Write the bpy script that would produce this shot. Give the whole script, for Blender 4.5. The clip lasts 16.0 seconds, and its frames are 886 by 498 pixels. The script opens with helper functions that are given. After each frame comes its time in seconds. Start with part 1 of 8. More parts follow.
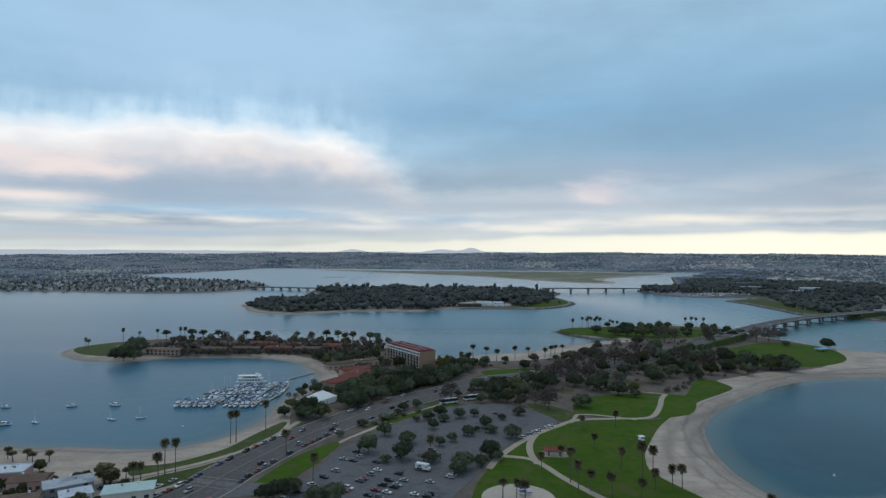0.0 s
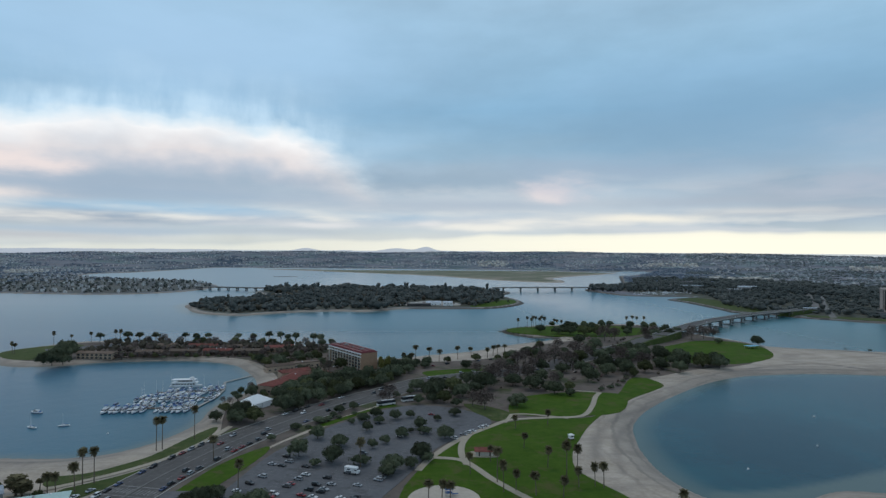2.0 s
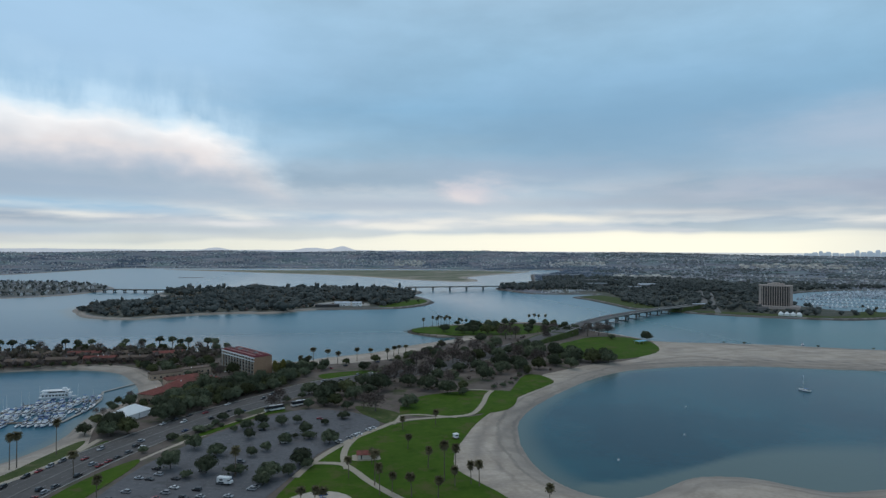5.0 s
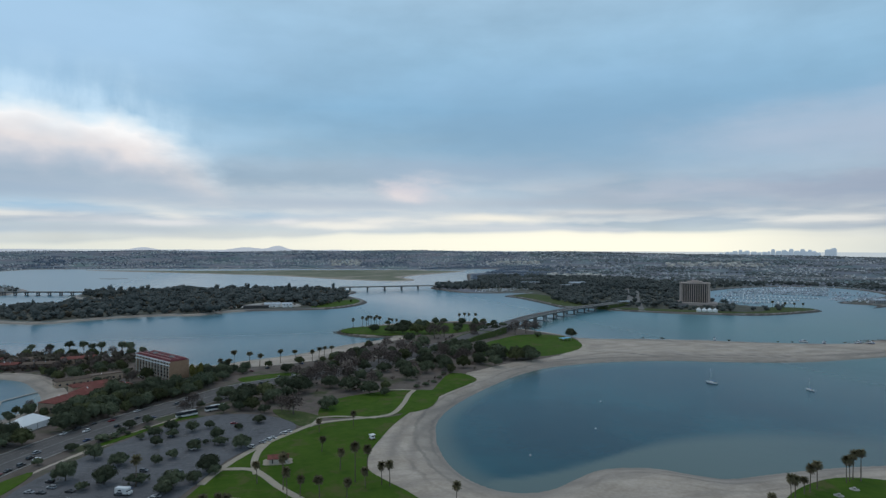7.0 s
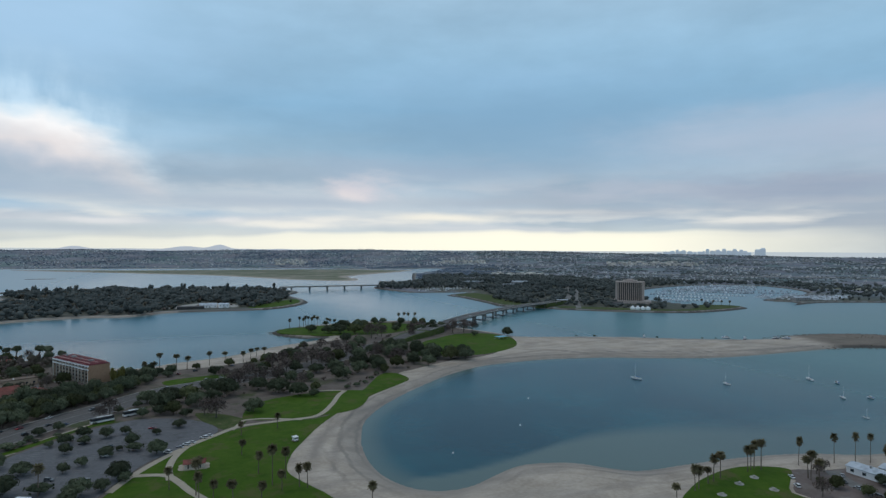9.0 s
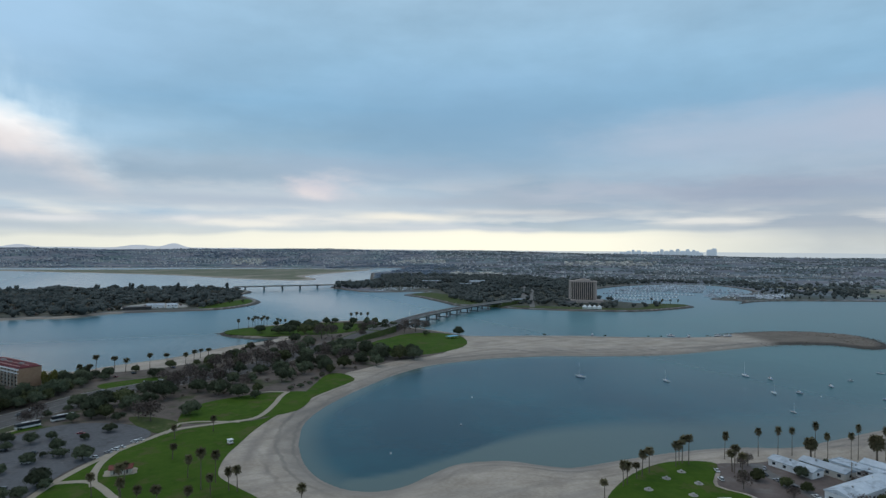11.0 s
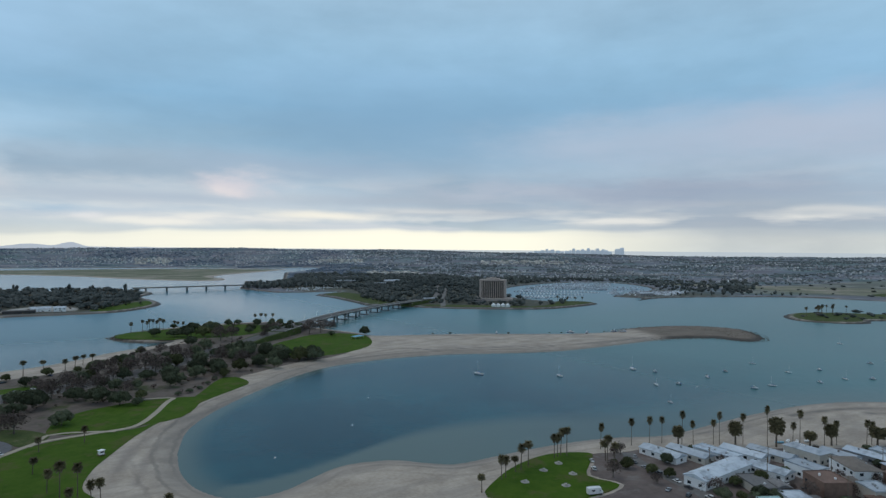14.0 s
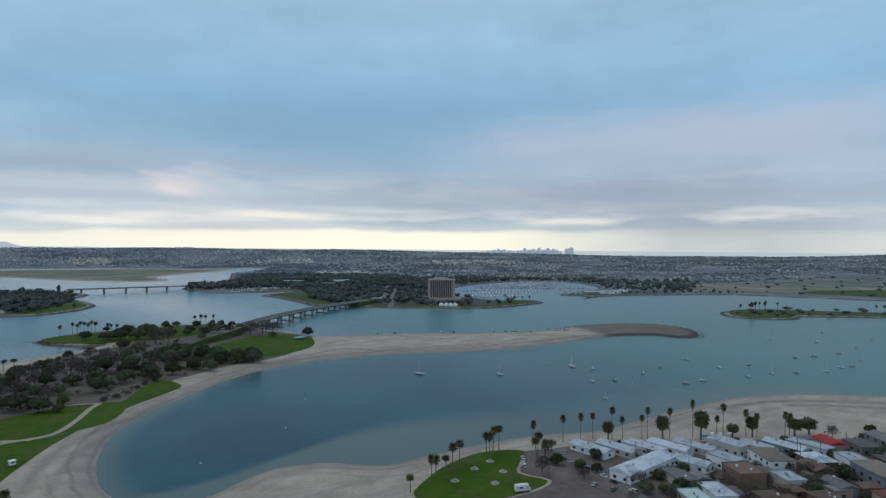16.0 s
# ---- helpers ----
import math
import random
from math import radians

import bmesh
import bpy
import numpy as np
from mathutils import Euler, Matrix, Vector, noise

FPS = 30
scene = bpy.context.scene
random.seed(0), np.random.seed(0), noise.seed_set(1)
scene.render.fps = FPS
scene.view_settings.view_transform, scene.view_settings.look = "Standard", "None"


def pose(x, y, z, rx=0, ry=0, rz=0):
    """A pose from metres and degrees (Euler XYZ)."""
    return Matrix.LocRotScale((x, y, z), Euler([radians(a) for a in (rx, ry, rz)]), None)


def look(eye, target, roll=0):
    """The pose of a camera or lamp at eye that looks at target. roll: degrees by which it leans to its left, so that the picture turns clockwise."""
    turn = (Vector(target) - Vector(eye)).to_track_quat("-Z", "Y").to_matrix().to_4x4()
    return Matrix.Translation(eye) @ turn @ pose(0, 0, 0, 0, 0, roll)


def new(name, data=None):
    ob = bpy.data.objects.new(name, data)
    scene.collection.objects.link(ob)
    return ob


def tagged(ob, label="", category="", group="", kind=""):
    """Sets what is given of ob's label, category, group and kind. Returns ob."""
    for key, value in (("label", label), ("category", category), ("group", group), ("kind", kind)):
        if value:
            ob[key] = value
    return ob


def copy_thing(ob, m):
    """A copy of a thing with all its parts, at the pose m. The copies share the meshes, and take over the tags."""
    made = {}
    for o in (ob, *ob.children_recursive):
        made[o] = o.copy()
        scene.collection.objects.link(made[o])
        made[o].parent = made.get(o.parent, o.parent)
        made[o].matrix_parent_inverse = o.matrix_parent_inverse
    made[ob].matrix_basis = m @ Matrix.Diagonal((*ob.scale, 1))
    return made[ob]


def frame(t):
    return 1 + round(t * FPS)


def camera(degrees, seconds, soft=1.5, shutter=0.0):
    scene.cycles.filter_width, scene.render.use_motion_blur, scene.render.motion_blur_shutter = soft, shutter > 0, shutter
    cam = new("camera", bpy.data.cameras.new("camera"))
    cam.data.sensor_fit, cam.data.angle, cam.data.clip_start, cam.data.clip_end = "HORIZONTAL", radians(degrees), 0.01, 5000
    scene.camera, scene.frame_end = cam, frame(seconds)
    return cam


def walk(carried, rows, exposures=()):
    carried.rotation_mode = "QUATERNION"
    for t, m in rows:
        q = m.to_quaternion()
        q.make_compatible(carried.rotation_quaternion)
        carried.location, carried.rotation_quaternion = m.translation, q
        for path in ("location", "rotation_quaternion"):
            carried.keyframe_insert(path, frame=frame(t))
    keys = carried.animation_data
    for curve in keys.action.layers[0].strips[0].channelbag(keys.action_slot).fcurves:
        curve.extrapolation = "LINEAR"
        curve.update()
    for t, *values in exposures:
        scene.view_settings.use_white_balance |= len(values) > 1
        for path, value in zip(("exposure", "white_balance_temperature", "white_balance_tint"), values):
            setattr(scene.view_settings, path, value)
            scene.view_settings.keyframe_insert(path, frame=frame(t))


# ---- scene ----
# the camera: t, x, y, z, yaw, pitch, roll
cam = camera(71.91, 16.0, soft=1.4)
ROWS = [
    (0, 0.00, 0.00, 95.00, 0.001, 0.264, -0.319),
    (0.5, 2.61, -0.34, 95.55, -0.826, 0.232, -0.348),
    (1, 5.35, -0.64, 96.07, -1.783, 0.205, -0.378),
    (1.5, 8.19, -0.94, 96.53, -2.856, 0.186, -0.405),
    (2, 11.07, -1.36, 96.90, -4.132, 0.172, -0.424),
    (2.5, 13.96, -1.65, 97.23, -5.524, 0.165, -0.434),
    (3, 16.84, -1.72, 97.51, -6.922, 0.163, -0.432),
    (3.5, 19.65, -1.78, 97.75, -8.181, 0.163, -0.420),
    (4, 22.46, -2.07, 97.94, -9.346, 0.158, -0.399),
    (6.5, 36.99, -5.24, 98.61, -15.729, 0.125, -0.262),
    (7, 39.84, -6.31, 98.72, -17.319, 0.114, -0.247),
    (7.5, 42.52, -7.69, 98.81, -18.802, 0.101, -0.248),
    (8, 45.19, -9.11, 98.89, -20.021, 0.089, -0.264),
    (8.5, 48.00, -10.30, 98.99, -21.074, 0.079, -0.293),
    (9, 50.84, -11.30, 99.09, -22.150, 0.074, -0.330),
    (11.5, 63.96, -16.98, 99.45, -26.631, 0.042, -0.528),
    (12, 66.52, -18.06, 99.53, -27.650, 0.036, -0.550),
    (12.5, 68.95, -19.39, 99.63, -28.854, 0.033, -0.554),
    (13, 71.28, -20.96, 99.76, -30.238, 0.030, -0.543),
    (13.5, 73.31, -22.68, 99.87, -31.745, 0.029, -0.524),
    (14, 75.34, -24.31, 99.95, -33.163, 0.031, -0.506),
    (14.5, 77.47, -25.62, 99.98, -34.367, 0.035, -0.492),
    (15, 79.86, -26.88, 99.94, -35.446, 0.038, -0.484),
    (15.5, 82.22, -27.98, 99.86, -36.603, 0.042, -0.481),
    (16, 84.53, -28.96, 99.76, -37.495, 0.046, -0.482),
]
walk(cam, [(t, pose(x, y, z, 90 + pitch, roll, yaw)) for t, x, y, z, yaw, pitch, roll in ROWS])

# ---- world and light ----
def nd(tree, kind, **kw):
    n = tree.nodes.new(kind)
    for k, v in kw.items():
        if k in n.inputs.keys():
            n.inputs[k].default_value = v
    return n


def mathn(tree, op, a, b=None, c=None, clamp=False):
    n = tree.nodes.new("ShaderNodeMath")
    n.operation, n.use_clamp = op, clamp
    for i, v in enumerate((a, b, c)):
        if v is None:
            continue
        if isinstance(v, (int, float)):
            n.inputs[i].default_value = v
        else:
            tree.links.new(v, n.inputs[i])
    return n.outputs[0]


def mixc(tree, fac, a, b, blend="MIX"):
    n = tree.nodes.new("ShaderNodeMix")
    n.data_type, n.blend_type = "RGBA", blend
    for sock, v in ((n.inputs[0], fac), (n.inputs[6], a), (n.inputs[7], b)):
        if isinstance(v, (int, float)):
            sock.default_value = v
        elif isinstance(v, tuple):
            sock.default_value = (*v[:3], 1)
        else:
            tree.links.new(v, sock)
    return n.outputs[2]


def ramp(tree, fac, stops, mode="LINEAR"):
    n = tree.nodes.new("ShaderNodeValToRGB")
    n.color_ramp.interpolation = mode
    el = n.color_ramp.elements
    while len(el) < len(stops):
        el.new(0.5)
    for e, (p, col) in zip(el, stops):
        e.position = p
        e.color = (*col, 1) if isinstance(col, tuple) else (col, col, col, 1)
    tree.links.new(fac, n.inputs[0])
    return n.outputs[0]


def noisen(tree, vec, scale, detail=4.0, rough=0.55, dist=0.0):
    n = nd(tree, "ShaderNodeTexNoise", Scale=scale, Detail=detail, Roughness=rough, Distortion=dist)
    if vec is not None:
        tree.links.new(vec, n.inputs["Vector"])
    return n.outputs[0]


SUN_AZ, SUN_EL = -24.0, 58.0      # degrees right of +y, and above the horizon
world = bpy.data.worlds.new("cloudy_sky")
scene.world = world
world.use_nodes = True
wt = world.node_tree
wt.nodes.clear()
coord = wt.nodes.new("ShaderNodeTexCoord").outputs["Generated"]
sep = wt.nodes.new("ShaderNodeSeparateXYZ")
wt.links.new(coord, sep.inputs[0])
dx, dy, dz = sep.outputs
el = mathn(wt, "MULTIPLY", mathn(wt, "ARCSINE", mathn(wt, "MAXIMUM", dz, 0.0)), 57.2958)      # elevation
az = mathn(wt, "MULTIPLY", mathn(wt, "ARCTAN2", dx, dy), 57.2958)                           # azimuth


def sky_noise(wa, we, seed, detail=3.0, rough=0.5):
    """Soft cloud noise, wa degrees wide and we degrees high."""
    cmb = wt.nodes.new("ShaderNodeCombineXYZ")
    wt.links.new(mathn(wt, "DIVIDE", az, wa), cmb.inputs[0])
    wt.links.new(mathn(wt, "DIVIDE", el, we), cmb.inputs[1])
    cmb.inputs[2].default_value = seed
    return noisen(wt, cmb.outputs[0], 1.0, detail, rough)


def bump_at(a0, e0, wa, we):
    """A soft blob of sky round an azimuth and an elevation."""
    u = mathn(wt, "DIVIDE", mathn(wt, "SUBTRACT", azw, a0), wa)
    v = mathn(wt, "DIVIDE", mathn(wt, "SUBTRACT", elw if we > 0.75 else elf, e0), we)
    r2 = mathn(wt, "ADD", mathn(wt, "MULTIPLY", u, u), mathn(wt, "MULTIPLY", v, v))
    return mathn(wt, "POWER", 2.718, mathn(wt, "MULTIPLY", mathn(wt, "POWER", r2, 1.15), -1.0))


na_, nb_ = sky_noise(20.0, 6.0, 3.1), sky_noise(11.0, 1.5, 8.4, 4.0)
nc_, nd_ = sky_noise(7.0, 2.6, 1.7, 6.0, 0.58), sky_noise(8.0, 2.2, 5.2, 6.0, 0.58)
azw = mathn(wt, "ADD", az, mathn(wt, "MULTIPLY", mathn(wt, "SUBTRACT", nc_, 0.5), 11.0))
elw = mathn(wt, "ADD", el, mathn(wt, "MULTIPLY", mathn(wt, "SUBTRACT", nd_, 0.5), 3.2))
elf = mathn(wt, "ADD", el, mathn(wt, "MULTIPLY", mathn(wt, "SUBTRACT", nd_, 0.5), 0.9))
els = mathn(wt, "ADD", el, mathn(wt, "MULTIPLY", mathn(wt, "SUBTRACT", nb_, 0.5), mathn(wt, "MULTIPLY", mathn(wt, "MINIMUM", el, 6.0), 0.45)))
e01 = mathn(wt, "DIVIDE", els, 60.0, clamp=True)
base = ramp(wt, e01, [(0.0, (0.60, 0.66, 0.66)), (0.018, (0.66, 0.70, 0.68)), (0.028, (0.56, 0.64, 0.67)), (0.043, (0.44, 0.545, 0.64)), (0.075, (0.39, 0.51, 0.62)),
                      (0.115, (0.385, 0.51, 0.63)), (0.16, (0.31, 0.485, 0.64)), (0.21, (0.25, 0.455, 0.65)), (0.29, (0.305, 0.51, 0.70)), (0.40, (0.37, 0.56, 0.735)), (0.6, (0.33, 0.44, 0.56)), (1.0, (0.31, 0.37, 0.45))])
# the clear sky behind the cloud
sky = wt.nodes.new("ShaderNodeTexSky")
sky.sky_type, sky.sun_disc = "NISHITA", False
sky.sun_elevation, sky.sun_rotation = radians(SUN_EL), radians(SUN_AZ)
clear = mixc(wt, 1.0, sky.outputs[0], (0.10, 0.10, 0.10), "MULTIPLY")
gap = mathn(wt, "MULTIPLY", ramp(wt, na_, [(0.55, 0.0), (0.72, 1.0)]), 0.12)
col = mixc(wt, gap, base, clear)
# slow folds of the deck
fold = ramp(wt, mathn(wt, "ADD", mathn(wt, "MULTIPLY", na_, 0.6), mathn(wt, "MULTIPLY", sky_noise(9.0, 4.0, 12.5, 5.0, 0.6), 0.4)), [(0.34, 0.88), (0.66, 1.12)])
col = mixc(wt, 1.0, col, fold, "MULTIPLY")
# streaks low over the horizon
low = mathn(wt, "MULTIPLY", ramp(wt, mathn(wt, "DIVIDE", el, 8.0, clamp=True), [(0.0, 0.2), (0.25, 1.0), (0.5, 0.7), (1.0, 0.0)]), ramp(wt, nb_, [(0.50, 0.0), (0.64, 1.0)]))
col = mixc(wt, mathn(wt, "MULTIPLY", low, 0.7), col, (0.66, 0.69, 0.72))
# bright haze, lavender and dark bellies of the deck
BLOBS = ((-20, 17, 21, 5.0, (0.42, 0.63, 0.86), 0.75), (30, 11.5, 17, 4.2, (0.225, 0.395, 0.57), 0.75), (8, 3.6, 17, 2.4, (0.66, 0.70, 0.735), 0.6), (-30, 5.0, 16, 2.6, (0.36, 0.455, 0.57), 0.8), (60, 2.6, 15, 2.6, (0.36, 0.415, 0.485), 0.75),
         (46, 9.6, 9, 1.8, (0.46, 0.55, 0.68), 0.65), (64, 10.0, 13, 2.6, (0.49, 0.54, 0.66), 0.7), (52, 5.2, 16, 1.3, (0.31, 0.37, 0.49), 0.7), (-5, 6.4, 20, 1.2, (0.28, 0.40, 0.52), 0.7), (20, 7.4, 10, 1.0, (0.34, 0.44, 0.57), 0.5), (36, 5.4, 8, 0.8, (0.50, 0.545, 0.63), 0.5))
for a0, e0, wa, we, cc, s in BLOBS:
    col = mixc(wt, mathn(wt, "MULTIPLY", bump_at(a0, e0, wa, we), s, clamp=True), col, cc)


def band(stops, a_lo, a_hi, wobble, ragged):
    """How many degrees a place lies under the top edge of a cloud break; the edge is a line of (azimuth, elevation)."""
    u = mathn(wt, "DIVIDE", mathn(wt, "SUBTRACT", az, a_lo), a_hi - a_lo, clamp=True)
    line = mathn(wt, "MULTIPLY", ramp(wt, u, [((a - a_lo) / (a_hi - a_lo), e / 20.0) for a, e in stops], "B_SPLINE"), 20.0)
    return mathn(wt, "SUBTRACT", mathn(wt, "ADD", line, mathn(wt, "MULTIPLY", mathn(wt, "SUBTRACT", ragged, 0.5), wobble)), el)


scallop = mathn(wt, "ADD", mathn(wt, "MULTIPLY", sky_noise(4.2, 2.2, 4.4, 3.0, 0.5), 0.82), mathn(wt, "MULTIPLY", sky_noise(1.5, 1.3, 7.7, 2.0, 0.5), 0.18))
wisps = sky_noise(2.6, 7.0, 9.1, 4.0, 0.55)
dep = band(((-60, 10.2), (-40, 10.5), (-35, 10.9), (-30, 11.3), (-24, 11.9), (-17, 12.1), (-12, 11.6), (-8, 11.0), (-5, 9.6), (-2, 7.2)), -60.0, 0.0, 3.1, scallop)
fade = mathn(wt, "MULTIPLY", ramp(wt, mathn(wt, "DIVIDE", mathn(wt, "ADD", azw, 9.0), 8.0, clamp=True), [(0.0, 1.0), (1.0, 0.0)]), ramp(wt, sky_noise(9.0, 5.0, 6.3, 3.0), [(0.30, 0.72), (0.52, 1.0)]))
# light that leaks up past the edge
halo = mathn(wt, "MULTIPLY", ramp(wt, mathn(wt, "DIVIDE", mathn(wt, "ADD", dep, 5.0), 10.0, clamp=True), [(0.0, 0.0), (0.3, 0.22), (0.5, 0.75), (0.6, 0.5), (0.72, 0.0)], "EASE"), ramp(wt, wisps, [(0.34, 0.25), (0.62, 1.0)]))
col = mixc(wt, mathn(wt, "MULTIPLY", halo, fade), col, (0.60, 0.80, 0.97))
lit = ramp(wt, mathn(wt, "DIVIDE", dep, 8.0, clamp=True), [(0.0, (0.66, 0.86, 1.02)), (0.09, (0.90, 1.00, 1.05)), (0.22, (0.95, 0.955, 0.965)), (0.42, (0.84, 0.785, 0.78)), (0.58, (0.60, 0.62, 0.69)), (0.74, (0.44, 0.53, 0.64)), (1.0, (0.36, 0.47, 0.60))])
seen = ramp(wt, mathn(wt, "DIVIDE", dep, 8.0, clamp=True), [(0.0, 0.0), (0.09, 0.5), (0.22, 1.0), (0.44, 0.9), (0.64, 0.5), (0.92, 0.0)])
col = mixc(wt, mathn(wt, "MULTIPLY", seen, fade), col, lit)
# smaller peach puffs and blue gaps under it
for a0, e0, wa, we, cc, s in ((-32, 6.9, 4.5, 0.8, (0.88, 0.78, 0.76), 0.95), (-37, 7.6, 4, 0.6, (0.86, 0.78, 0.77), 0.7), (-34.5, 4.2, 5, 0.55, (0.90, 0.82, 0.78), 0.95), (-22, 3.4, 13, 0.55, (0.36, 0.56, 0.74), 0.8), (-30, 2.5, 14, 0.5, (0.35, 0.42, 0.51), 0.85), (-26, 1.5, 12, 0.35, (0.42, 0.53, 0.64), 0.8), (-34, 1.0, 8, 0.3, (0.50, 0.53, 0.57), 0.7), (-12, 1.6, 8, 0.3, (0.48, 0.55, 0.62), 0.6), (-24, 5.6, 9, 0.6, (0.36, 0.46, 0.58), 0.6), (6, 4.2, 10, 0.5, (0.40, 0.49, 0.60), 0.6), (28, 4.4, 10, 0.5, (0.42, 0.485, 0.57), 0.6), (-16, 4.7, 10, 0.55, (0.36, 0.47, 0.60), 0.6),
                            (14, 5.5, 3.2, 0.95, (0.70, 0.665, 0.71), 0.85), (12.8, 5.0, 1.6, 0.5, (0.78, 0.73, 0.74), 0.7), (-7, 2.3, 3.5, 0.35, (0.78, 0.79, 0.80), 0.8), (2.5, 2.6, 2, 0.35, (0.80, 0.80, 0.80), 0.8), (8, 2.2, 4.5, 0.3, (0.92, 0.90, 0.82), 0.85), (22, 3.0, 6, 0.4, (0.96, 0.92, 0.80), 0.9), (0, 3.2, 9, 0.4, (0.37, 0.53, 0.68), 0.7), (35, 3.4, 9, 0.45, (0.44, 0.49, 0.56), 0.7)):
    col = mixc(wt, mathn(wt, "MULTIPLY", bump_at(a0, e0, wa, we), s, clamp=True), col, cc)
# the pale gap under the deck, and the thin bars of cloud that cross it
glow = mathn(wt, "POWER", 2.718, mathn(wt, "MULTIPLY", mathn(wt, "POWER", mathn(wt, "DIVIDE", mathn(wt, "MINIMUM", mathn(wt, "SUBTRACT", az, 30.0), 0.0), 34.0), 2.0), -1.0))
edge = mathn(wt, "SUBTRACT", mathn(wt, "ADD", 2.0, mathn(wt, "MULTIPLY", mathn(wt, "SUBTRACT", sky_noise(13.0, 30.0, 2.2), 0.5), 1.8)), mathn(wt, "MULTIPLY", mathn(wt, "SUBTRACT", 1.0, glow), 1.6))
under = ramp(wt, mathn(wt, "MULTIPLY", mathn(wt, "SUBTRACT", edge, el), 1.0), [(0.0, 0.0), (0.35, 0.85), (0.8, 1.0)])
col = mixc(wt, mathn(wt, "MULTIPLY", under, mathn(wt, "SUBTRACT", mathn(wt, "ADD", 0.3, mathn(wt, "MULTIPLY", glow, 0.7)), mathn(wt, "MULTIPLY", mathn(wt, "DIVIDE", mathn(wt, "SUBTRACT", az, 40.0), 18.0, clamp=True), 0.9))), col, (1.04, 1.01, 0.84))
for e0, we, seed, amt in ((2.7, 0.5, 11.0, 0.8), (3.5, 0.35, 13.0, 0.4)):
    line = mathn(wt, "ADD", e0, mathn(wt, "MULTIPLY", mathn(wt, "SUBTRACT", sky_noise(9.0, 40.0, seed), 0.5), 1.0))
    v = mathn(wt, "DIVIDE", mathn(wt, "SUBTRACT", el, line), we)
    bar = mathn(wt, "POWER", 2.718, mathn(wt, "MULTIPLY", mathn(wt, "MULTIPLY", v, v), -1.0))
    bits = ramp(wt, sky_noise(10.0, 1.6, seed + 1, 4.0), [(0.43, 0.0), (0.62, 1.0)])
    col = mixc(wt, mathn(wt, "MULTIPLY", mathn(wt, "MULTIPLY", bar, bits), amt, clamp=True), col, (0.86, 0.85, 0.80))
# the sea beyond the land, under the horizon
col = mixc(wt, mathn(wt, "MULTIPLY", mathn(wt, "LESS_THAN", dz, -0.0006), 0.85), col, (0.46, 0.535, 0.60))
bg = nd(wt, "ShaderNodeBackground", Strength=1.0)
wt.links.new(col, bg.inputs[0])
wt.links.new(bg.outputs[0], wt.nodes.new("ShaderNodeOutputWorld").inputs[0])

sun_data = bpy.data.lights.new("sun", "SUN")
sun_data.energy, sun_data.angle, sun_data.color = 0.5, radians(35), (1.0, 0.95, 0.88)
sun = new("sun", sun_data)
sun.matrix_world = look((0, 0, 400), (-400 * math.sin(radians(SUN_AZ)), -400 * math.cos(radians(SUN_AZ)), 400 - 400 * math.tan(radians(SUN_EL))))


# ---- materials ----
def material(name, colours, scale=1.0, rough=0.8, bump=0.0, metal=0.0, spots=None, island=0.0, detail=5.0, spec=0.4, obj=0.0, thin=0.0):
    """A mottled surface: two colours at two scales (1 / metres), relief, and a shade that differs from piece to piece."""
    m = bpy.data.materials.new(name)
    m.use_nodes = True
    t = m.node_tree
    bs = t.nodes["Principled BSDF"]
    pos = t.nodes.new("ShaderNodeNewGeometry").outputs["Position"]
    a = noisen(t, pos, scale, detail, 0.6)
    b = noisen(t, pos, scale * 0.13, 3.0, 0.5)
    f = mathn(t, "ADD", mathn(t, "MULTIPLY", a, 0.6), mathn(t, "MULTIPLY", b, 0.4))
    c = ramp(t, f, [(0.33, colours[0]), (0.67, colours[1])])
    if spots:
        sp, thr, amount = spots
        c = mixc(t, mathn(t, "MULTIPLY", ramp(t, noisen(t, pos, scale * 0.35, 4.0, 0.7), [(thr, 0.0), (thr + 0.12, 1.0)]), amount), c, sp)
    if island:
        r = t.nodes.new("ShaderNodeNewGeometry").outputs["Random Per Island"]
        c = mixc(t, 1.0, c, ramp(t, r, [(0.0, 1.0 - island), (1.0, 1.0 + island)]), "MULTIPLY")
    if obj:
        r = t.nodes.new("ShaderNodeObjectInfo").outputs["Random"]
        c = mixc(t, 1.0, c, ramp(t, r, [(0.0, 1.0 - obj), (1.0, 1.0 + obj)]), "MULTIPLY")
    t.links.new(c, bs.inputs["Base Color"])
    bs.inputs["Roughness"].default_value, bs.inputs["Metallic"].default_value = rough, metal
    bs.inputs["Specular IOR Level"].default_value = spec
    if bump:
        bn = nd(t, "ShaderNodeBump", Strength=bump, Distance=0.3)
        t.links.new(a, bn.inputs["Height"])
        t.links.new(bn.outputs[0], bs.inputs["Normal"])
    if thin:      # leaves let light through
        tl, mx = t.nodes.new("ShaderNodeBsdfTranslucent"), t.nodes.new("ShaderNodeMixShader")
        t.links.new(c, tl.inputs[0])
        mx.inputs[0].default_value = thin
        t.links.new(bs.outputs[0], mx.inputs[1])
        t.links.new(tl.outputs[0], mx.inputs[2])
        t.links.new(mx.outputs[0], t.nodes["Material Output"].inputs[0])
    return m


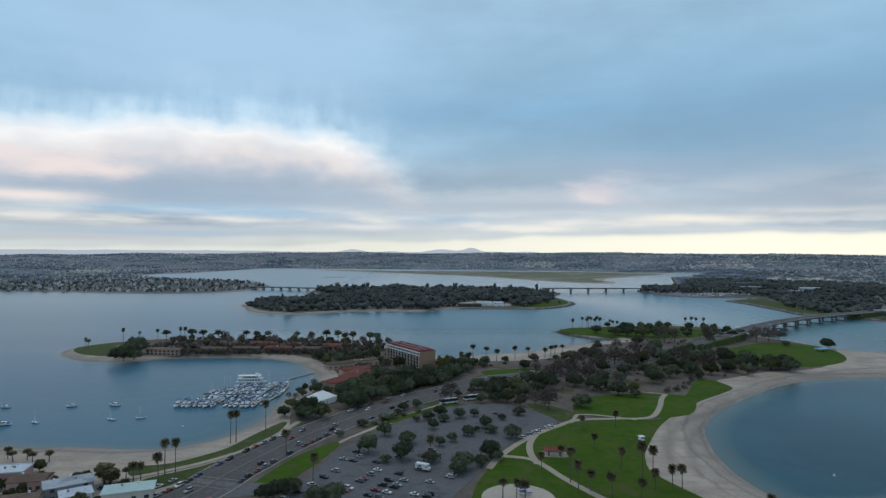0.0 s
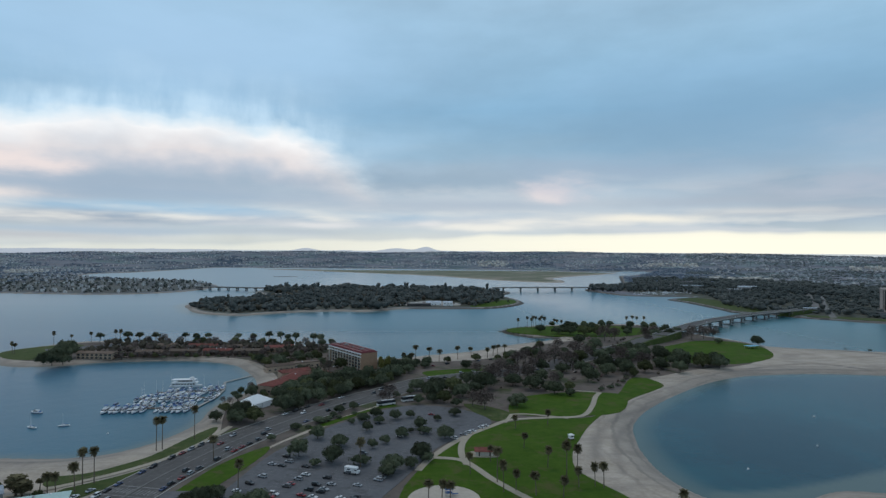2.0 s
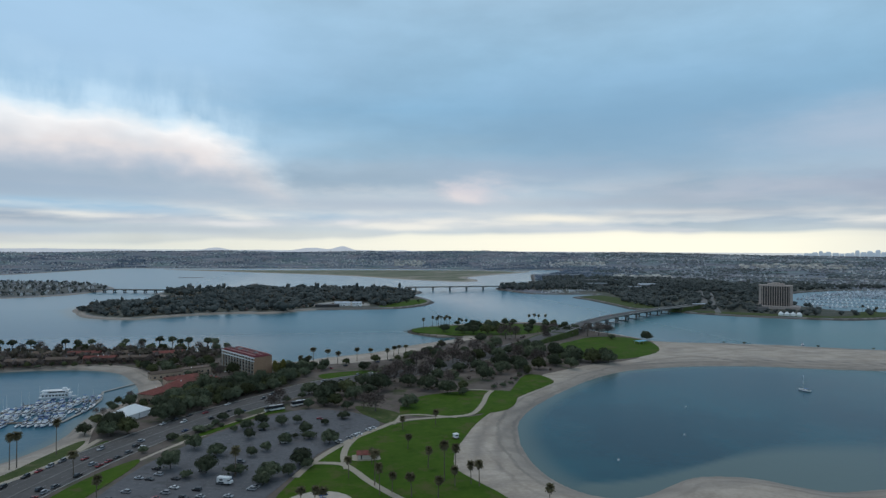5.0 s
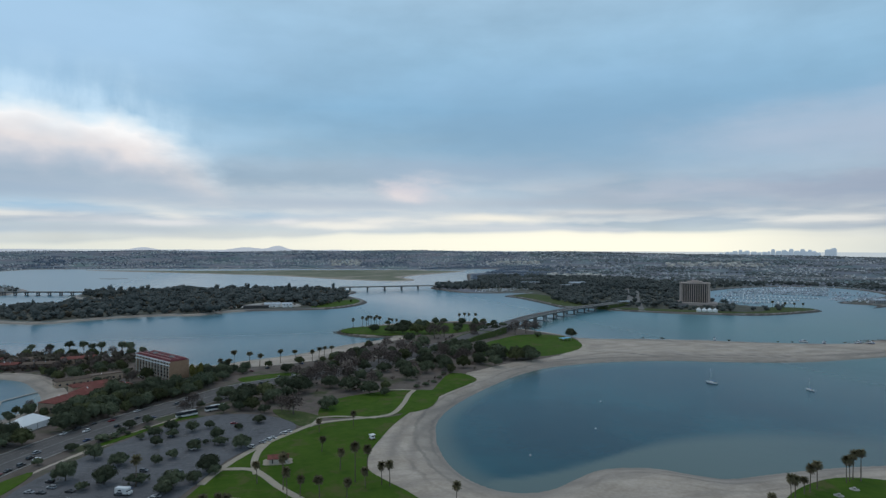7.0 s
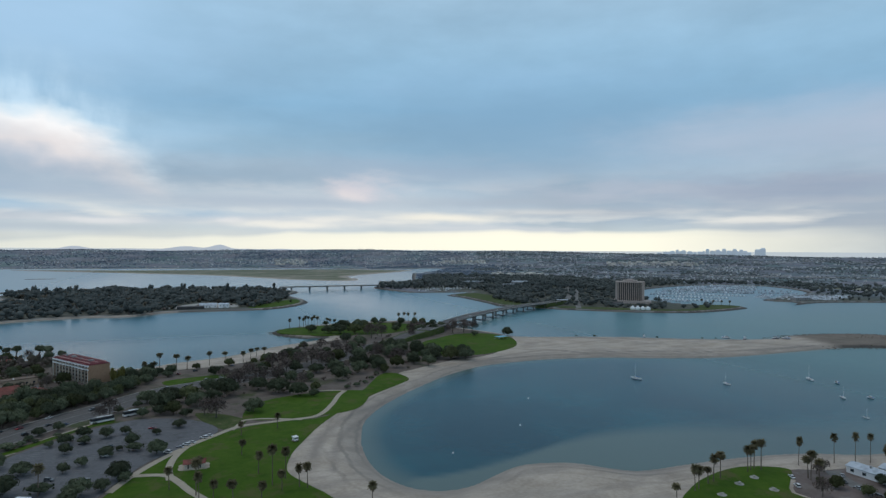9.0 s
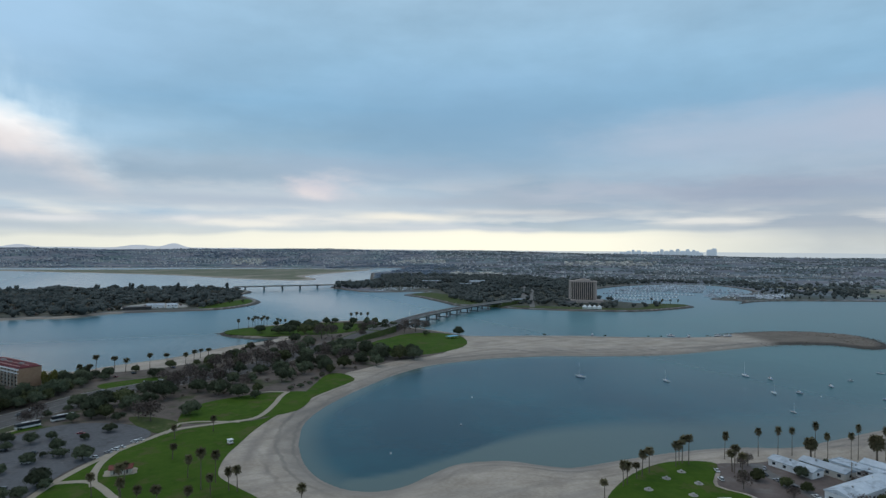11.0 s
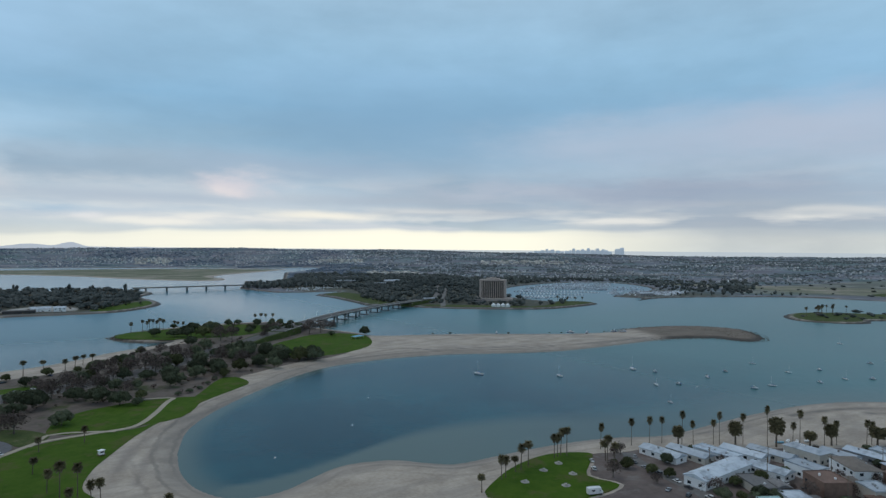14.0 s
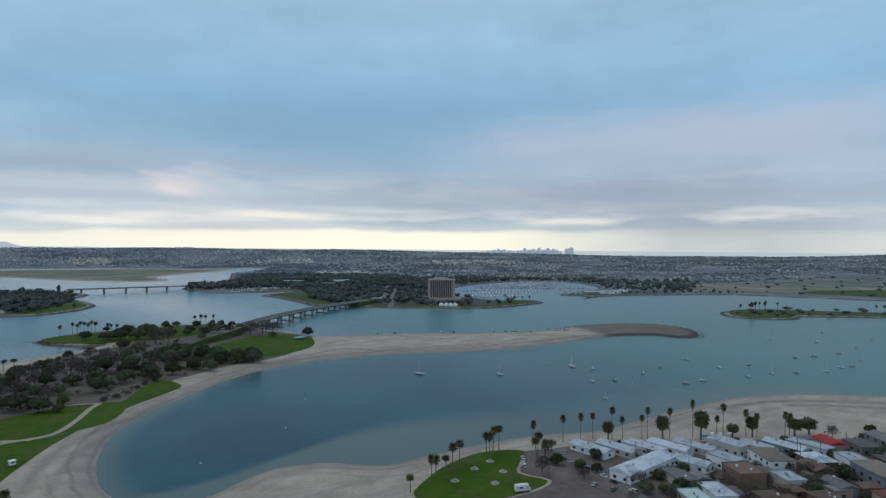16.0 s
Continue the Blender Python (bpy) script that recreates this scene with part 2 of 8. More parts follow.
M = {}
M["lawn"] = material("mown_grass", ((0.036, 0.082, 0.006), (0.070, 0.122, 0.013)), 0.22, 0.95, 0.4, spots=((0.098, 0.092, 0.036), 0.53, 0.75), spec=0.1)
M["rough_grass"] = material("dry_grass", ((0.048, 0.076, 0.022), (0.092, 0.110, 0.042)), 0.3, 0.95, 0.4, spots=((0.16, 0.135, 0.085), 0.56, 0.6), spec=0.1)
M["dirt"] = material("bare_park_earth", ((0.098, 0.080, 0.070), (0.185, 0.155, 0.135)), 0.12, 0.95, 0.3, spots=((0.045, 0.070, 0.018), 0.53, 0.75), spec=0.15)
M["asphalt"] = material("worn_asphalt", ((0.088, 0.089, 0.097), (0.132, 0.134, 0.144)), 0.5, 0.85, 0.1, spots=((0.06, 0.06, 0.062), 0.53, 0.7))
M["road"] = material("road_asphalt", ((0.072, 0.067, 0.065), (0.115, 0.108, 0.105)), 0.4, 0.85, 0.1, spots=((0.09, 0.088, 0.088), 0.56, 0.6))
M["concrete"] = material("pale_concrete", ((0.30, 0.285, 0.26), (0.42, 0.40, 0.37)), 0.5, 0.85, 0.15, spots=((0.22, 0.21, 0.19), 0.58, 0.5))
M["path"] = material("concrete_path", ((0.32, 0.275, 0.215), (0.42, 0.365, 0.29)), 0.5, 0.9, 0.15)
M["paint"] = material("white_road_paint", ((0.15, 0.15, 0.15), (0.30, 0.30, 0.29)), 2.0, 0.7, spots=((0.10, 0.10, 0.10), 0.47, 0.85))
M["playsand"] = material("play_sand", ((0.40, 0.35, 0.29), (0.52, 0.46, 0.39)), 0.6, 0.95, 0.3)
M["rock"] = material("brown_riprap", ((0.085, 0.07, 0.057), (0.18, 0.148, 0.12)), 0.35, 0.95, 0.8, island=0.3, spec=0.15)
M["leaf"] = material("dark_foliage", ((0.056, 0.070, 0.044), (0.116, 0.130, 0.080)), 0.25, 0.85, 0.0, island=0.2, obj=0.4, spec=0.08, thin=0.12)
M["leaf2"] = material("olive_foliage", ((0.058, 0.070, 0.032), (0.118, 0.124, 0.058)), 0.25, 0.85, 0.0, island=0.2, obj=0.4, spec=0.08, thin=0.12)
M["gold_leaf"] = material("yellow_green_foliage", ((0.105, 0.100, 0.028), (0.180, 0.165, 0.052)), 0.25, 0.85, 0.0, island=0.2, spec=0.08, thin=0.15)
# Paler and greyer with distance: haze painted into the leaf colours.
M["midleaf"] = material("hazed_mid_foliage", ((0.060, 0.072, 0.070), (0.134, 0.142, 0.132)), 0.02, 0.85, 0.0, island=0.14, spec=0.1, thin=0.1)
M["farleaf"] = material("hazed_far_foliage", ((0.108, 0.146, 0.196), (0.172, 0.214, 0.272)), 0.004, 0.85, 0.0, island=0.08)
M["eastleaf"] = material("hazed_east_foliage", ((0.104, 0.126, 0.128), (0.168, 0.186, 0.180)), 0.004, 0.85, 0.0, island=0.08)
M["brownleaf"] = material("dry_brown_shrubs", ((0.070, 0.060, 0.044), (0.125, 0.107, 0.080)), 0.2, 0.9, 0.0, island=0.3, spec=0.1)
M["yard"] = material("brown_grey_yard", ((0.100, 0.076, 0.068), (0.175, 0.138, 0.124)), 0.25, 0.9, 0.2, spots=((0.22, 0.20, 0.185), 0.55, 0.6))
M["twig"] = material("bare_twigs", ((0.092, 0.072, 0.064), (0.165, 0.130, 0.114)), 0.3, 0.9, 0.0, island=0.3, obj=0.3, spec=0.1)
M["palmleaf"] = material("palm_fronds", ((0.078, 0.072, 0.040), (0.158, 0.135, 0.076)), 0.6, 0.8, 0.0, island=0.3, obj=0.3, spec=0.1, thin=0.15)
M["deadleaf"] = material("dead_fronds", ((0.105, 0.082, 0.058), (0.19, 0.15, 0.105)), 0.8, 0.9, 0.0, island=0.3)
M["bark"] = material("grey_bark", ((0.07, 0.06, 0.05), (0.15, 0.13, 0.11)), 2.0, 0.95, 0.4)
M["white"] = material("white_paint", ((0.74, 0.75, 0.76), (0.84, 0.84, 0.84)), 0.8, 0.5, 0.05, spots=((0.5, 0.5, 0.48), 0.6, 0.4))
M["cream"] = material("cream_stucco", ((0.48, 0.44, 0.38), (0.60, 0.56, 0.50)), 0.6, 0.9, 0.15, obj=0.15)
M["tan"] = material("tan_stucco", ((0.36, 0.26, 0.19), (0.46, 0.35, 0.26)), 0.6, 0.9, 0.15, obj=0.15)
M["grey"] = material("grey_stucco", ((0.20, 0.20, 0.205), (0.30, 0.295, 0.295)), 0.6, 0.9, 0.15, obj=0.2)
M["brownwood"] = material("brown_shingle", ((0.10, 0.07, 0.055), (0.19, 0.135, 0.10)), 0.9, 0.9, 0.2, obj=0.25)
M["redroof"] = material("red_tile_roof", ((0.15, 0.052, 0.044), (0.27, 0.10, 0.085)), 0.5, 0.9, 0.4, spots=((0.10, 0.06, 0.045), 0.52, 0.6), spec=0.1)
M["redmetal"] = material("red_roof_sheet", ((0.100, 0.026, 0.032), (0.165, 0.045, 0.052)), 0.3, 0.8, 0.15, spec=0.12)
M["brightred"] = material("bright_red_roof", ((0.32, 0.03, 0.035), (0.46, 0.06, 0.06)), 0.5, 0.8, 0.2, spec=0.2)
M["pink"] = material("pink_stucco", ((0.42, 0.24, 0.22), (0.52, 0.31, 0.29)), 0.6, 0.9, 0.15)
M["whiteroof"] = material("white_coated_roof", ((0.35, 0.405, 0.465), (0.56, 0.61, 0.66)), 0.35, 0.7, 0.1, spots=((0.20, 0.23, 0.26), 0.51, 0.7), obj=0.22)
M["greyroof"] = material("grey_shingle_roof", ((0.105, 0.103, 0.105), (0.20, 0.19, 0.185)), 0.7, 0.9, 0.2, obj=0.35)
M["beigeroof"] = material("beige_gravel_roof", ((0.17, 0.145, 0.125), (0.26, 0.225, 0.195)), 0.5, 0.9, 0.2, obj=0.2)
M["rust"] = material("rust_brown_siding", ((0.135, 0.085, 0.066), (0.215, 0.14, 0.11)), 0.6, 0.9, 0.2, spots=((0.09, 0.06, 0.05), 0.55, 0.5), obj=0.2)
M["slate"] = material("blue_grey_siding", ((0.16, 0.175, 0.21), (0.22, 0.24, 0.28)), 0.6, 0.9, 0.15)
M["clay"] = material("orange_brown_stucco", ((0.30, 0.185, 0.115), (0.39, 0.25, 0.165)), 0.6, 0.9, 0.15)
M["teal"] = material("pale_teal_roof", ((0.36, 0.52, 0.50), (0.50, 0.64, 0.61)), 0.5, 0.7, 0.1)
M["window"] = material("dark_window", ((0.025, 0.03, 0.036), (0.05, 0.058, 0.068)), 0.4, 0.12, 0.0, spec=0.6)
# Near-black paint: shade of recesses and arches, also dark doors and wharf walls.
M["darkgap"] = material("deep_shade_recess", ((0.045, 0.042, 0.042), (0.075, 0.07, 0.068)), 0.4, 0.8)
M["rib"] = material("tower_concrete_ribs", ((0.38, 0.315, 0.285), (0.48, 0.405, 0.365)), 0.3, 0.9, 0.1)
M["pier"] = material("stained_concrete", ((0.12, 0.115, 0.11), (0.22, 0.21, 0.20)), 0.4, 0.9, 0.2)
M["tyre"] = material("black_rubber", ((0.02, 0.02, 0.02), (0.04, 0.04, 0.04)), 3.0, 0.9)
M["palmbark"] = material("brown_palm_trunk", ((0.10, 0.078, 0.06), (0.19, 0.15, 0.115)), 2.0, 0.95, 0.3)
M["metal"] = material("grey_metal", ((0.35, 0.36, 0.37), (0.48, 0.49, 0.5)), 2.0, 0.4, metal=0.8)
M["wood"] = material("weathered_wood", ((0.13, 0.10, 0.075), (0.24, 0.19, 0.145)), 1.5, 0.9, 0.2)
M["blue"] = material("blue_canvas", ((0.03, 0.09, 0.26), (0.05, 0.14, 0.36)), 1.0, 0.8)
M["cyan"] = material("light_blue_canopy", ((0.16, 0.40, 0.55), (0.25, 0.52, 0.66)), 1.0, 0.7)
M["tent"] = material("white_tent_fabric", ((0.74, 0.77, 0.78), (0.84, 0.86, 0.86)), 0.5, 0.6)
for cname, cc in (("white", (0.72, 0.72, 0.72)), ("silver", (0.36, 0.37, 0.39)), ("black", (0.018, 0.018, 0.02)), ("grey", (0.11, 0.115, 0.125)), ("red", (0.28, 0.02, 0.025)), ("blue", (0.03, 0.06, 0.16))):
    M["car_" + cname] = material("car_paint_" + cname, (tuple(v * 0.9 for v in cc), cc), 1.0, 0.28, spec=0.5)


def ground_material():
    """Sand, wet sand, built-up land and scrub, told apart by the terrain's own marks."""
    m = bpy.data.materials.new("shore_ground")
    m.use_nodes = True
    t = m.node_tree
    bs = t.nodes["Principled BSDF"]
    geo = t.nodes.new("ShaderNodeNewGeometry")
    pos = geo.outputs["Position"]

    def attr(n):
        a = t.nodes.new("ShaderNodeAttribute")
        a.attribute_name = n
        return a.outputs["Fac"]
    n1, n2, n3 = noisen(t, pos, 0.6, 5), noisen(t, pos, 0.05, 5, 0.6), noisen(t, pos, 0.018, 4)
    stretch = t.nodes.new("ShaderNodeMapping")
    t.links.new(pos, stretch.inputs[0])
    stretch.inputs["Rotation"].default_value = (0.0, 0.0, radians(-14))
    stretch.inputs["Scale"].default_value = (0.45, 1.6, 1.0)
    sand = ramp(t, mathn(t, "ADD", mathn(t, "MULTIPLY", n1, 0.35), mathn(t, "MULTIPLY", n2, 0.65)), [(0.35, (0.325, 0.268, 0.212)), (0.5, (0.425, 0.358, 0.292)), (0.68, (0.520, 0.446, 0.376))])
    # tide lines: bands that follow the water's edge
    shore = attr("shore")
    wave = mathn(t, "SINE", mathn(t, "ADD", mathn(t, "MULTIPLY", shore, 0.8), mathn(t, "MULTIPLY", noisen(t, pos, 0.03, 6, 0.65), 11.0)))
    bands = mathn(t, "MULTIPLY", ramp(t, wave, [(0.45, 0.0), (1.0, 1.0)]), ramp(t, mathn(t, "DIVIDE", shore, 24.0, clamp=True), [(0.0, 1.0), (0.6, 0.8), (1.0, 0.0)]))
    sand = mixc(t, mathn(t, "MULTIPLY", mathn(t, "MULTIPLY", bands, ramp(t, noisen(t, pos, 0.016, 4, 0.6), [(0.38, 0.0), (0.58, 1.0)])), 0.68), sand, (0.14, 0.122, 0.102))
    wet = ramp(t, mathn(t, "DIVIDE", mathn(t, "ADD", shore, mathn(t, "MULTIPLY", n2, 9.0)), 24.0, clamp=True), [(0.15, 1.0), (0.9, 0.0)])
    sand = mixc(t, mathn(t, "MULTIPLY", wet, 0.72), sand, (0.20, 0.18, 0.16))
    sand = mixc(t, mathn(t, "MULTIPLY", attr("wrack"), ramp(t, n2, [(0.36, 0.25), (0.56, 0.85)])), sand, (0.115, 0.102, 0.094))
    # grey silt drawn out along the shore
    silt = ramp(t, noisen(t, stretch.outputs[0], 0.06, 6, 0.68), [(0.46, 0.0), (0.60, 1.0)])
    sand = mixc(t, mathn(t, "MULTIPLY", silt, 0.38), sand, (0.20, 0.178, 0.160))
    n4 = noisen(t, pos, 0.03, 8, 0.75)
    # far land lies in terraces round the bay: long streaks at one distance from it
    sx = t.nodes.new("ShaderNodeSeparateXYZ")
    t.links.new(pos, sx.inputs[0])
    cb = t.nodes.new("ShaderNodeCombineXYZ")
    t.links.new(mathn(t, "MULTIPLY", mathn(t, "ARCTAN2", sx.outputs[0], sx.outputs[1]), 16.0), cb.inputs[0])
    t.links.new(mathn(t, "MULTIPLY", mathn(t, "SQRT", mathn(t, "ADD", mathn(t, "MULTIPLY", sx.outputs[0], sx.outputs[0]), mathn(t, "MULTIPLY", sx.outputs[1], sx.outputs[1]))), 0.009), cb.inputs[1])
    n5 = noisen(t, cb.outputs[0], 1.0, 4, 0.65)
    # Light blue-grey tones here paint distance haze into the ground colour.
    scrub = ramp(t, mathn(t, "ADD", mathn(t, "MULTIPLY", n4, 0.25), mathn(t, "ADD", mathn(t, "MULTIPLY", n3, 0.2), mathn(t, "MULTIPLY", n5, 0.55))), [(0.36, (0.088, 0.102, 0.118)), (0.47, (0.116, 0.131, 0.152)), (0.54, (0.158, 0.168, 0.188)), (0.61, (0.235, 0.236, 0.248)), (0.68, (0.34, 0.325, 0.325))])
    flats = ramp(t, mathn(t, "ADD", mathn(t, "MULTIPLY", n2, 0.25), mathn(t, "MULTIPLY", n5, 0.75)), [(0.38, (0.07, 0.088, 0.042)), (0.50, (0.13, 0.138, 0.075)), (0.58, (0.24, 0.215, 0.165)), (0.66, (0.34, 0.30, 0.24))])
    rock = ramp(t, mathn(t, "ADD", mathn(t, "MULTIPLY", n1, 0.4), mathn(t, "MULTIPLY", n2, 0.6)), [(0.36, (0.105, 0.082, 0.063)), (0.64, (0.215, 0.172, 0.132))])
    rock = mixc(t, ramp(t, mathn(t, "DIVIDE", mathn(t, "ADD", shore, mathn(t, "MULTIPLY", n2, 6.0)), 20.0, clamp=True), [(0.35, 1.0), (0.8, 0.0)]), rock, (0.055, 0.048, 0.042))
    tint = ramp(t, noisen(t, pos, 0.0045, 3, 0.6), [(0.36, (0.76, 1.06, 0.92)), (0.5, (0.94, 1.0, 1.06)), (0.62, (1.10, 0.98, 1.0))])
    scrub = mixc(t, 1.0, scrub, tint, "MULTIPLY")
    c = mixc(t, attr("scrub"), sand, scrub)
    c = mixc(t, attr("flats"), c, flats)
    soil = ramp(t, n2, [(0.38, (0.040, 0.046, 0.030)), (0.55, (0.065, 0.066, 0.045)), (0.68, (0.13, 0.12, 0.095))])
    c = mixc(t, attr("soil"), c, soil)
    c = mixc(t, attr("rock"), c, rock)
    t.links.new(c, bs.inputs["Base Color"])
    bs.inputs["Roughness"].default_value = 0.9
    bn = nd(t, "ShaderNodeBump", Strength=0.35, Distance=0.3)
    t.links.new(n1, bn.inputs["Height"])
    t.links.new(bn.outputs[0], bs.inputs["Normal"])
    return m


def water_material():
    m = bpy.data.materials.new("bay_water")
    m.use_nodes = True
    t = m.node_tree
    bs = t.nodes["Principled BSDF"]
    pos = t.nodes.new("ShaderNodeNewGeometry").outputs["Position"]
    a = t.nodes.new("ShaderNodeAttribute")
    a.attribute_name = "shallow"
    n = noisen(t, pos, 0.012, 4)
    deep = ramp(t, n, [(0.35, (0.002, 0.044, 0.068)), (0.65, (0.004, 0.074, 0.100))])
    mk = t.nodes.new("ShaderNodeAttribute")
    mk.attribute_name = "sky_tint"
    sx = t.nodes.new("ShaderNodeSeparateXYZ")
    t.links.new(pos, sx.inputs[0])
    # Reflected sky painted into the body colour: paler north, bluer west.
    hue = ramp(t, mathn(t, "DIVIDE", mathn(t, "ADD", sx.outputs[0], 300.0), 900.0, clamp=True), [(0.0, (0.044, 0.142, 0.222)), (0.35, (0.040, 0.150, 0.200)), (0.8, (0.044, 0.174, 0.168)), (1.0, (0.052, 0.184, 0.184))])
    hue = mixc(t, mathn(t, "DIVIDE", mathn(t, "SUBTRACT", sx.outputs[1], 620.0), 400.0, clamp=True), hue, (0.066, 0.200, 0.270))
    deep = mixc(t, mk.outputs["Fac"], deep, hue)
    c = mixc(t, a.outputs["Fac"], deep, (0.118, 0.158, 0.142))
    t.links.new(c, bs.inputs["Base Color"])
    rf = t.nodes.new("ShaderNodeAttribute")
    rf.attribute_name = "ruffled"
    t.links.new(ramp(t, rf.outputs["Fac"], [(0.0, 0.17), (1.0, 0.30)]), bs.inputs["Roughness"])
    bs.inputs["Specular IOR Level"].default_value = 0.5
    # Fresnel strength graded by place: more sky mirrored north, less west.
    io = t.nodes.new("ShaderNodeMath")
    io.operation = "SUBTRACT"
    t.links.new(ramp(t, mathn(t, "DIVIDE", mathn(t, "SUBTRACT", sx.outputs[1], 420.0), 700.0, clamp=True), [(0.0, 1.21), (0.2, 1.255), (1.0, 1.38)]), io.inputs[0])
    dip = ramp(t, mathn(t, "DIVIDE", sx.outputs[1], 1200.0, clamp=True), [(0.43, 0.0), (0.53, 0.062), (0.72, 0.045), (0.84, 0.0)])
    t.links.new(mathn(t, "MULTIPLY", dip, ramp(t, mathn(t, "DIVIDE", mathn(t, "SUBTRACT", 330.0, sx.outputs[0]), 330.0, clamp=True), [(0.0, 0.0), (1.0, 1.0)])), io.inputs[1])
    t.links.new(io.outputs[0], bs.inputs["IOR"])
    w1, w2 = noisen(t, pos, 0.45, 4, 0.6), noisen(t, pos, 0.09, 3, 0.5)
    calm = noisen(t, pos, 0.006, 3, 0.5)
    h = mathn(t, "ADD", mathn(t, "MULTIPLY", w1, 0.5), mathn(t, "MULTIPLY", w2, 1.0))
    bn = nd(t, "ShaderNodeBump", Strength=0.5, Distance=0.2)
    t.links.new(h, bn.inputs["Height"])
    still = mathn(t, "SUBTRACT", 1.0, mathn(t, "MULTIPLY", mathn(t, "DIVIDE", mathn(t, "SUBTRACT", sx.outputs[1], 650.0), 350.0, clamp=True), 0.3))
    t.links.new(mathn(t, "MULTIPLY", ramp(t, calm, [(0.35, 0.55), (0.65, 1.0)]), still), bn.inputs["Strength"])
    t.links.new(bn.outputs[0], bs.inputs["Normal"])
    return m


M["ground"], M["water"] = ground_material(), water_material()


# ---- shape helpers ----
import mathutils


def smooth_line(pts, closed=True, n=4):
    """A Catmull-Rom curve through the corners of a plan."""
    p = [Vector((*q[:2], 0)) for q in pts]
    k = len(p)
    out = []
    for i in range(k if closed else k - 1):
        a, b, c, d = (p[(i + j) % k] if closed else p[min(max(i + j, 0), k - 1)] for j in (-1, 0, 1, 2))
        for s in range(n):
            u = s / n
            q = 0.5 * (2 * b + (c - a) * u + (2 * a - 5 * b + 4 * c - d) * u * u + (3 * b - a - 3 * c + d) * u ** 3)
            out.append((q.x, q.y))
    if not closed:
        out.append((p[-1].x, p[-1].y))
    return out


def part(name, bm, mat, parent=None, label="", smooth=False):
    """Links a bmesh as one mesh object, under a thing or a part."""
    me = bpy.data.meshes.new(name)
    bm.to_mesh(me)
    bm.free()
    for mm in (mat if isinstance(mat, (list, tuple)) else [mat]):
        me.materials.append(mm)
    if smooth:
        me.polygons.foreach_set("use_smooth", [True] * len(me.polygons))
    ob = new(name, me)
    if parent is not None:
        ob.parent = parent
    if label:
        ob["label"] = label
    return ob


def thing(name, m, label, category, group="", kind=""):
    ob = new(name)
    ob.empty_display_size = 0.5
    ob.matrix_basis = m
    return tagged(ob, label, category, group, kind)


def raw(name, verts, faces, mat, smooth=False):
    me = bpy.data.meshes.new(name)
    me.from_pydata(verts, [], faces)
    me.materials.append(mat)
    if smooth:
        me.polygons.foreach_set("use_smooth", [True] * len(me.polygons))
    me.update()
    return new(name, me)


def box(bm, x0, x1, y0, y1, z0, z1, bevel=0.0, mi=0):
    vs = [bm.verts.new(v) for v in ((x0, y0, z0), (x1, y0, z0), (x1, y1, z0), (x0, y1, z0), (x0, y0, z1), (x1, y0, z1), (x1, y1, z1), (x0, y1, z1))]
    fs = [bm.faces.new([vs[i] for i in f]) for f in ((3, 2, 1, 0), (4, 5, 6, 7), (0, 1, 5, 4), (1, 2, 6, 5), (2, 3, 7, 6), (3, 0, 4, 7))]
    for f in fs:
        f.material_index = mi
    if bevel:
        bmesh.ops.bevel(bm, geom=list({e for f in fs for e in f.edges}), offset=bevel, segments=1, affect="EDGES")
    return bm


def boxes(*specs, bevel=0.0):
    bm = bmesh.new()
    for s in specs:
        box(bm, *s, bevel=bevel)
    return bm


def tube(bm, pts, radii, sides=6, cap=True):
    """A tapered tube along points."""
    rings = []
    for i, (p, r) in enumerate(zip(pts, radii)):
        p = Vector(p)
        d = (Vector(pts[min(i + 1, len(pts) - 1)]) - Vector(pts[max(i - 1, 0)])).normalized()
        a = d.orthogonal().normalized()
        b = d.cross(a)
        rings.append([bm.verts.new(p + r * (math.cos(t) * a + math.sin(t) * b)) for t in (2 * math.pi * k / sides for k in range(sides))])
    for q, w in zip(rings, rings[1:]):
        for k in range(sides):
            bm.faces.new((q[k], q[(k + 1) % sides], w[(k + 1) % sides], w[k]))
    if cap:
        bm.faces.new(rings[0][::-1])
        bm.faces.new(rings[-1])
    return bm


def slab(name, outline, z, mat, thick=0.5, label="", category="", kind="structure"):
    """A flat sheet of ground with an edge of its own."""
    from_top = [Vector((x, y, 0)) for x, y in outline]
    area = sum(a.x * b.y - b.x * a.y for a, b in zip(from_top, from_top[1:] + from_top[:1]))
    if area < 0:
        from_top.reverse()
    bm = bmesh.new()
    top = [bm.verts.new((v.x, v.y, z)) for v in from_top]
    bot = [bm.verts.new((v.x, v.y, z - thick)) for v in from_top]
    n = len(top)
    for tri in mathutils.geometry.tessellate_polygon([from_top]):
        f = bm.faces.new([top[i] for i in tri])
        f.normal_update()
        if f.normal.z < 0:
            f.normal_flip()
    for i in range(n):
        bm.faces.new((bot[i], bot[(i + 1) % n], top[(i + 1) % n], top[i]))
    return tagged(part(name, bm, mat), label, category, kind=kind)


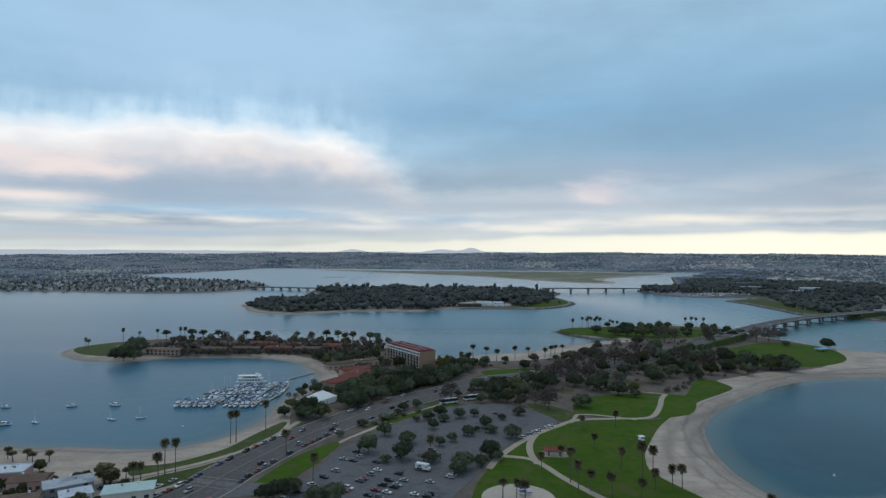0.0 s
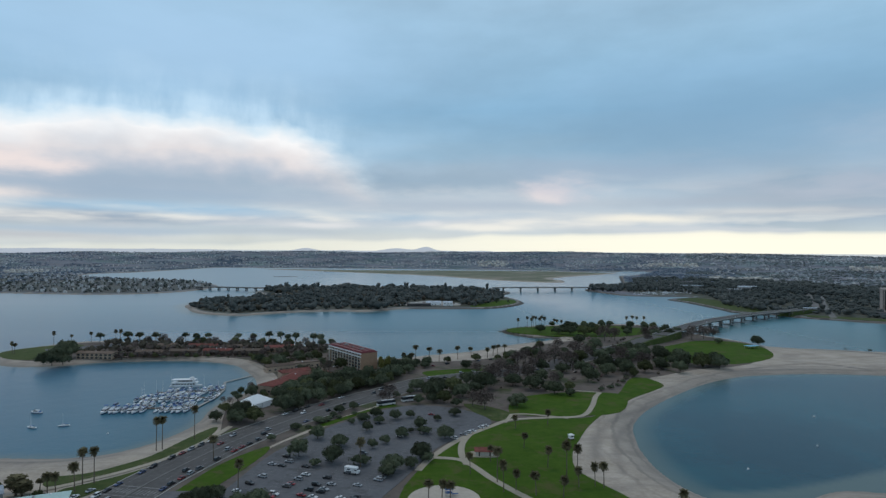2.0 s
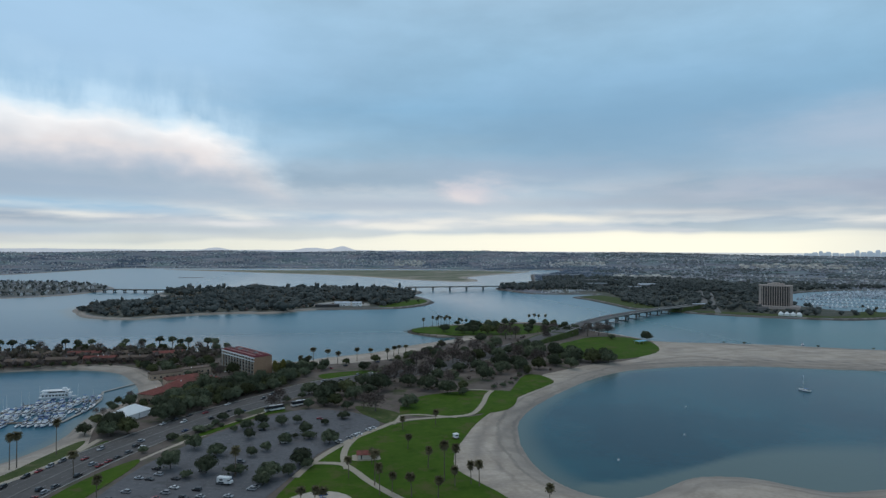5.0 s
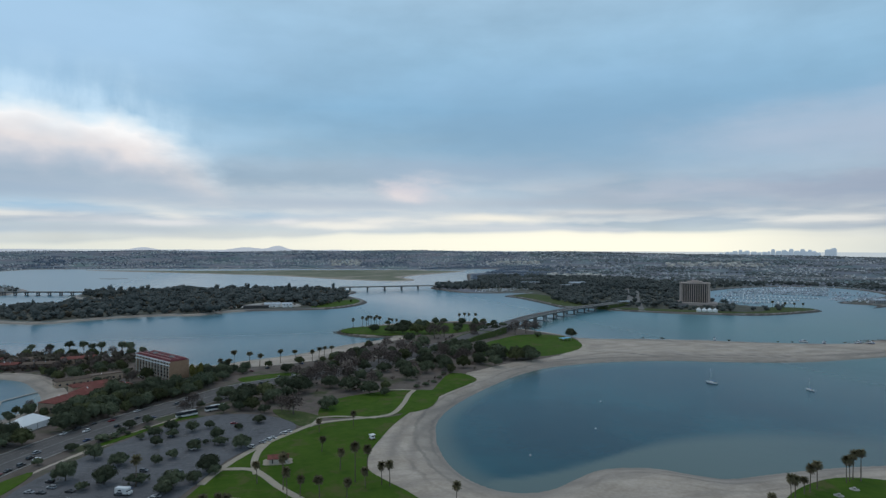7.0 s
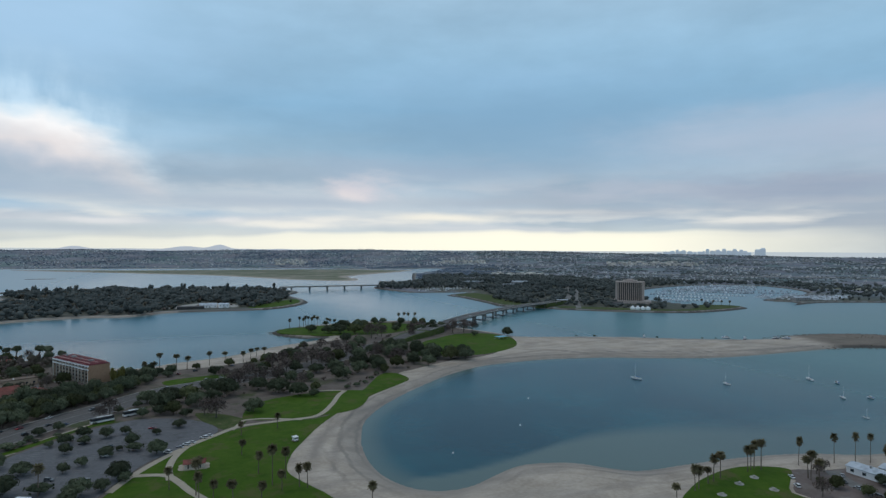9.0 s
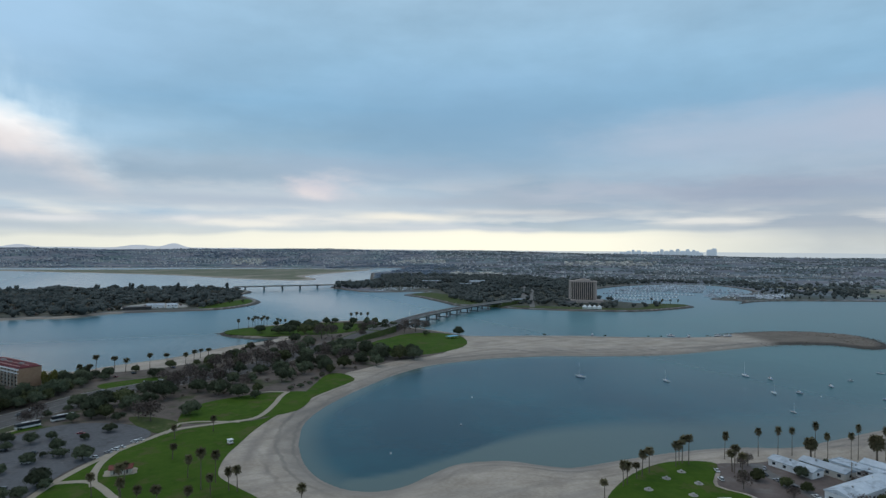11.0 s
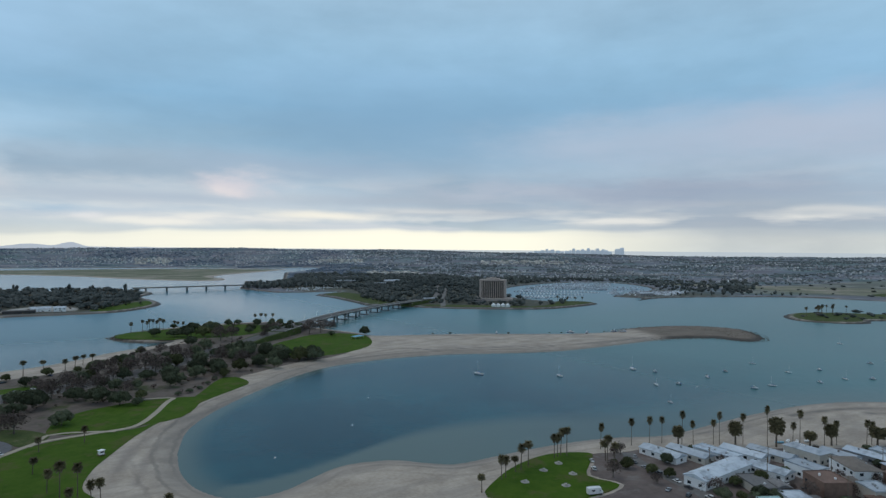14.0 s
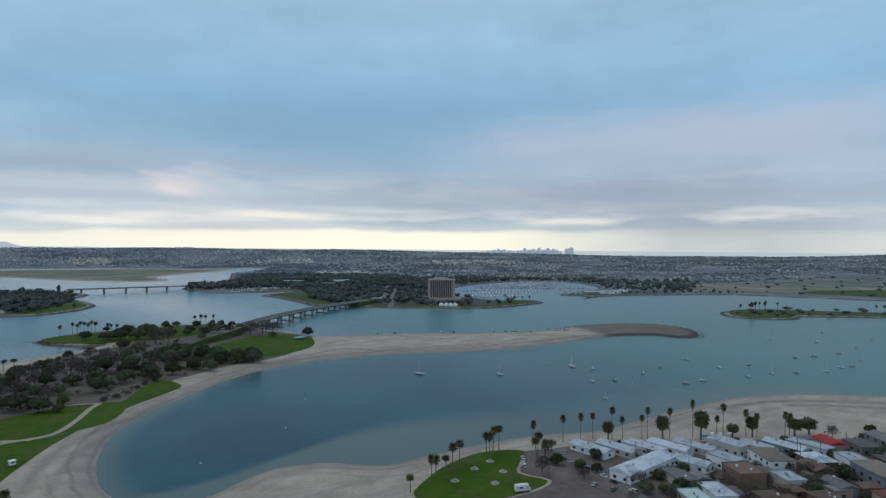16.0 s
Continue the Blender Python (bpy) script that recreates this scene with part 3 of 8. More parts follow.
def ribbon(line, width, z, thick=0.3, taper=None):
    """A strip of even width along a line, as a bmesh."""
    bm = bmesh.new()
    L, R = [], []
    for i, p in enumerate(line):
        a, b = Vector(line[max(i - 1, 0)][:2]), Vector(line[min(i + 1, len(line) - 1)][:2])
        d = (b - a).normalized()
        nrm = Vector((-d.y, d.x))
        zz = z if len(p) < 3 else p[2]
        q = Vector(p[:2])
        L.append((q + nrm * width / 2, zz))
        R.append((q - nrm * width / 2, zz))
    ring = []
    for (l, zz), (r, _) in zip(L, R):
        ring.append([bm.verts.new((*l, zz)), bm.verts.new((*r, zz)), bm.verts.new((*r, zz - thick)), bm.verts.new((*l, zz - thick))])
    for a, b in zip(ring, ring[1:]):
        for k in range(4):
            bm.faces.new((a[k], a[(k + 1) % 4], b[(k + 1) % 4], b[k]))
    bm.faces.new(ring[0])
    bm.faces.new(ring[-1][::-1])
    bmesh.ops.recalc_face_normals(bm, faces=bm.faces)
    return bm


def offset_line(line, off):
    out = []
    for i, p in enumerate(line):
        a, b = Vector(line[max(i - 1, 0)][:2]), Vector(line[min(i + 1, len(line) - 1)][:2])
        d = (b - a).normalized()
        out.append((p[0] - d.y * off, p[1] + d.x * off))
    return out


def along(line, s):
    """The place and the heading (degrees from +x) s metres along a line."""
    for a, b in zip(line, line[1:]):
        a, b = Vector(a[:2]), Vector(b[:2])
        l = (b - a).length
        if s <= l:
            d = (b - a) / l
            q = a + d * s
            return q.x, q.y, math.degrees(math.atan2(d.y, d.x))
        s -= l
    return line[-1][0], line[-1][1], 0.0


def inside(poly, x, y):
    c = False
    for (x1, y1), (x2, y2) in zip(poly, poly[1:] + poly[:1]):
        if (y1 > y) != (y2 > y) and x < (x2 - x1) * (y - y1) / (y2 - y1) + x1:
            c = not c
    return c


def scatter(poly, spacing, rng, avoid=(), tries=None):
    """Places inside a plan, none nearer to another than the spacing."""
    xs, ys = [p[0] for p in poly], [p[1] for p in poly]
    area = (max(xs) - min(xs)) * (max(ys) - min(ys))
    cell, grid, out = spacing, {}, []
    for _ in range(tries or int(area / spacing ** 2 * 3)):
        x, y = rng.uniform(min(xs), max(xs)), rng.uniform(min(ys), max(ys))
        k = (int(x // cell), int(y // cell))
        if any((x - u) ** 2 + (y - v) ** 2 < spacing ** 2 for i in (-1, 0, 1) for j in (-1, 0, 1) for u, v in grid.get((k[0] + i, k[1] + j), ())):
            continue
        if not inside(poly, x, y) or any(inside(a, x, y) for a in avoid):
            continue
        grid.setdefault(k, []).append((x, y))
        out.append((x, y))
    return out


# ---- the plan of the bay: water's edge of each piece of land ----
MAIN = smooth_line([(-1500, 900), (-900, 800), (-520, 500), (-330, 312), (-213, 296), (-172, 294), (-143, 292), (-124, 298), (-112, 311), (-104, 329), (-100, 350), (-102, 380), (-97, 407), (-89, 430), (-93, 456)]
    + [(-108, 491), (-126, 520), (-156, 537), (-192, 541), (-239, 535), (-258, 524), (-280, 518), (-303, 519), (-330, 536), (-347, 555), (-356, 581), (-346, 612), (-326, 640), (-300, 657), (-229, 646), (-137, 637)]
    + [(-52, 606), (-1, 548), (35, 563), (85, 587), (125, 623), (167, 650), (185, 668), (164, 672), (145, 695), (135, 722), (150, 755), (200, 785), (285, 797), (335, 785), (352, 740), (368, 690), (385, 645), (396, 602)]
    + [(444, 584), (502, 560), (545, 534), (600, 505), (660, 488), (695, 500), (743, 497), (785, 483), (813, 458), (823, 424), (800, 387), (771, 363), (743, 355), (729, 366), (724, 392), (692, 411), (658, 418), (595, 417)]
    + [(510, 418), (448, 437), (403, 457), (347, 467), (303, 464), (273, 456), (236, 433), (201, 402), (179, 380), (160, 358), (143, 332), (133, 303), (129, 283), (127, 262), (129, 243), (136, 228), (147, 221), (160, 222), (174, 229), (192, 236)]
    + [(213, 231), (227, 218), (238, 210), (262, 209), (294, 207), (329, 200), (358, 187), (390, 186), (438, 186), (497, 180), (541, 162), (589, 120), (640, 60), (720, -60), (800, -300), (900, -900), (-1500, -900)])
ISLE = smooth_line([(-330, 1017), (-291, 943), (-220, 908), (-161, 950), (-93, 973), (-38, 965), (16, 1010), (81, 1012), (157, 1013), (205, 1050), (240, 1110), (248, 1160), (246, 1225), (235, 1310), (270, 1400), (250, 1480)]
    + [(100, 1540), (-100, 1560), (-270, 1560), (-306, 1470), (-312, 1410), (-290, 1352), (-236, 1318), (-232, 1268), (-272, 1236), (-318, 1190), (-352, 1120), (-350, 1062)])
FAR = smooth_line([(-6500, 1500), (-3000, 1400), (-987, 1362), (-786, 1342), (-591, 1322), (-491, 1385), (-453, 1514), (-470, 1664), (-605, 1880), (-734, 1965), (-906, 2025), (-1079, 2185), (-1138, 2394), (-1063, 2532), (-1008, 2840)]
    + [(-940, 3250), (-819, 3290), (-432, 3240), (72, 3223), (616, 3130), (961, 2900), (1180, 3020), (1240, 2900), (978, 2450), (900, 2400), (755, 2000), (640, 1680), (560, 1650), (480, 1515), (490, 1400), (515, 1315), (600, 1293)]
    + [(642, 1290), (628, 1263), (560, 1215), (563, 1138), (555, 1000), (550, 948), (588, 922), (603, 900), (613, 869), (682, 802), (763, 752), (825, 745), (937, 769), (954, 815), (906, 847), (893, 936), (943, 1055), (1119, 1241)]
    + [(1394, 1344), (1554, 1257), (1415, 1016), (1130, 902), (1133, 825), (1000, 755), (1063, 782), (1190, 809), (1355, 747), (1472, 677), (1516, 573), (1557, 477), (1590, 400), (1700, 200), (1850, -100), (2200, -600), (6500, -600), (6500, 6500), (-6500, 6500)])
FIESTA = smooth_line([(-700, 3130), (-498, 2930), (-80, 2560), (144, 2330), (315, 2030), (446, 1881), (530, 1890), (560, 1990), (586, 2200), (918, 2600), (1040, 2800), (930, 2790), (760, 2950), (363, 3000), (-97, 2980), (-443, 3070)])
ISLET = smooth_line([(1034, 478), (997, 435), (1017, 386), (1058, 368), (1100, 377), (1190, 299), (1290, 200), (1420, 180), (1400, 260), (1284, 330), (1203, 423), (1164, 471), (1103, 498)])
MEADOW = smooth_line([(1450, 800), (1600, 600), (1680, 430), (1950, 440), (2450, 620), (2480, 850), (1980, 950), (1560, 900)])
SHALLOW = smooth_line([(132, 236), (153, 238), (174, 241), (203, 250), (238, 262), (270, 266), (312, 261), (349, 248), (420, 232), (520, 215), (600, 160), (520, 100), (300, 120), (160, 190)])
RIVER = smooth_line([(2064, 559), (1962, 761), (1896, 893), (1796, 1017), (1660, 1190), (1590, 1130), (1625, 903), (1600, 726), (1640, 613), (1690, 430), (1850, 200), (2300, 200)])
JETTY = [(640, 380), (690, 520), (900, 520), (900, 300), (700, 330)]



def signed(px, py, poly):
    """Distance to a shoreline, positive on land."""
    p = np.array(poly)
    q = np.roll(p, -1, 0)
    best = np.full(px.shape, 1e18)
    inn = np.zeros(px.shape, bool)
    for (ax, ay), (bx, by) in zip(p, q):
        ex, ey = bx - ax, by - ay
        t = np.clip(((px - ax) * ex + (py - ay) * ey) / (ex * ex + ey * ey + 1e-9), 0, 1)
        best = np.minimum(best, (px - ax - t * ex) ** 2 + (py - ay - t * ey) ** 2)
        if ay != by:
            inn ^= ((ay > py) != (by > py)) & (px < ex * (py - ay) / (by - ay) + ax)
    return np.where(inn, 1, -1) * np.sqrt(best)


def sstep(x):
    x = np.clip(x, 0, 1)
    return x * x * (3 - 2 * x)


def hills(px, py):
    """How far the mesas behind the bay rise."""
    r = np.hypot(px, py)
    a = np.degrees(np.arctan2(px, py))
    start = np.interp(a, [-60, -20, 10, 40, 50, 70, 100], [2300, 3300, 3450, 2600, 2300, 2000, 2000])
    top = np.interp(a, [-60, -40, -10, 10, 30, 45, 60, 67, 74, 100], [56, 58, 80, 88, 88, 68, 57, 60, 82, 90])
    lump = 6 * np.sin(px / 310.0 + 1.3) * np.sin(py / 270.0) + 4 * np.sin(px / 140.0 + py / 190.0)
    return sstep((r - start) / (4750 - start)) * (top + lump * 0.8)


def land_height(px, py, full=False):
    dm = [signed(px, py, p) for p in (MAIN, ISLE, FAR, FIESTA, ISLET)]
    width = [np.where(px > 640, 9.0, 12.0), 7.0, 8.0, 30.0, 8.0]
    z = np.full(px.shape, -5.0)
    for d, w, top in zip(dm, width, (2.0, 2.2, 2.2, 1.4, 2.0)):
        z = np.maximum(z, np.where(d > 0, top * sstep(d / w), np.maximum(0.12 * d, -5.0)))
    z = z + np.where(dm[2] > 60, hills(px, py), 0)
    return (z, dm) if full else z


# the ground: one sheet out to the horizon, closer-knit near the shore that the flight looks at
C0 = (45.0, -12.0)
ang = np.radians(np.concatenate([np.arange(-180, -64, 4.0), np.arange(-64, 92, 0.2), np.arange(92, 180, 4.0)]))
rad = np.concatenate([[0.02, 30.0, 60.0, 85.0], 100 * 1.0098 ** np.arange(0, 402)])
rad = rad[rad < 4880]
A, R = np.meshgrid(ang, rad)
GX, GY = C0[0] + R * np.sin(A), C0[1] + R * np.cos(A)
GZ, DM = land_height(GX.ravel(), GY.ravel(), True)
nr, na = GX.shape
verts = np.stack([GX.ravel(), GY.ravel(), GZ], 1)
ii, jj = np.meshgrid(np.arange(nr - 1), np.arange(na), indexing="ij")
v00, v01 = ii * na + jj, ii * na + (jj + 1) % na
quads = np.stack([v00, v00 + na, v01 + na, v01], -1).reshape(-1, 4)
gme = bpy.data.meshes.new("ground")
gme.vertices.add(len(verts))
gme.vertices.foreach_set("co", verts.ravel())
gme.loops.add(quads.size)
gme.loops.foreach_set("vertex_index", quads.ravel().astype(np.int32))
gme.polygons.add(len(quads))
gme.polygons.foreach_set("loop_start", np.arange(0, quads.size, 4, dtype=np.int32))
gme.polygons.foreach_set("use_smooth", np.ones(len(quads), bool))
gme.update(calc_edges=True)
px, py = GX.ravel(), GY.ravel()
best = np.max(np.stack(DM), 0)
marks = {"shore": np.clip(best, -50, 200), "scrub": np.maximum(sstep((DM[2] - 7) / 5), sstep((DM[1] - 8) / 6)), "flats": np.maximum(sstep((DM[3] - 20) / 25), sstep((DM[4] - 7) / 4)),
         "rock": np.maximum.reduce([sstep(signed(px, py, JETTY) / 25) * (DM[0] > -5), ((DM[2] > -4) & (DM[2] < 9) & (px > 200)) * 1.0, ((DM[4] > -4) & (DM[4] < 7)) * 1.0, ((DM[1] > -4) & (DM[1] < 8) & (px > 30)) * 1.0,
                                    sstep((DM[0] + 4) / 3) * (DM[0] < 7) * (py > 662) * (px < 330)])}
river = sstep(signed(px, py, RIVER) / 25)
marks["scrub"] = marks["scrub"] * (1 - river)
marks["soil"] = np.maximum(sstep((DM[1] - 10) / 6), sstep((DM[2] - 12) / 6) * sstep((px - 540) / 40) * sstep((1500 - px) / 200) * sstep((py - 740) / 40) * sstep((1900 - py) / 300) * (1 - river))
marks["soil"] = np.maximum(marks["soil"], 0.8 * sstep((DM[2] - 14) / 8) * (px < -440) * sstep((2250 - py) / 100))
marks["flats"] = np.maximum(np.maximum(marks["flats"], 0.85 * river), 0.6 * sstep(signed(px, py, MEADOW) / 40))


def near_line(px, py, line, reach):
    """1 along a line on the ground, falling to 0 within a reach."""
    best = np.full(px.shape, 1e18)
    for (ax, ay), (bx, by) in zip(line, line[1:]):
        ex, ey = bx - ax, by - ay
        t = np.clip(((px - ax) * ex + (py - ay) * ey) / (ex * ex + ey * ey), 0, 1)
        best = np.minimum(best, (px - ax - t * ex) ** 2 + (py - ay - t * ey) ** 2)
    return np.exp(-best / reach ** 2)


marks["wrack"] = np.maximum.reduce([0.6 * near_line(px, py, smooth_line([(100, 263), (106, 287), (119, 317), (140, 345), (164, 366), (186, 386)], False, 4), 3.0), 0.45 * near_line(px, py, smooth_line([(108, 255), (116, 285), (128, 313), (148, 341), (170, 362)], False, 4), 2.4),
                                    0.8 * near_line(px, py, smooth_line([(-230, 296), (-196, 290), (-173, 285), (-149, 281), (-136, 288), (-123, 309), (-114, 330)], False, 4), 2.2), near_line(px, py, smooth_line([(365, 502), (383, 494), (391, 478), (421, 472), (451, 461), (486, 450), (526, 436), (569, 432), (602, 431), (645, 430)], False, 4), 2.6), near_line(px, py, smooth_line([(293, 478), (336, 495), (365, 502)], False, 4), 2.2),
                                    near_line(px, py, smooth_line([(412, 586), (443, 566), (475, 547), (531, 522), (595, 499), (640, 488)], False, 4), 3.2), 0.7 * near_line(px, py, smooth_line([(595, 499), (604, 470), (618, 442), (640, 434)], False, 4), 3.0),
                                    near_line(px, py, smooth_line([(452, 168), (480, 163), (508, 153), (540, 127), (575, 92), (610, 50)], False, 4), 3.2), near_line(px, py, smooth_line([(497, 146), (515, 133), (540, 108), (565, 80)], False, 4), 2.6), 0.7 * near_line(px, py, smooth_line([(370, 176), (396, 170), (430, 168), (455, 158)], False, 4), 2.0),
                                    0.6 * near_line(px, py, smooth_line([(-330, 302), (-250, 289), (-205, 283), (-165, 283), (-135, 284), (-118, 292)], False, 4), 2.4), 0.7 * near_line(px, py, smooth_line([(250, 462), (300, 474), (350, 478), (400, 470), (445, 452), (510, 434)], False, 4), 2.6), 0.5 * near_line(px, py, smooth_line([(330, 486), (400, 486), (460, 466), (560, 446)], False, 4), 2.2)])
for k, v in marks.items():
    gme.attributes.new(k, "FLOAT", "POINT").data.foreach_set("value", v.astype(np.float32))
gme.materials.append(M["ground"])
ground = tagged(new("ground", gme), "sandy shores, built-up mesas and scrub round a bay", "ground", kind="structure")

# the water: a sheet at sea level, marked where the bottom lies close under it
rw = np.concatenate([[0.02, 60.0], 100 * 1.018 ** np.arange(0, 220)])
rw = rw[rw < 4860]
aw = np.radians(np.concatenate([np.arange(-180, -64, 6.0), np.arange(-64, 92, 0.4), np.arange(92, 180, 6.0)]))
A, R = np.meshgrid(aw, rw)
wx, wy = (C0[0] + R * np.sin(A)).ravel(), (C0[1] + R * np.cos(A)).ravel()
nr, na = A.shape
ii, jj = np.meshgrid(np.arange(nr - 1), np.arange(na), indexing="ij")
v00, v01 = ii * na + jj, ii * na + (jj + 1) % na
quads = np.stack([v00, v00 + na, v01 + na, v01], -1).reshape(-1, 4)
wme = bpy.data.meshes.new("water")
wme.from_pydata(np.stack([wx, wy, np.zeros_like(wx)], 1).tolist(), [], quads.tolist())
dmain = signed(wx, wy, MAIN)
soft_w = 6 + np.clip(wx - 215, 0, 200) * 0.3
shal = np.maximum.reduce([(0.85 - 0.35 * sstep((wx - 240) / 160)) * sstep((signed(wx, wy, SHALLOW) + 0.35 * soft_w) / soft_w), 0.65 * sstep((dmain + 8) / 7) * (wx < 720), 0.7 * sstep((dmain + 16) / 16) * (wx > 80) * (wx < 430) * (wy < 480)])
shal = np.maximum(shal, 0.7 * sstep((signed(wx, wy, ISLE) + 26) / 22) * (wx < 30))
# This mark says where reflected sky is painted into the colour.
wme.attributes.new("sky_tint", "FLOAT", "POINT").data.foreach_set("value", np.maximum(0.75 * sstep((wy - 520) / 300) * np.maximum(sstep((700 - wx) / 200), sstep((wy - 1450) / 150)), np.maximum(0.68 * sstep((wx - 330) / 320), 0.85 * sstep((-40 - wx) / 120))).astype(np.float32))
ruf = np.maximum(np.maximum.reduce([0.9 * sstep((wy - 640) / 120) * sstep((1250 - wy) / 200) * sstep((330 - wx) / 150), sstep((-40 - wx) / 80) * sstep((640 - wy) / 100), 0.8 * sstep((-120 - wx) / 200)]), np.maximum(sstep((wx - 330) / 220) * sstep((1700 - wy) / 300), 0.6 * sstep((wx - 60) / 60) * sstep((570 - wy) / 40)))
wme.attributes.new("ruffled", "FLOAT", "POINT").data.foreach_set("value", ruf.astype(np.float32))
wme.attributes.new("shallow", "FLOAT", "POINT").data.foreach_set("value", shal.astype(np.float32))
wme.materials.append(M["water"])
water = tagged(new("water", wme), "calm grey-blue bay water with pale shallows", "water", kind="structure")

# ---- park, road, car park ----
ROADLINE = smooth_line([(-150, 120), (-119, 185), (-96, 231), (-88, 258), (-77, 289), (-62, 321), (-31, 370), (5, 411), (29, 439), (62, 458), (110, 478), (160, 520), (215, 577), (262, 617)], False, 6)
LOT = smooth_line([(-66, 200), (-60, 230), (-55, 252), (-46, 290), (-24, 331), (6, 366), (27, 373), (50, 362), (63, 340), (58, 324), (42, 307), (29, 290), (14, 253), (4, 231), (-8, 196), (-40, 190)], n=3)
park = slab("park_ground", smooth_line([(-80, 200), (-62, 262), (-45, 305), (-12, 352), (8, 385), (0, 385), (-40, 345), (-72, 310), (-84, 338), (-90, 375), (-84, 405), (-78, 430), (-78, 460), (-96, 500), (-112, 528), (-150, 552), (-200, 554), (-262, 540), (-300, 534), (-330, 560), (-340, 585), (-325, 615), (-290, 640), (-220, 632), (-140, 622)]
    + [(-60, 590), (-5, 530), (40, 520), (92, 535), (130, 580), (165, 620), (205, 650), (176, 690), (152, 722), (162, 748), (205, 768), (285, 780), (330, 765), (345, 720), (355, 680), (370, 640), (380, 600), (365, 560), (310, 500), (255, 480), (215, 456), (200, 446), (199, 422), (188, 410), (166, 390), (147, 370), (130, 350), (113, 325), (100, 300), (92, 283), (88, 262), (95, 235), (100, 190), (60, 150), (-40, 160)], n=3),
    2.06, M["dirt"], label="bare brown park earth under the trees", category="ground")
slab("car_park", LOT, 2.16, M["asphalt"], label="grey asphalt car park beside the road", category="car park")
L_MAIN = [(20, 262), (26, 277), (38, 300), (54, 317), (72, 334), (94, 341), (123, 343), (148, 380), (165, 410), (186, 447), (198, 446), (201, 424), (190, 410), (168, 390), (149, 370), (132, 350), (115, 325), (102, 300), (94, 283), (89, 262), (93, 247), (102, 224), (104, 196), (60, 180), (14, 200), (12, 235)]
slab("lawn", smooth_line(L_MAIN, n=3), 2.18, M["lawn"], label="green mown park lawn beside the beach", category="lawn")
slab("lawn", smooth_line([(79, 351), (77, 358), (82, 378), (97, 395), (130, 404), (160, 398), (158, 380), (142, 352), (115, 345), (91, 346)], n=3), 2.17, M["lawn"], label="green mown lawn below the trees", category="lawn")
slab("lawn", smooth_line([(272, 588), (240, 525), (262, 508), (300, 501), (345, 526), (368, 560), (377, 600), (362, 630), (330, 634), (300, 612)], n=3), 2.17, M["lawn"], label="green lawn on the point by the bridge", category="lawn")
slab("lawn", smooth_line([(140, 716), (154, 748), (205, 762), (280, 770), (318, 720), (262, 668), (190, 672), (160, 690)], n=3), 2.17, M["lawn"], label="patchy green grass on the rocky point", category="lawn")
slab("lawn", smooth_line([(32, 478), (66, 488), (87, 485), (78, 471), (49, 456), (34, 461)], n=3), 2.17, M["lawn"], label="small green lawn by the shore road", category="lawn")
slab("lawn", smooth_line([(-347, 580), (-331, 611), (-304, 624), (-284, 600), (-284, 552), (-302, 538), (-328, 550)], n=3), 2.17, M["rough_grass"], label="patchy green lawn on the tip of the hotel point", category="lawn")
slab("paved_yard", smooth_line([(-318, 596), (-300, 606), (-262, 632), (-240, 630), (-262, 612), (-292, 590), (-306, 582)], n=3), 2.22, M["asphalt"], label="small grey car park on the hotel point", category="pavement")
slab("lawn", smooth_line([(-75, 246), (-66, 276), (-52, 298), (-50, 288), (-58, 258), (-68, 232), (-76, 236)], n=3), 2.2, M["lawn"], label="bright grass verge between road and car park", category="lawn")
slab("lawn", smooth_line([(-36, 328), (-10, 360), (6, 377), (10, 372), (-4, 362), (-26, 333)], n=3), 2.2, M["lawn"], label="bright grass verge between road and car park", category="lawn")
slab("lawn", smooth_line([(-121, 247), (-113, 255), (-104, 263), (-93, 278), (-84, 297), (-80, 313), (-75, 330), (-72, 324), (-78, 303), (-87, 283), (-95, 265), (-103, 250), (-112, 238)], n=3), 2.16, M["rough_grass"], label="dull green grass strip between path and road", category="lawn")
slab("lawn", smooth_line([(-133, 262), (-126, 264), (-118, 267), (-110, 275), (-101, 288), (-95, 309), (-88, 329), (-84, 331), (-84, 314), (-88, 299), (-96, 282), (-108, 267), (-117, 259), (-128, 252)], n=3), 2.15, M["rough_grass"], label="dull green grass strip behind the beach", category="lawn")
slab("lawn", smooth_line([(223, 168), (238, 181), (258, 190), (278, 193), (292, 188), (297, 182), (287, 174), (274, 163), (278, 149), (262, 146), (240, 150)], n=3), 2.2, M["lawn"], label="green lawn beside the beach houses", category="lawn")
slab("lawn", smooth_line([(52, 376), (67, 368), (78, 352), (76, 342), (66, 336), (62, 345), (56, 356)], n=3), 2.17, M["rough_grass"], label="patchy grass between the car park and the lawn", category="lawn")
slab("play_area", [(29 + 14 * math.cos(a), 231 + 14 * math.sin(a)) for a in np.linspace(0, 6.283, 28, False)], 2.26, M["playsand"], label="round play area of pale sand", category="playground")
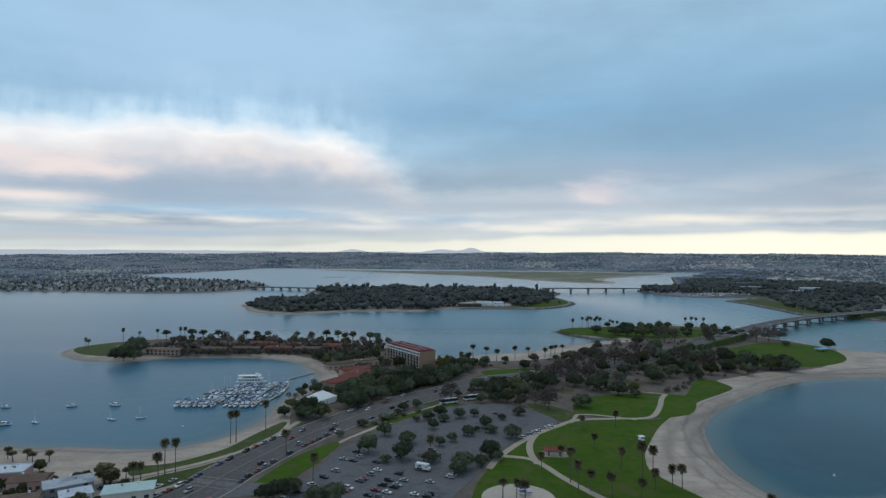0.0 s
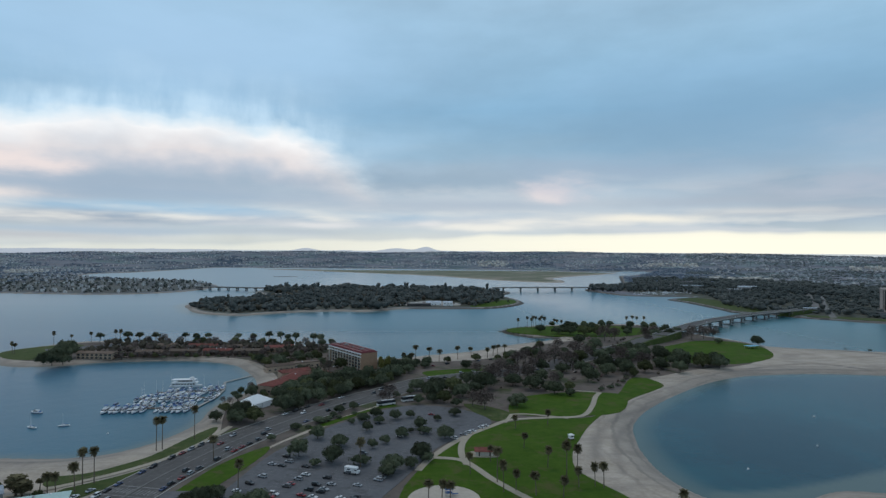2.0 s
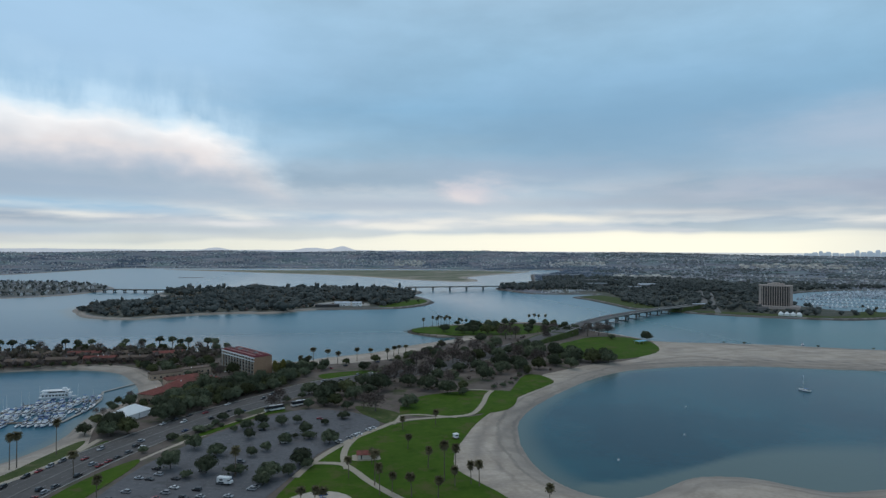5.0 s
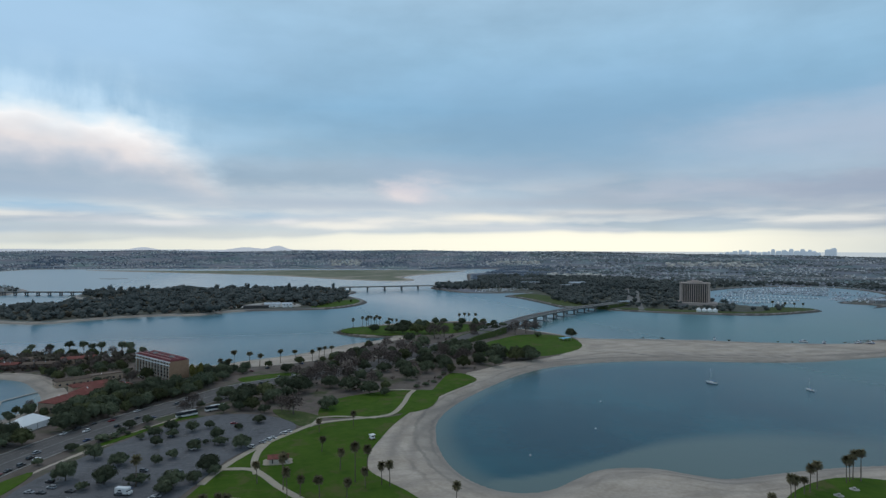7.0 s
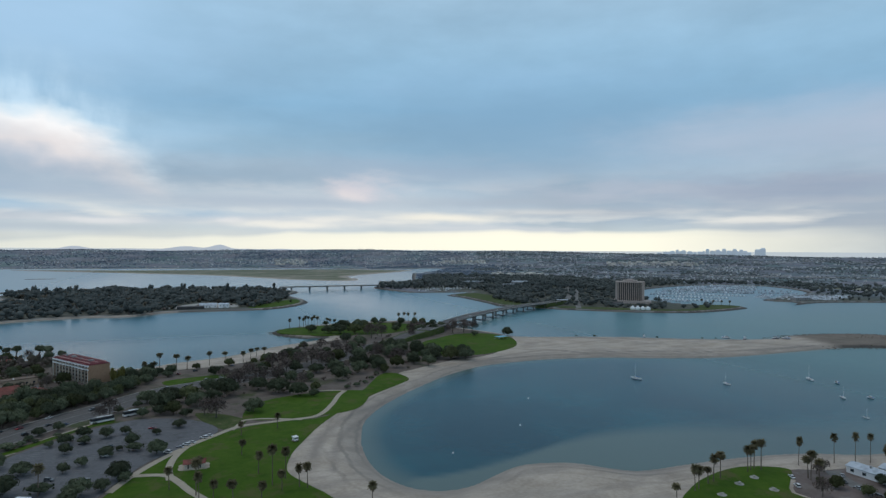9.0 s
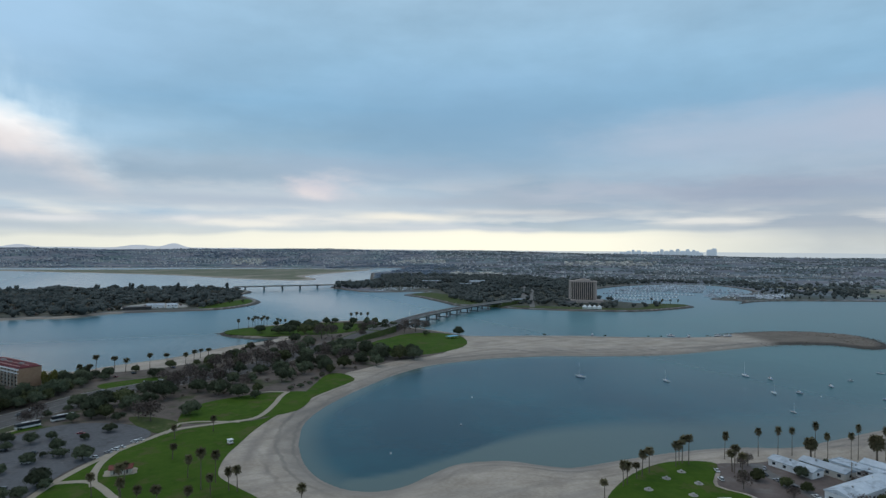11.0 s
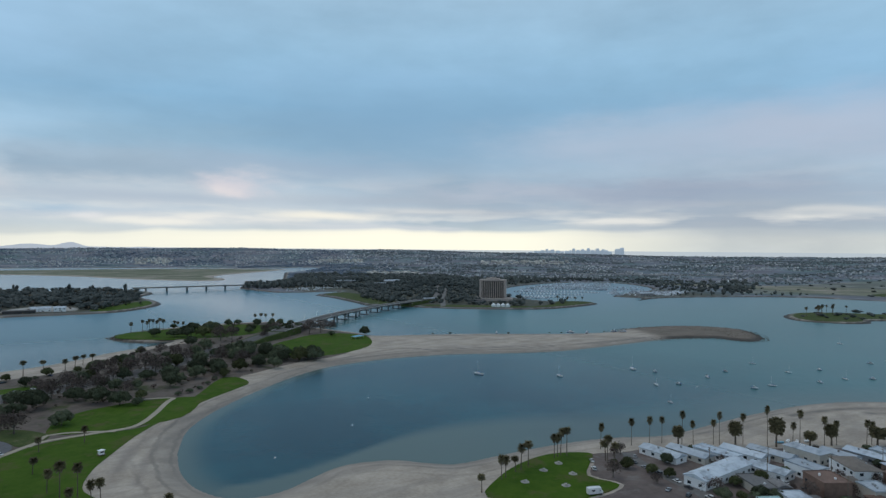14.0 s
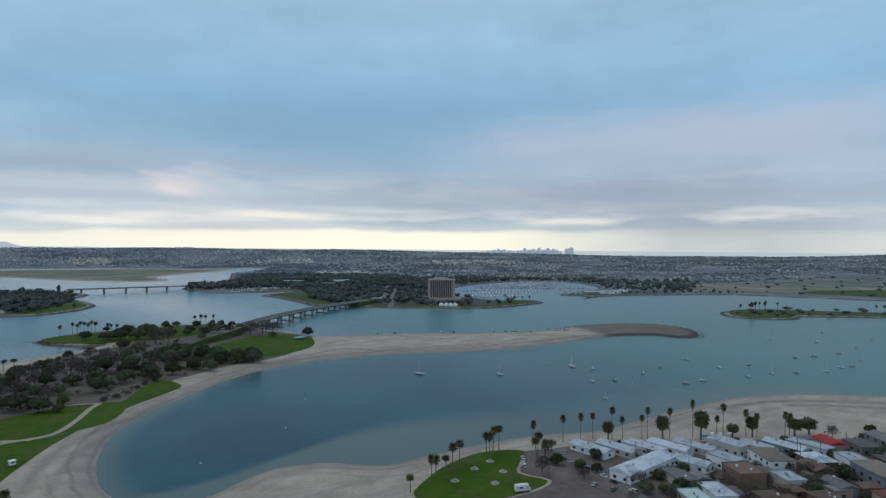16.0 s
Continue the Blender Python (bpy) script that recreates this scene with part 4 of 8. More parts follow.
for k_path, (pts, w) in enumerate((([(20, 262), (26, 277), (36, 295), (48, 312), (62, 327), (75, 339), (97, 342), (117, 345), (130, 366), (140, 390), (147, 402)], 3.2), ([(24, 279), (39, 275), (45, 265), (50, 252), (58, 236), (70, 215)], 3.2),
               ([(48, 312), (43, 298), (41, 283), (42, 268)], 3.2), ([(146, 402), (134, 407), (112, 409)], 1.8), ([(70, 333), (74, 342), (77, 350)], 2.2), ([(77, 350), (86, 350), (96, 346), (108, 340)], 2.2), ([(-140, 240), (-122, 252), (-115, 258), (-106, 266), (-94, 281), (-86, 299), (-82, 313), (-78, 333)], 3.0))):
    tagged(part("footpath", ribbon(smooth_line(pts, False, 5), w, 2.27 + 0.012 * k_path), M["path"]), "pale concrete footpath through the grass", "path", kind="structure")
tagged(part("road", ribbon(ROADLINE, 24.0, 2.22), M["road"]), "wide grey asphalt road with parked cars", "road", kind="structure")
tagged(part("median", ribbon(ROADLINE[8:54], 1.0, 2.36), M["pier"]), "narrow raised concrete median of the road", "kerb", kind="structure")
for off in (-12.2, 12.2):
    tagged(part("kerb", ribbon(offset_line(ROADLINE, off), 0.4, 2.38), M["concrete"]), "pale concrete kerb along the road", "kerb", kind="structure")
for off in (-8.2, 8.2, -4.5, 4.5):
    bm = bmesh.new()
    for s in range(10, 700, 12 if abs(off) < 6 else 6):
        x, y, h = along(ROADLINE, s)
        m = pose(x, y, 2.235, 0, 0, h)
        l = 2.0 if abs(off) < 6 else 3.0
        bm.faces.new([bm.verts.new(m @ Vector(v)) for v in ((-l, off - 0.1, 0), (l, off - 0.1, 0), (l, off + 0.1, 0), (-l, off + 0.1, 0))])
    tagged(part("lane_marking", bm, M["paint"]), "worn white painted lane line", "road marking", kind="structure")

bm = bmesh.new()
for k in range(-7, 8):
    x, y, h = along(ROADLINE, 138)
    m = pose(x, y, 2.236, 0, 0, h)
    bm.faces.new([bm.verts.new(m @ Vector(v)) for v in ((-2.2, k * 1.5 - 0.3, 0), (2.2, k * 1.5 - 0.3, 0), (2.2, k * 1.5 + 0.3, 0), (-2.2, k * 1.5 + 0.3, 0))])
for q in (-4.6, 4.6):
    bm.faces.new([bm.verts.new(m @ Vector(v)) for v in ((q - 0.25, -11, 0), (q + 0.25, -11, 0), (q + 0.25, 11, 0), (q - 0.25, 11, 0))])
tagged(part("zebra_crossing", bm, M["paint"]), "worn white painted pedestrian crossing", "road marking", kind="structure")
slab("car_park_entry", smooth_line([(-90, 236), (-80, 244), (-68, 244), (-54, 242), (-52, 234), (-66, 234), (-80, 230)], n=3), 2.215, M["asphalt"], label="grey asphalt entry from the road to the car park", category="road")
tagged(part("verge", ribbon(offset_line(ROADLINE, -16.5)[8:52], 8.0, 2.13), M["dirt"]), "bare earth and grass verge along the road", "verge", kind="structure")
# the paved town strip at the beach
slab("pavement", smooth_line([(297, 182), (311, 176), (330, 172), (352, 158), (384, 138), (420, 116), (452, 92), (490, 62), (540, 10), (570, -60), (500, -160), (300, -60), (230, 20), (190, 90), (215, 140), (240, 148), (262, 144), (280, 148), (276, 163), (289, 173)], n=3), 2.14, M["yard"], label="brown-grey yards and lanes between the houses", category="pavement")
slab("pavement", smooth_line([(-104, 200), (-114, 236), (-135, 246), (-180, 250), (-260, 262), (-330, 260), (-330, 100), (-160, 100)], n=3), 2.14, M["concrete"], label="pale paved strip between the beach cottages", category="pavement")


tagged(part("lane", ribbon(smooth_line([(313, 174), (307, 164), (303, 146), (299, 126), (291, 104), (280, 84)], False, 4), 6.5, 2.2), M["pier"]), "narrow grey lane beside the beach cottages", "lane", kind="structure")


# ---- trees ----
def leaf_cloud(bm, rng, lobes, n, size):
    """Many small leaf sprays over a few uneven lobes."""
    for _ in range(n):
        c, r = rng.choice(lobes)
        d = Vector((rng.gauss(0, 1), rng.gauss(0, 1), rng.gauss(0.25, 0.9))).normalized()
        p = Vector(c) + Vector((d.x * r[0], d.y * r[0], d.z * r[1])) * rng.uniform(0.75, 1.15)
        a = (d + Vector((rng.gauss(0, .38), rng.gauss(0, .38), rng.gauss(0, .38)))).normalized()
        u = a.orthogonal().normalized()
        v = a.cross(u)
        s = size * rng.uniform(0.6, 1.4)
        k = rng.uniform(0, 6.28)
        u, v = u * math.cos(k) + v * math.sin(k), v * math.cos(k) - u * math.sin(k)
        q = [p + u * s, p + v * s * 0.75 + a * s * 0.25, p - u * s, p - v * s * 0.75 + a * s * 0.25]
        bm.faces.new([bm.verts.new(w) for w in q])


def lump(bm, rng, c, rx, rz):
    """An uneven inner mass of leaves."""
    n = bmesh.ops.create_icosphere(bm, subdivisions=1, radius=1.0)["verts"]
    for v in n:
        k = rng.uniform(0.82, 1.1)
        v.co = Vector(c) + Vector((v.co.x * rx * k, v.co.y * rx * k, v.co.z * rz * k))


def crown_lobes(rng, h, w, k=11):
    """A rounded dome of lobes: one broad mass and smaller ones round and over it."""
    out = [((rng.uniform(-0.1, 0.1) * w, rng.uniform(-0.1, 0.1) * w, h * 0.52), (w * 0.72, h * 0.42))]
    for i in range(k - 1):
        a = 6.283 * i * 0.618 + rng.uniform(-0.4, 0.4)
        d = w * (0.25 + 0.5 * (i + 0.5) / (k - 1))
        out.append(((d * math.cos(a), d * math.sin(a), h * (0.80 - 0.62 * (d / w) ** 1.6 + rng.uniform(-0.06, 0.08))), (w * rng.uniform(0.28, 0.42), h * rng.uniform(0.19, 0.27))))
    return out


def make_tree(seed, h, w, n=950, mat="leaf", name="tree", label="dark green broadleaf tree with a dense uneven crown", size=0.42):
    rng = random.Random(seed)
    ob = thing(name, pose(0, 0, -60), label, "tree")
    bm = bmesh.new()
    tube(bm, [(0, 0, -0.3), (0.1, 0.05, h * 0.2), (0.2 * rng.uniform(-1, 1), 0.2, h * 0.45)], [0.05 * h ** 0.8, 0.035 * h ** 0.8, 0.025 * h ** 0.8])
    lobes = crown_lobes(rng, h, w)
    for c, r in lobes[:5]:
        tube(bm, [(0, 0, h * 0.25), (c[0] * 0.5, c[1] * 0.5, h * 0.45), (c[0], c[1], c[2])], [0.12, 0.08, 0.04], 5, False)
    part("trunk", bm, M["bark"], ob)
    bm = bmesh.new()
    for c, r in lobes if mat != "twig" else ():
        lump(bm, rng, c, r[0] * 0.88, r[1] * 0.88)
    leaf_cloud(bm, rng, lobes, n, size)
    part("crown", bm, M[mat], ob)
    return ob


def frond_set(bm, rng, z, n, length, up, droop, fan=True):
    for i in range(n):
        a = 6.283 * i / n + rng.uniform(-0.2, 0.2)
        e = up + rng.uniform(-0.35, 0.35)
        d = Vector((math.cos(a), math.sin(a), 0))
        side = Vector((-d.y, d.x, 0))
        prev = None
        l = length * rng.uniform(0.8, 1.15)
        for k in range(5):
            u = k / 4
            p = Vector((0, 0, z)) + d * (l * u * math.cos(e * (1 - u * 0.4))) + Vector((0, 0, l * (u * math.sin(e) - droop * u * u)))
            wd = length * ((0.05 + 0.34 * u * (1.25 - u)) if fan else (0.06 + 0.13 * math.sin((0.15 + 0.7 * u) * math.pi)))
            cur = [bm.verts.new(p - side * wd - Vector((0, 0, wd * 0.5))), bm.verts.new(p), bm.verts.new(p + side * wd - Vector((0, 0, wd * 0.5)))]
            if prev:
                bm.faces.new((prev[0], prev[1], cur[1], cur[0]))
                bm.faces.new((prev[1], prev[2], cur[2], cur[1]))
            prev = cur


def make_palm(seed, h, crown=2.2, lean=0.5, thick=0.2, skirt=True, n=20, fan=True, label="tall slender fan palm with a small dark crown"):
    rng = random.Random(seed)
    ob = thing("palm_tree", pose(0, 0, -60), label, "palm tree")
    lx, ly = rng.uniform(-lean, lean), rng.uniform(-lean, lean)
    pts = [(lx * (u ** 2), ly * (u ** 2), -0.3 + (h + 0.3) * u) for u in (0, 0.08, 0.3, 0.55, 0.8, 1)]
    part("trunk", tube(bmesh.new(), pts, [thick * 1.5, thick * 1.1, thick, thick * 0.85, thick * 0.75, thick * 0.7], 7), M["palmbark"], ob)
    bm = bmesh.new()
    frond_set(bm, rng, h, n, crown, 0.85, 0.35, fan)
    frond_set(bm, rng, h, n, crown, 0.35, 0.35, fan)
    frond_set(bm, rng, h, n, crown * 0.95, -0.15, 0.4, fan)
    frond_set(bm, rng, h + 0.1, n // 2, crown * 0.9, 1.3, 0.15, fan)
    if not fan:
        frond_set(bm, rng, h, n, crown * 0.85, -0.55, 0.25, fan)
    bmesh.ops.translate(bm, vec=(lx, ly, 0), verts=bm.verts)
    if not fan:
        lump(bm, rng, (lx, ly, h + crown * 0.10), crown * 0.84, crown * 0.74)
    part("crown", bm, M["palmleaf"], ob)
    if skirt:
        bm = bmesh.new()
        frond_set(bm, rng, h - 0.2, n // 2, crown * 0.75, -0.75, 0.5)
        frond_set(bm, rng, h - 0.7, n // 2, crown * 0.6, -1.1, 0.35)
        bmesh.ops.translate(bm, vec=(lx, ly, 0), verts=bm.verts)
        part("skirt", bm, M["deadleaf"], ob, "brown hanging dead fronds")
    return ob


PUT = set()


def put(src, m):
    """Sets the first of a kind in its place, and copies of it after that."""
    if src.name not in PUT:
        PUT.add(src.name)
        src.matrix_basis = m
        return src
    base = src.scale.copy()
    src.scale = (1, 1, 1)
    o = copy_thing(src, m)
    src.scale = base
    return o


def plant(kinds, places, rng, group, z=2.05, lo=0.8, hi=1.2):
    """Copies of a kind of plant at places in the plan."""
    out = []
    for x, y in places:
        s = rng.uniform(lo, hi)
        src = rng.choice(kinds)
        o = put(src, pose(x, y, z, 0, 0, rng.uniform(0, 360)))
        o.scale = (s, s, s * rng.uniform(0.9, 1.1))
        o["group"] = group
        out.append(o)
    return out


def wood(name, places, rng, hs, label, mat, z=2.0, n=60, size=0.9, wr=(0.35, 0.55), masses=4):
    """Far trees that cannot be counted, as one mass of trunks and sprays."""
    V, F = [], []
    for x, y in places:
        h = rng.uniform(*hs)
        w = h * rng.uniform(*wr)
        zz = z(x, y) if callable(z) else z
        lobes = crown_lobes(rng, h, w, masses + 1)
        b = len(V)
        t = 0.03 * h
        V += [(x - t, y, zz - 1), (x + t, y, zz - 1), (x, y + t, zz - 1), (x, y, zz + h * 0.6)]
        F += [(b, b + 1, b + 3), (b + 1, b + 2, b + 3), (b + 2, b, b + 3)]
        for c, r in lobes[:masses]:
            b = len(V)
            for ox, oy, oz in ((1, 0, 0), (0, 1, 0), (-1, 0, 0), (0, -1, 0), (0, 0, 1), (0, 0, -1)):
                k = rng.uniform(0.65, 1.05)
                V.append((x + c[0] + ox * r[0] * k, y + c[1] + oy * r[0] * k, zz + c[2] + oz * r[1] * k))
            F += [(b, b + 1, b + 4), (b + 1, b + 2, b + 4), (b + 2, b + 3, b + 4), (b + 3, b, b + 4), (b + 1, b, b + 5), (b + 2, b + 1, b + 5), (b + 3, b + 2, b + 5), (b, b + 3, b + 5)]
        for _ in range(n):
            c, r = rng.choice(lobes)
            d = (rng.gauss(0, 1), rng.gauss(0, 1), rng.gauss(0.3, 0.9))
            l = math.sqrt(d[0] ** 2 + d[1] ** 2 + d[2] ** 2) + 1e-6
            k = rng.uniform(0.5, 1.1) / l
            p = (x + c[0] + d[0] * k * r[0], y + c[1] + d[1] * k * r[0], zz + c[2] + d[2] * k * r[1])
            s = size * rng.uniform(0.5, 1.3)
            b = len(V)
            for _k in range(4):
                V.append((p[0] + rng.uniform(-s, s), p[1] + rng.uniform(-s, s), p[2] + rng.uniform(-s, s) * 0.8))
            F += [(b, b + 1, b + 2), (b, b + 2, b + 3)]
    return tagged(raw(name, V, F, mat), label, "trees", kind="stuff")


ICO = bmesh.new()
bmesh.ops.create_icosphere(ICO, subdivisions=1, radius=1.0)
ICO_V, ICO_F = np.array([v.co[:] for v in ICO.verts]), np.array([[v.index for v in f.verts] for f in ICO.faces])
ICO.free()


def canopy(name, places, rng, hs, label, mat, z=1.9, wr=(0.5, 0.8), lobes=4, sprays=12, size=0.7, drift=60.0):
    """Woods that cannot be counted: rounded uneven crowns that close over one another, ragged with leaf sprays."""
    rs = np.random.RandomState(rng.randrange(10 ** 6))
    P = np.array(places, float)
    N = len(P)
    zz = z(P[:, 0], P[:, 1]) if callable(z) else np.full(N, z)
    swell = np.array([noise.noise((x / drift, y / drift, 3.3)) for x, y in P])
    h = rs.uniform(*hs, N) * (1 + 0.55 * swell)
    w = h * rs.uniform(*wr, N)
    V, F, base = [], [], 0
    for k in range(lobes):
        a, d = rs.uniform(0, 6.283, N), w * (rs.uniform(0.25, 0.65, N) if k else 0.0)
        rx, rz = w * (rs.uniform(0.26, 0.48, N) if k else 0.62), h * (rs.uniform(0.18, 0.34, N) if k else 0.40)
        c = np.stack([P[:, 0] + d * np.cos(a), P[:, 1] + d * np.sin(a), zz + (h * rs.uniform(0.45, 0.80, N) if k else 0.42 * h)], 1)
        r3 = np.stack([rx, rx, rz], 1)
        v = c[:, None, :] + ICO_V[None] * r3[:, None, :] * rs.uniform(0.68, 1.2, (N, len(ICO_V), 1))
        V.append(v.reshape(-1, 3))
        F.append((ICO_F[None] + (np.arange(N) * len(ICO_V))[:, None, None] + base).reshape(-1, 3))
        base += N * len(ICO_V)
    if sprays:
        i = np.repeat(np.arange(N), sprays)
        n = len(i)
        d = rs.normal(0, 1, (n, 3)) + np.array([0, 0, 0.5])
        d /= np.linalg.norm(d, axis=1)[:, None]
        c = np.stack([P[i, 0], P[i, 1], zz[i] + 0.58 * h[i]], 1) + d * np.stack([w[i], w[i], 0.42 * h[i]], 1) * rs.uniform(0.75, 1.05, (n, 1))
        q = c[:, None, :] + rs.uniform(-size, size, (n, 3, 3)) * np.array([1, 1, 0.7])
        V.append(q.reshape(-1, 3))
        F.append(np.arange(n * 3).reshape(-1, 3) + base)
    return tagged(raw(name, np.concatenate(V).tolist(), np.concatenate(F).tolist(), mat, True), label, "trees", kind="stuff")


rng = random.Random(5)
TREES = [make_tree(i, h, w) for i, (h, w) in enumerate(((8, 5.4), (7.5, 5.6), (9, 6.0), (6.5, 4.8), (10, 6.4)))]
OLIVE = [make_tree(20 + i, h, w, 700, "leaf2", label="olive-green park tree with an open crown") for i, (h, w) in enumerate(((7, 4.6), (8, 5.0), (6.5, 4.2)))]
BARE = [make_tree(40 + i, h, w, 620, "twig", "bare_tree", "reddish-brown leafless tree with fine twigs", 0.3) for i, (h, w) in enumerate(((9, 4.5), (8, 4.2)))]
BUSH = [make_tree(60 + i, h, w, 130, "leaf", "bush", "low dark green bush", 0.4) for i, (h, w) in enumerate(((4.0, 4.2), (3.0, 3.0)))]
PALMS = [make_palm(80 + i, h, c) for i, (h, c) in enumerate(((16, 2.15), (14, 2.05), (18, 2.1), (12, 2.15), (10, 2.0), (7.5, 1.9)))]
FATPALM = [make_palm(95 + i, h, c, 0.2, 0.42, True, 56, False, "stout date palm with a broad round dark crown") for i, (h, c) in enumerate(((9, 3.7), (8, 3.3)))]

# ---- woods and trees, space by space ----
def grove(poly, spacing, kinds, group, seed, avoid=(), z=2.05, lo=0.8, hi=1.2):
    r = random.Random(seed)
    return plant(kinds, scatter(poly, spacing, r, avoid), r, group, z, lo, hi)


def at_places(kinds, places, group, seed, z=2.05, lo=0.9, hi=1.1):
    return plant(kinds, places, random.Random(seed), group, z, lo, hi)


def palms_at(spots, group, seed, fat=False, wide=1.0):
    """Palms of given heights at given places."""
    r = random.Random(seed)
    for x, y, h in spots:
        kinds = sorted(FATPALM if fat else PALMS, key=lambda p: abs(p["tall"] - (h - 1.8)))
        src = r.choice(kinds[:2])
        tall = src["tall"]
        o = put(src, pose(x, y, 2.05, 0, 0, r.uniform(0, 360)))
        k = min(max((h - 1.8) / tall, 0.4), 1.4)
        o.scale = (wide * r.uniform(0.92, 1.12),) * 2 + (k,)
        o["group"] = group


road_band = offset_line(ROADLINE, 13) + offset_line(ROADLINE, -13)[::-1]
road_core = offset_line(ROADLINE, 8)[30:] + offset_line(ROADLINE, -8)[30:][::-1]
tent_yard = [(-88, 362), (-72, 341), (-54, 350), (-58, 394), (-86, 394)]
L2 = [(73, 350), (82, 378), (97, 395), (130, 404), (160, 398), (158, 380), (142, 352), (115, 345), (91, 346)]
L3 = [(260, 590), (240, 516), (296, 500), (345, 530), (375, 568), (370, 605), (341, 622), (306, 608)]


def broad(kinds, spots, group, seed, z=2.05):
    """Trees of given crown widths at given places."""
    r = random.Random(seed)
    for x, y, width in spots:
        width *= 1.12
        o = plant([r.choice(kinds)], [(x, y)], r, group, z, 1.0, 1.0)[0]
        k = width / (2.0 * o["reach"])
        o.scale = (k, k * r.uniform(0.92, 1.08), k * r.uniform(0.85, 1.05) * (1.0 if width < 18 else 0.82))


for o, reach in zip(TREES + OLIVE + BARE + BUSH, (5.4, 5.6, 6.0, 4.8, 6.4, 4.6, 5.0, 4.2, 4.5, 4.2, 4.2, 3.0)):
    o["reach"] = reach * 1.02
broad(TREES, [(70, 416, 16), (34, 392, 15), (53, 393, 13), (84, 368, 12), (115, 399, 12.2), (104, 412, 14), (124, 394, 7.2), (178, 482, 15), (190, 478, 14), (216, 523, 15), (230, 530, 14), (243, 524, 13), (189, 464, 12.6), (171, 458, 14), (150, 437, 13.4), (251, 502, 16), (112, 533, 11), (128, 555, 10.5)], "park trees", 11)
broad(TREES + OLIVE, [(195, 690, 17), (207, 684, 15), (222, 678, 17), (236, 672, 16), (177, 704, 13), (388, 619, 10), (129, 442, 8.4), (65, 487, 9.1), (206, 469, 11.9), (224, 479, 11.3), (166, 512, 15), (199, 621, 13), (233, 466, 13), (262, 487, 14), (274, 482, 15), (158, 448, 9), (48, 408, 13), (62, 402, 11), (40, 378, 10)], "park trees", 111)
broad(BARE, [(63, 362, 13), (57, 371, 10), (132, 500, 14), (143, 507, 15), (148, 488, 13), (156, 498, 12), (95, 440, 13), (107, 446, 13), (89, 462, 13), (78, 446, 12), (118, 476, 12), (122, 428, 9), (178, 530, 12)], "bare park trees", 112)
broad(TREES + BARE, [(140, 470, 12), (155, 466, 13), (200, 505, 14), (188, 520, 13), (150, 530, 12), (135, 530, 12), (172, 548, 13), (190, 560, 12), (205, 545, 12), (222, 560, 13), (165, 580, 11), (240, 560, 12), (250, 545, 13), (92, 425, 12), (80, 436, 13), (110, 458, 11), (98, 478, 12), (110, 500, 12), (120, 515, 12), (60, 430, 12), (72, 470, 10), (215, 495, 14), (205, 590, 13)], "park trees", 114)
grove([(75, 425), (95, 425), (150, 470), (200, 490), (238, 520), (258, 580), (240, 600), (200, 610), (150, 590), (105, 540), (92, 505), (80, 450)], 21, TREES + OLIVE + BARE + BARE, "park trees", 113, (road_core, L2, L3, [(108, 470), (169, 474), (146, 406), (130, 397), (119, 458)]), lo=0.6, hi=1.1)
grove([(-76, 338), (-62, 340), (-22, 392), (12, 430), (14, 468), (0, 466), (-38, 438), (-56, 428), (-60, 400), (-84, 372)], 6.3, OLIVE + TREES + TREES, "trees by the hotel", 12, (road_band, tent_yard), lo=0.85, hi=1.25)
grove([(-4, 462), (20, 470), (40, 500), (20, 512), (-2, 495)], 7.0, TREES, "trees by the hotel", 13, (road_band,), lo=0.7, hi=1.0)
grove([(-92, 340), (-80, 340), (-66, 372), (-76, 420), (-90, 426), (-97, 390)], 6.4, OLIVE + OLIVE + BARE + TREES, "trees at the marina", 14, (tent_yard,), lo=0.45, hi=0.78)
broad(TREES, [(213, 728, 12), (224, 732, 13), (236, 722, 14), (292, 655, 17), (311, 657, 13), (329, 677, 12), (222, 538, 17), (246, 530, 17), (234, 546, 14), (260, 690, 9)], "trees on the bridge approach", 20)
broad(BARE, [(230, 634, 19), (243, 640, 14), (280, 650, 12), (330, 643, 16), (345, 646, 16), (360, 654, 14), (300, 672, 13), (270, 616, 11)], "bare trees on the bridge approach", 21)
broad(TREES, [(-268, 514, 15), (-277, 518, 12), (-262, 519, 12)], "trees on the hotel point", 121)
PINES = [make_tree(75 + i, 11.5, 4.6, 620, "leaf", "pine", "tall umbrella pine with a flat open crown", 0.4) for i in range(2)]
for o in PINES:
    for c in o.children:
        if c.name.startswith("crown"):
            c.data.transform(Matrix.Translation((0, 0, 5.6)) @ Matrix.Diagonal((1, 1, 0.55, 1)))
        else:
            c.data.transform(Matrix.Diagonal((1, 1, 1.3, 1)))
at_places(PINES, [(-246, 628), (-256, 624), (-228, 622), (-203, 632), (-189, 622), (-180, 630), (-150, 630), (-133, 622), (-119, 626), (-106, 620), (-98, 616), (-90, 612), (-72, 606), (-64, 598), (-283, 626), (-60, 578), (-52, 586)], "umbrella pines on the hotel point", 77, lo=0.85, hi=1.12)
poplar = make_tree(71, 12.5, 2.6, 420, "gold_leaf", "tree", "tall narrow yellow-green tree beside the hotel", 0.5)
plant([poplar], [(-2, 478), (3, 480)], random.Random(72), "trees by the hotel", 2.05, 1.0, 1.0)
grove([(235, 690), (290, 660), (345, 690), (340, 760), (290, 775), (200, 762), (235, 740)], 17, TREES + OLIVE + BARE, "trees on the rocky point", 15, lo=0.8, hi=1.15)
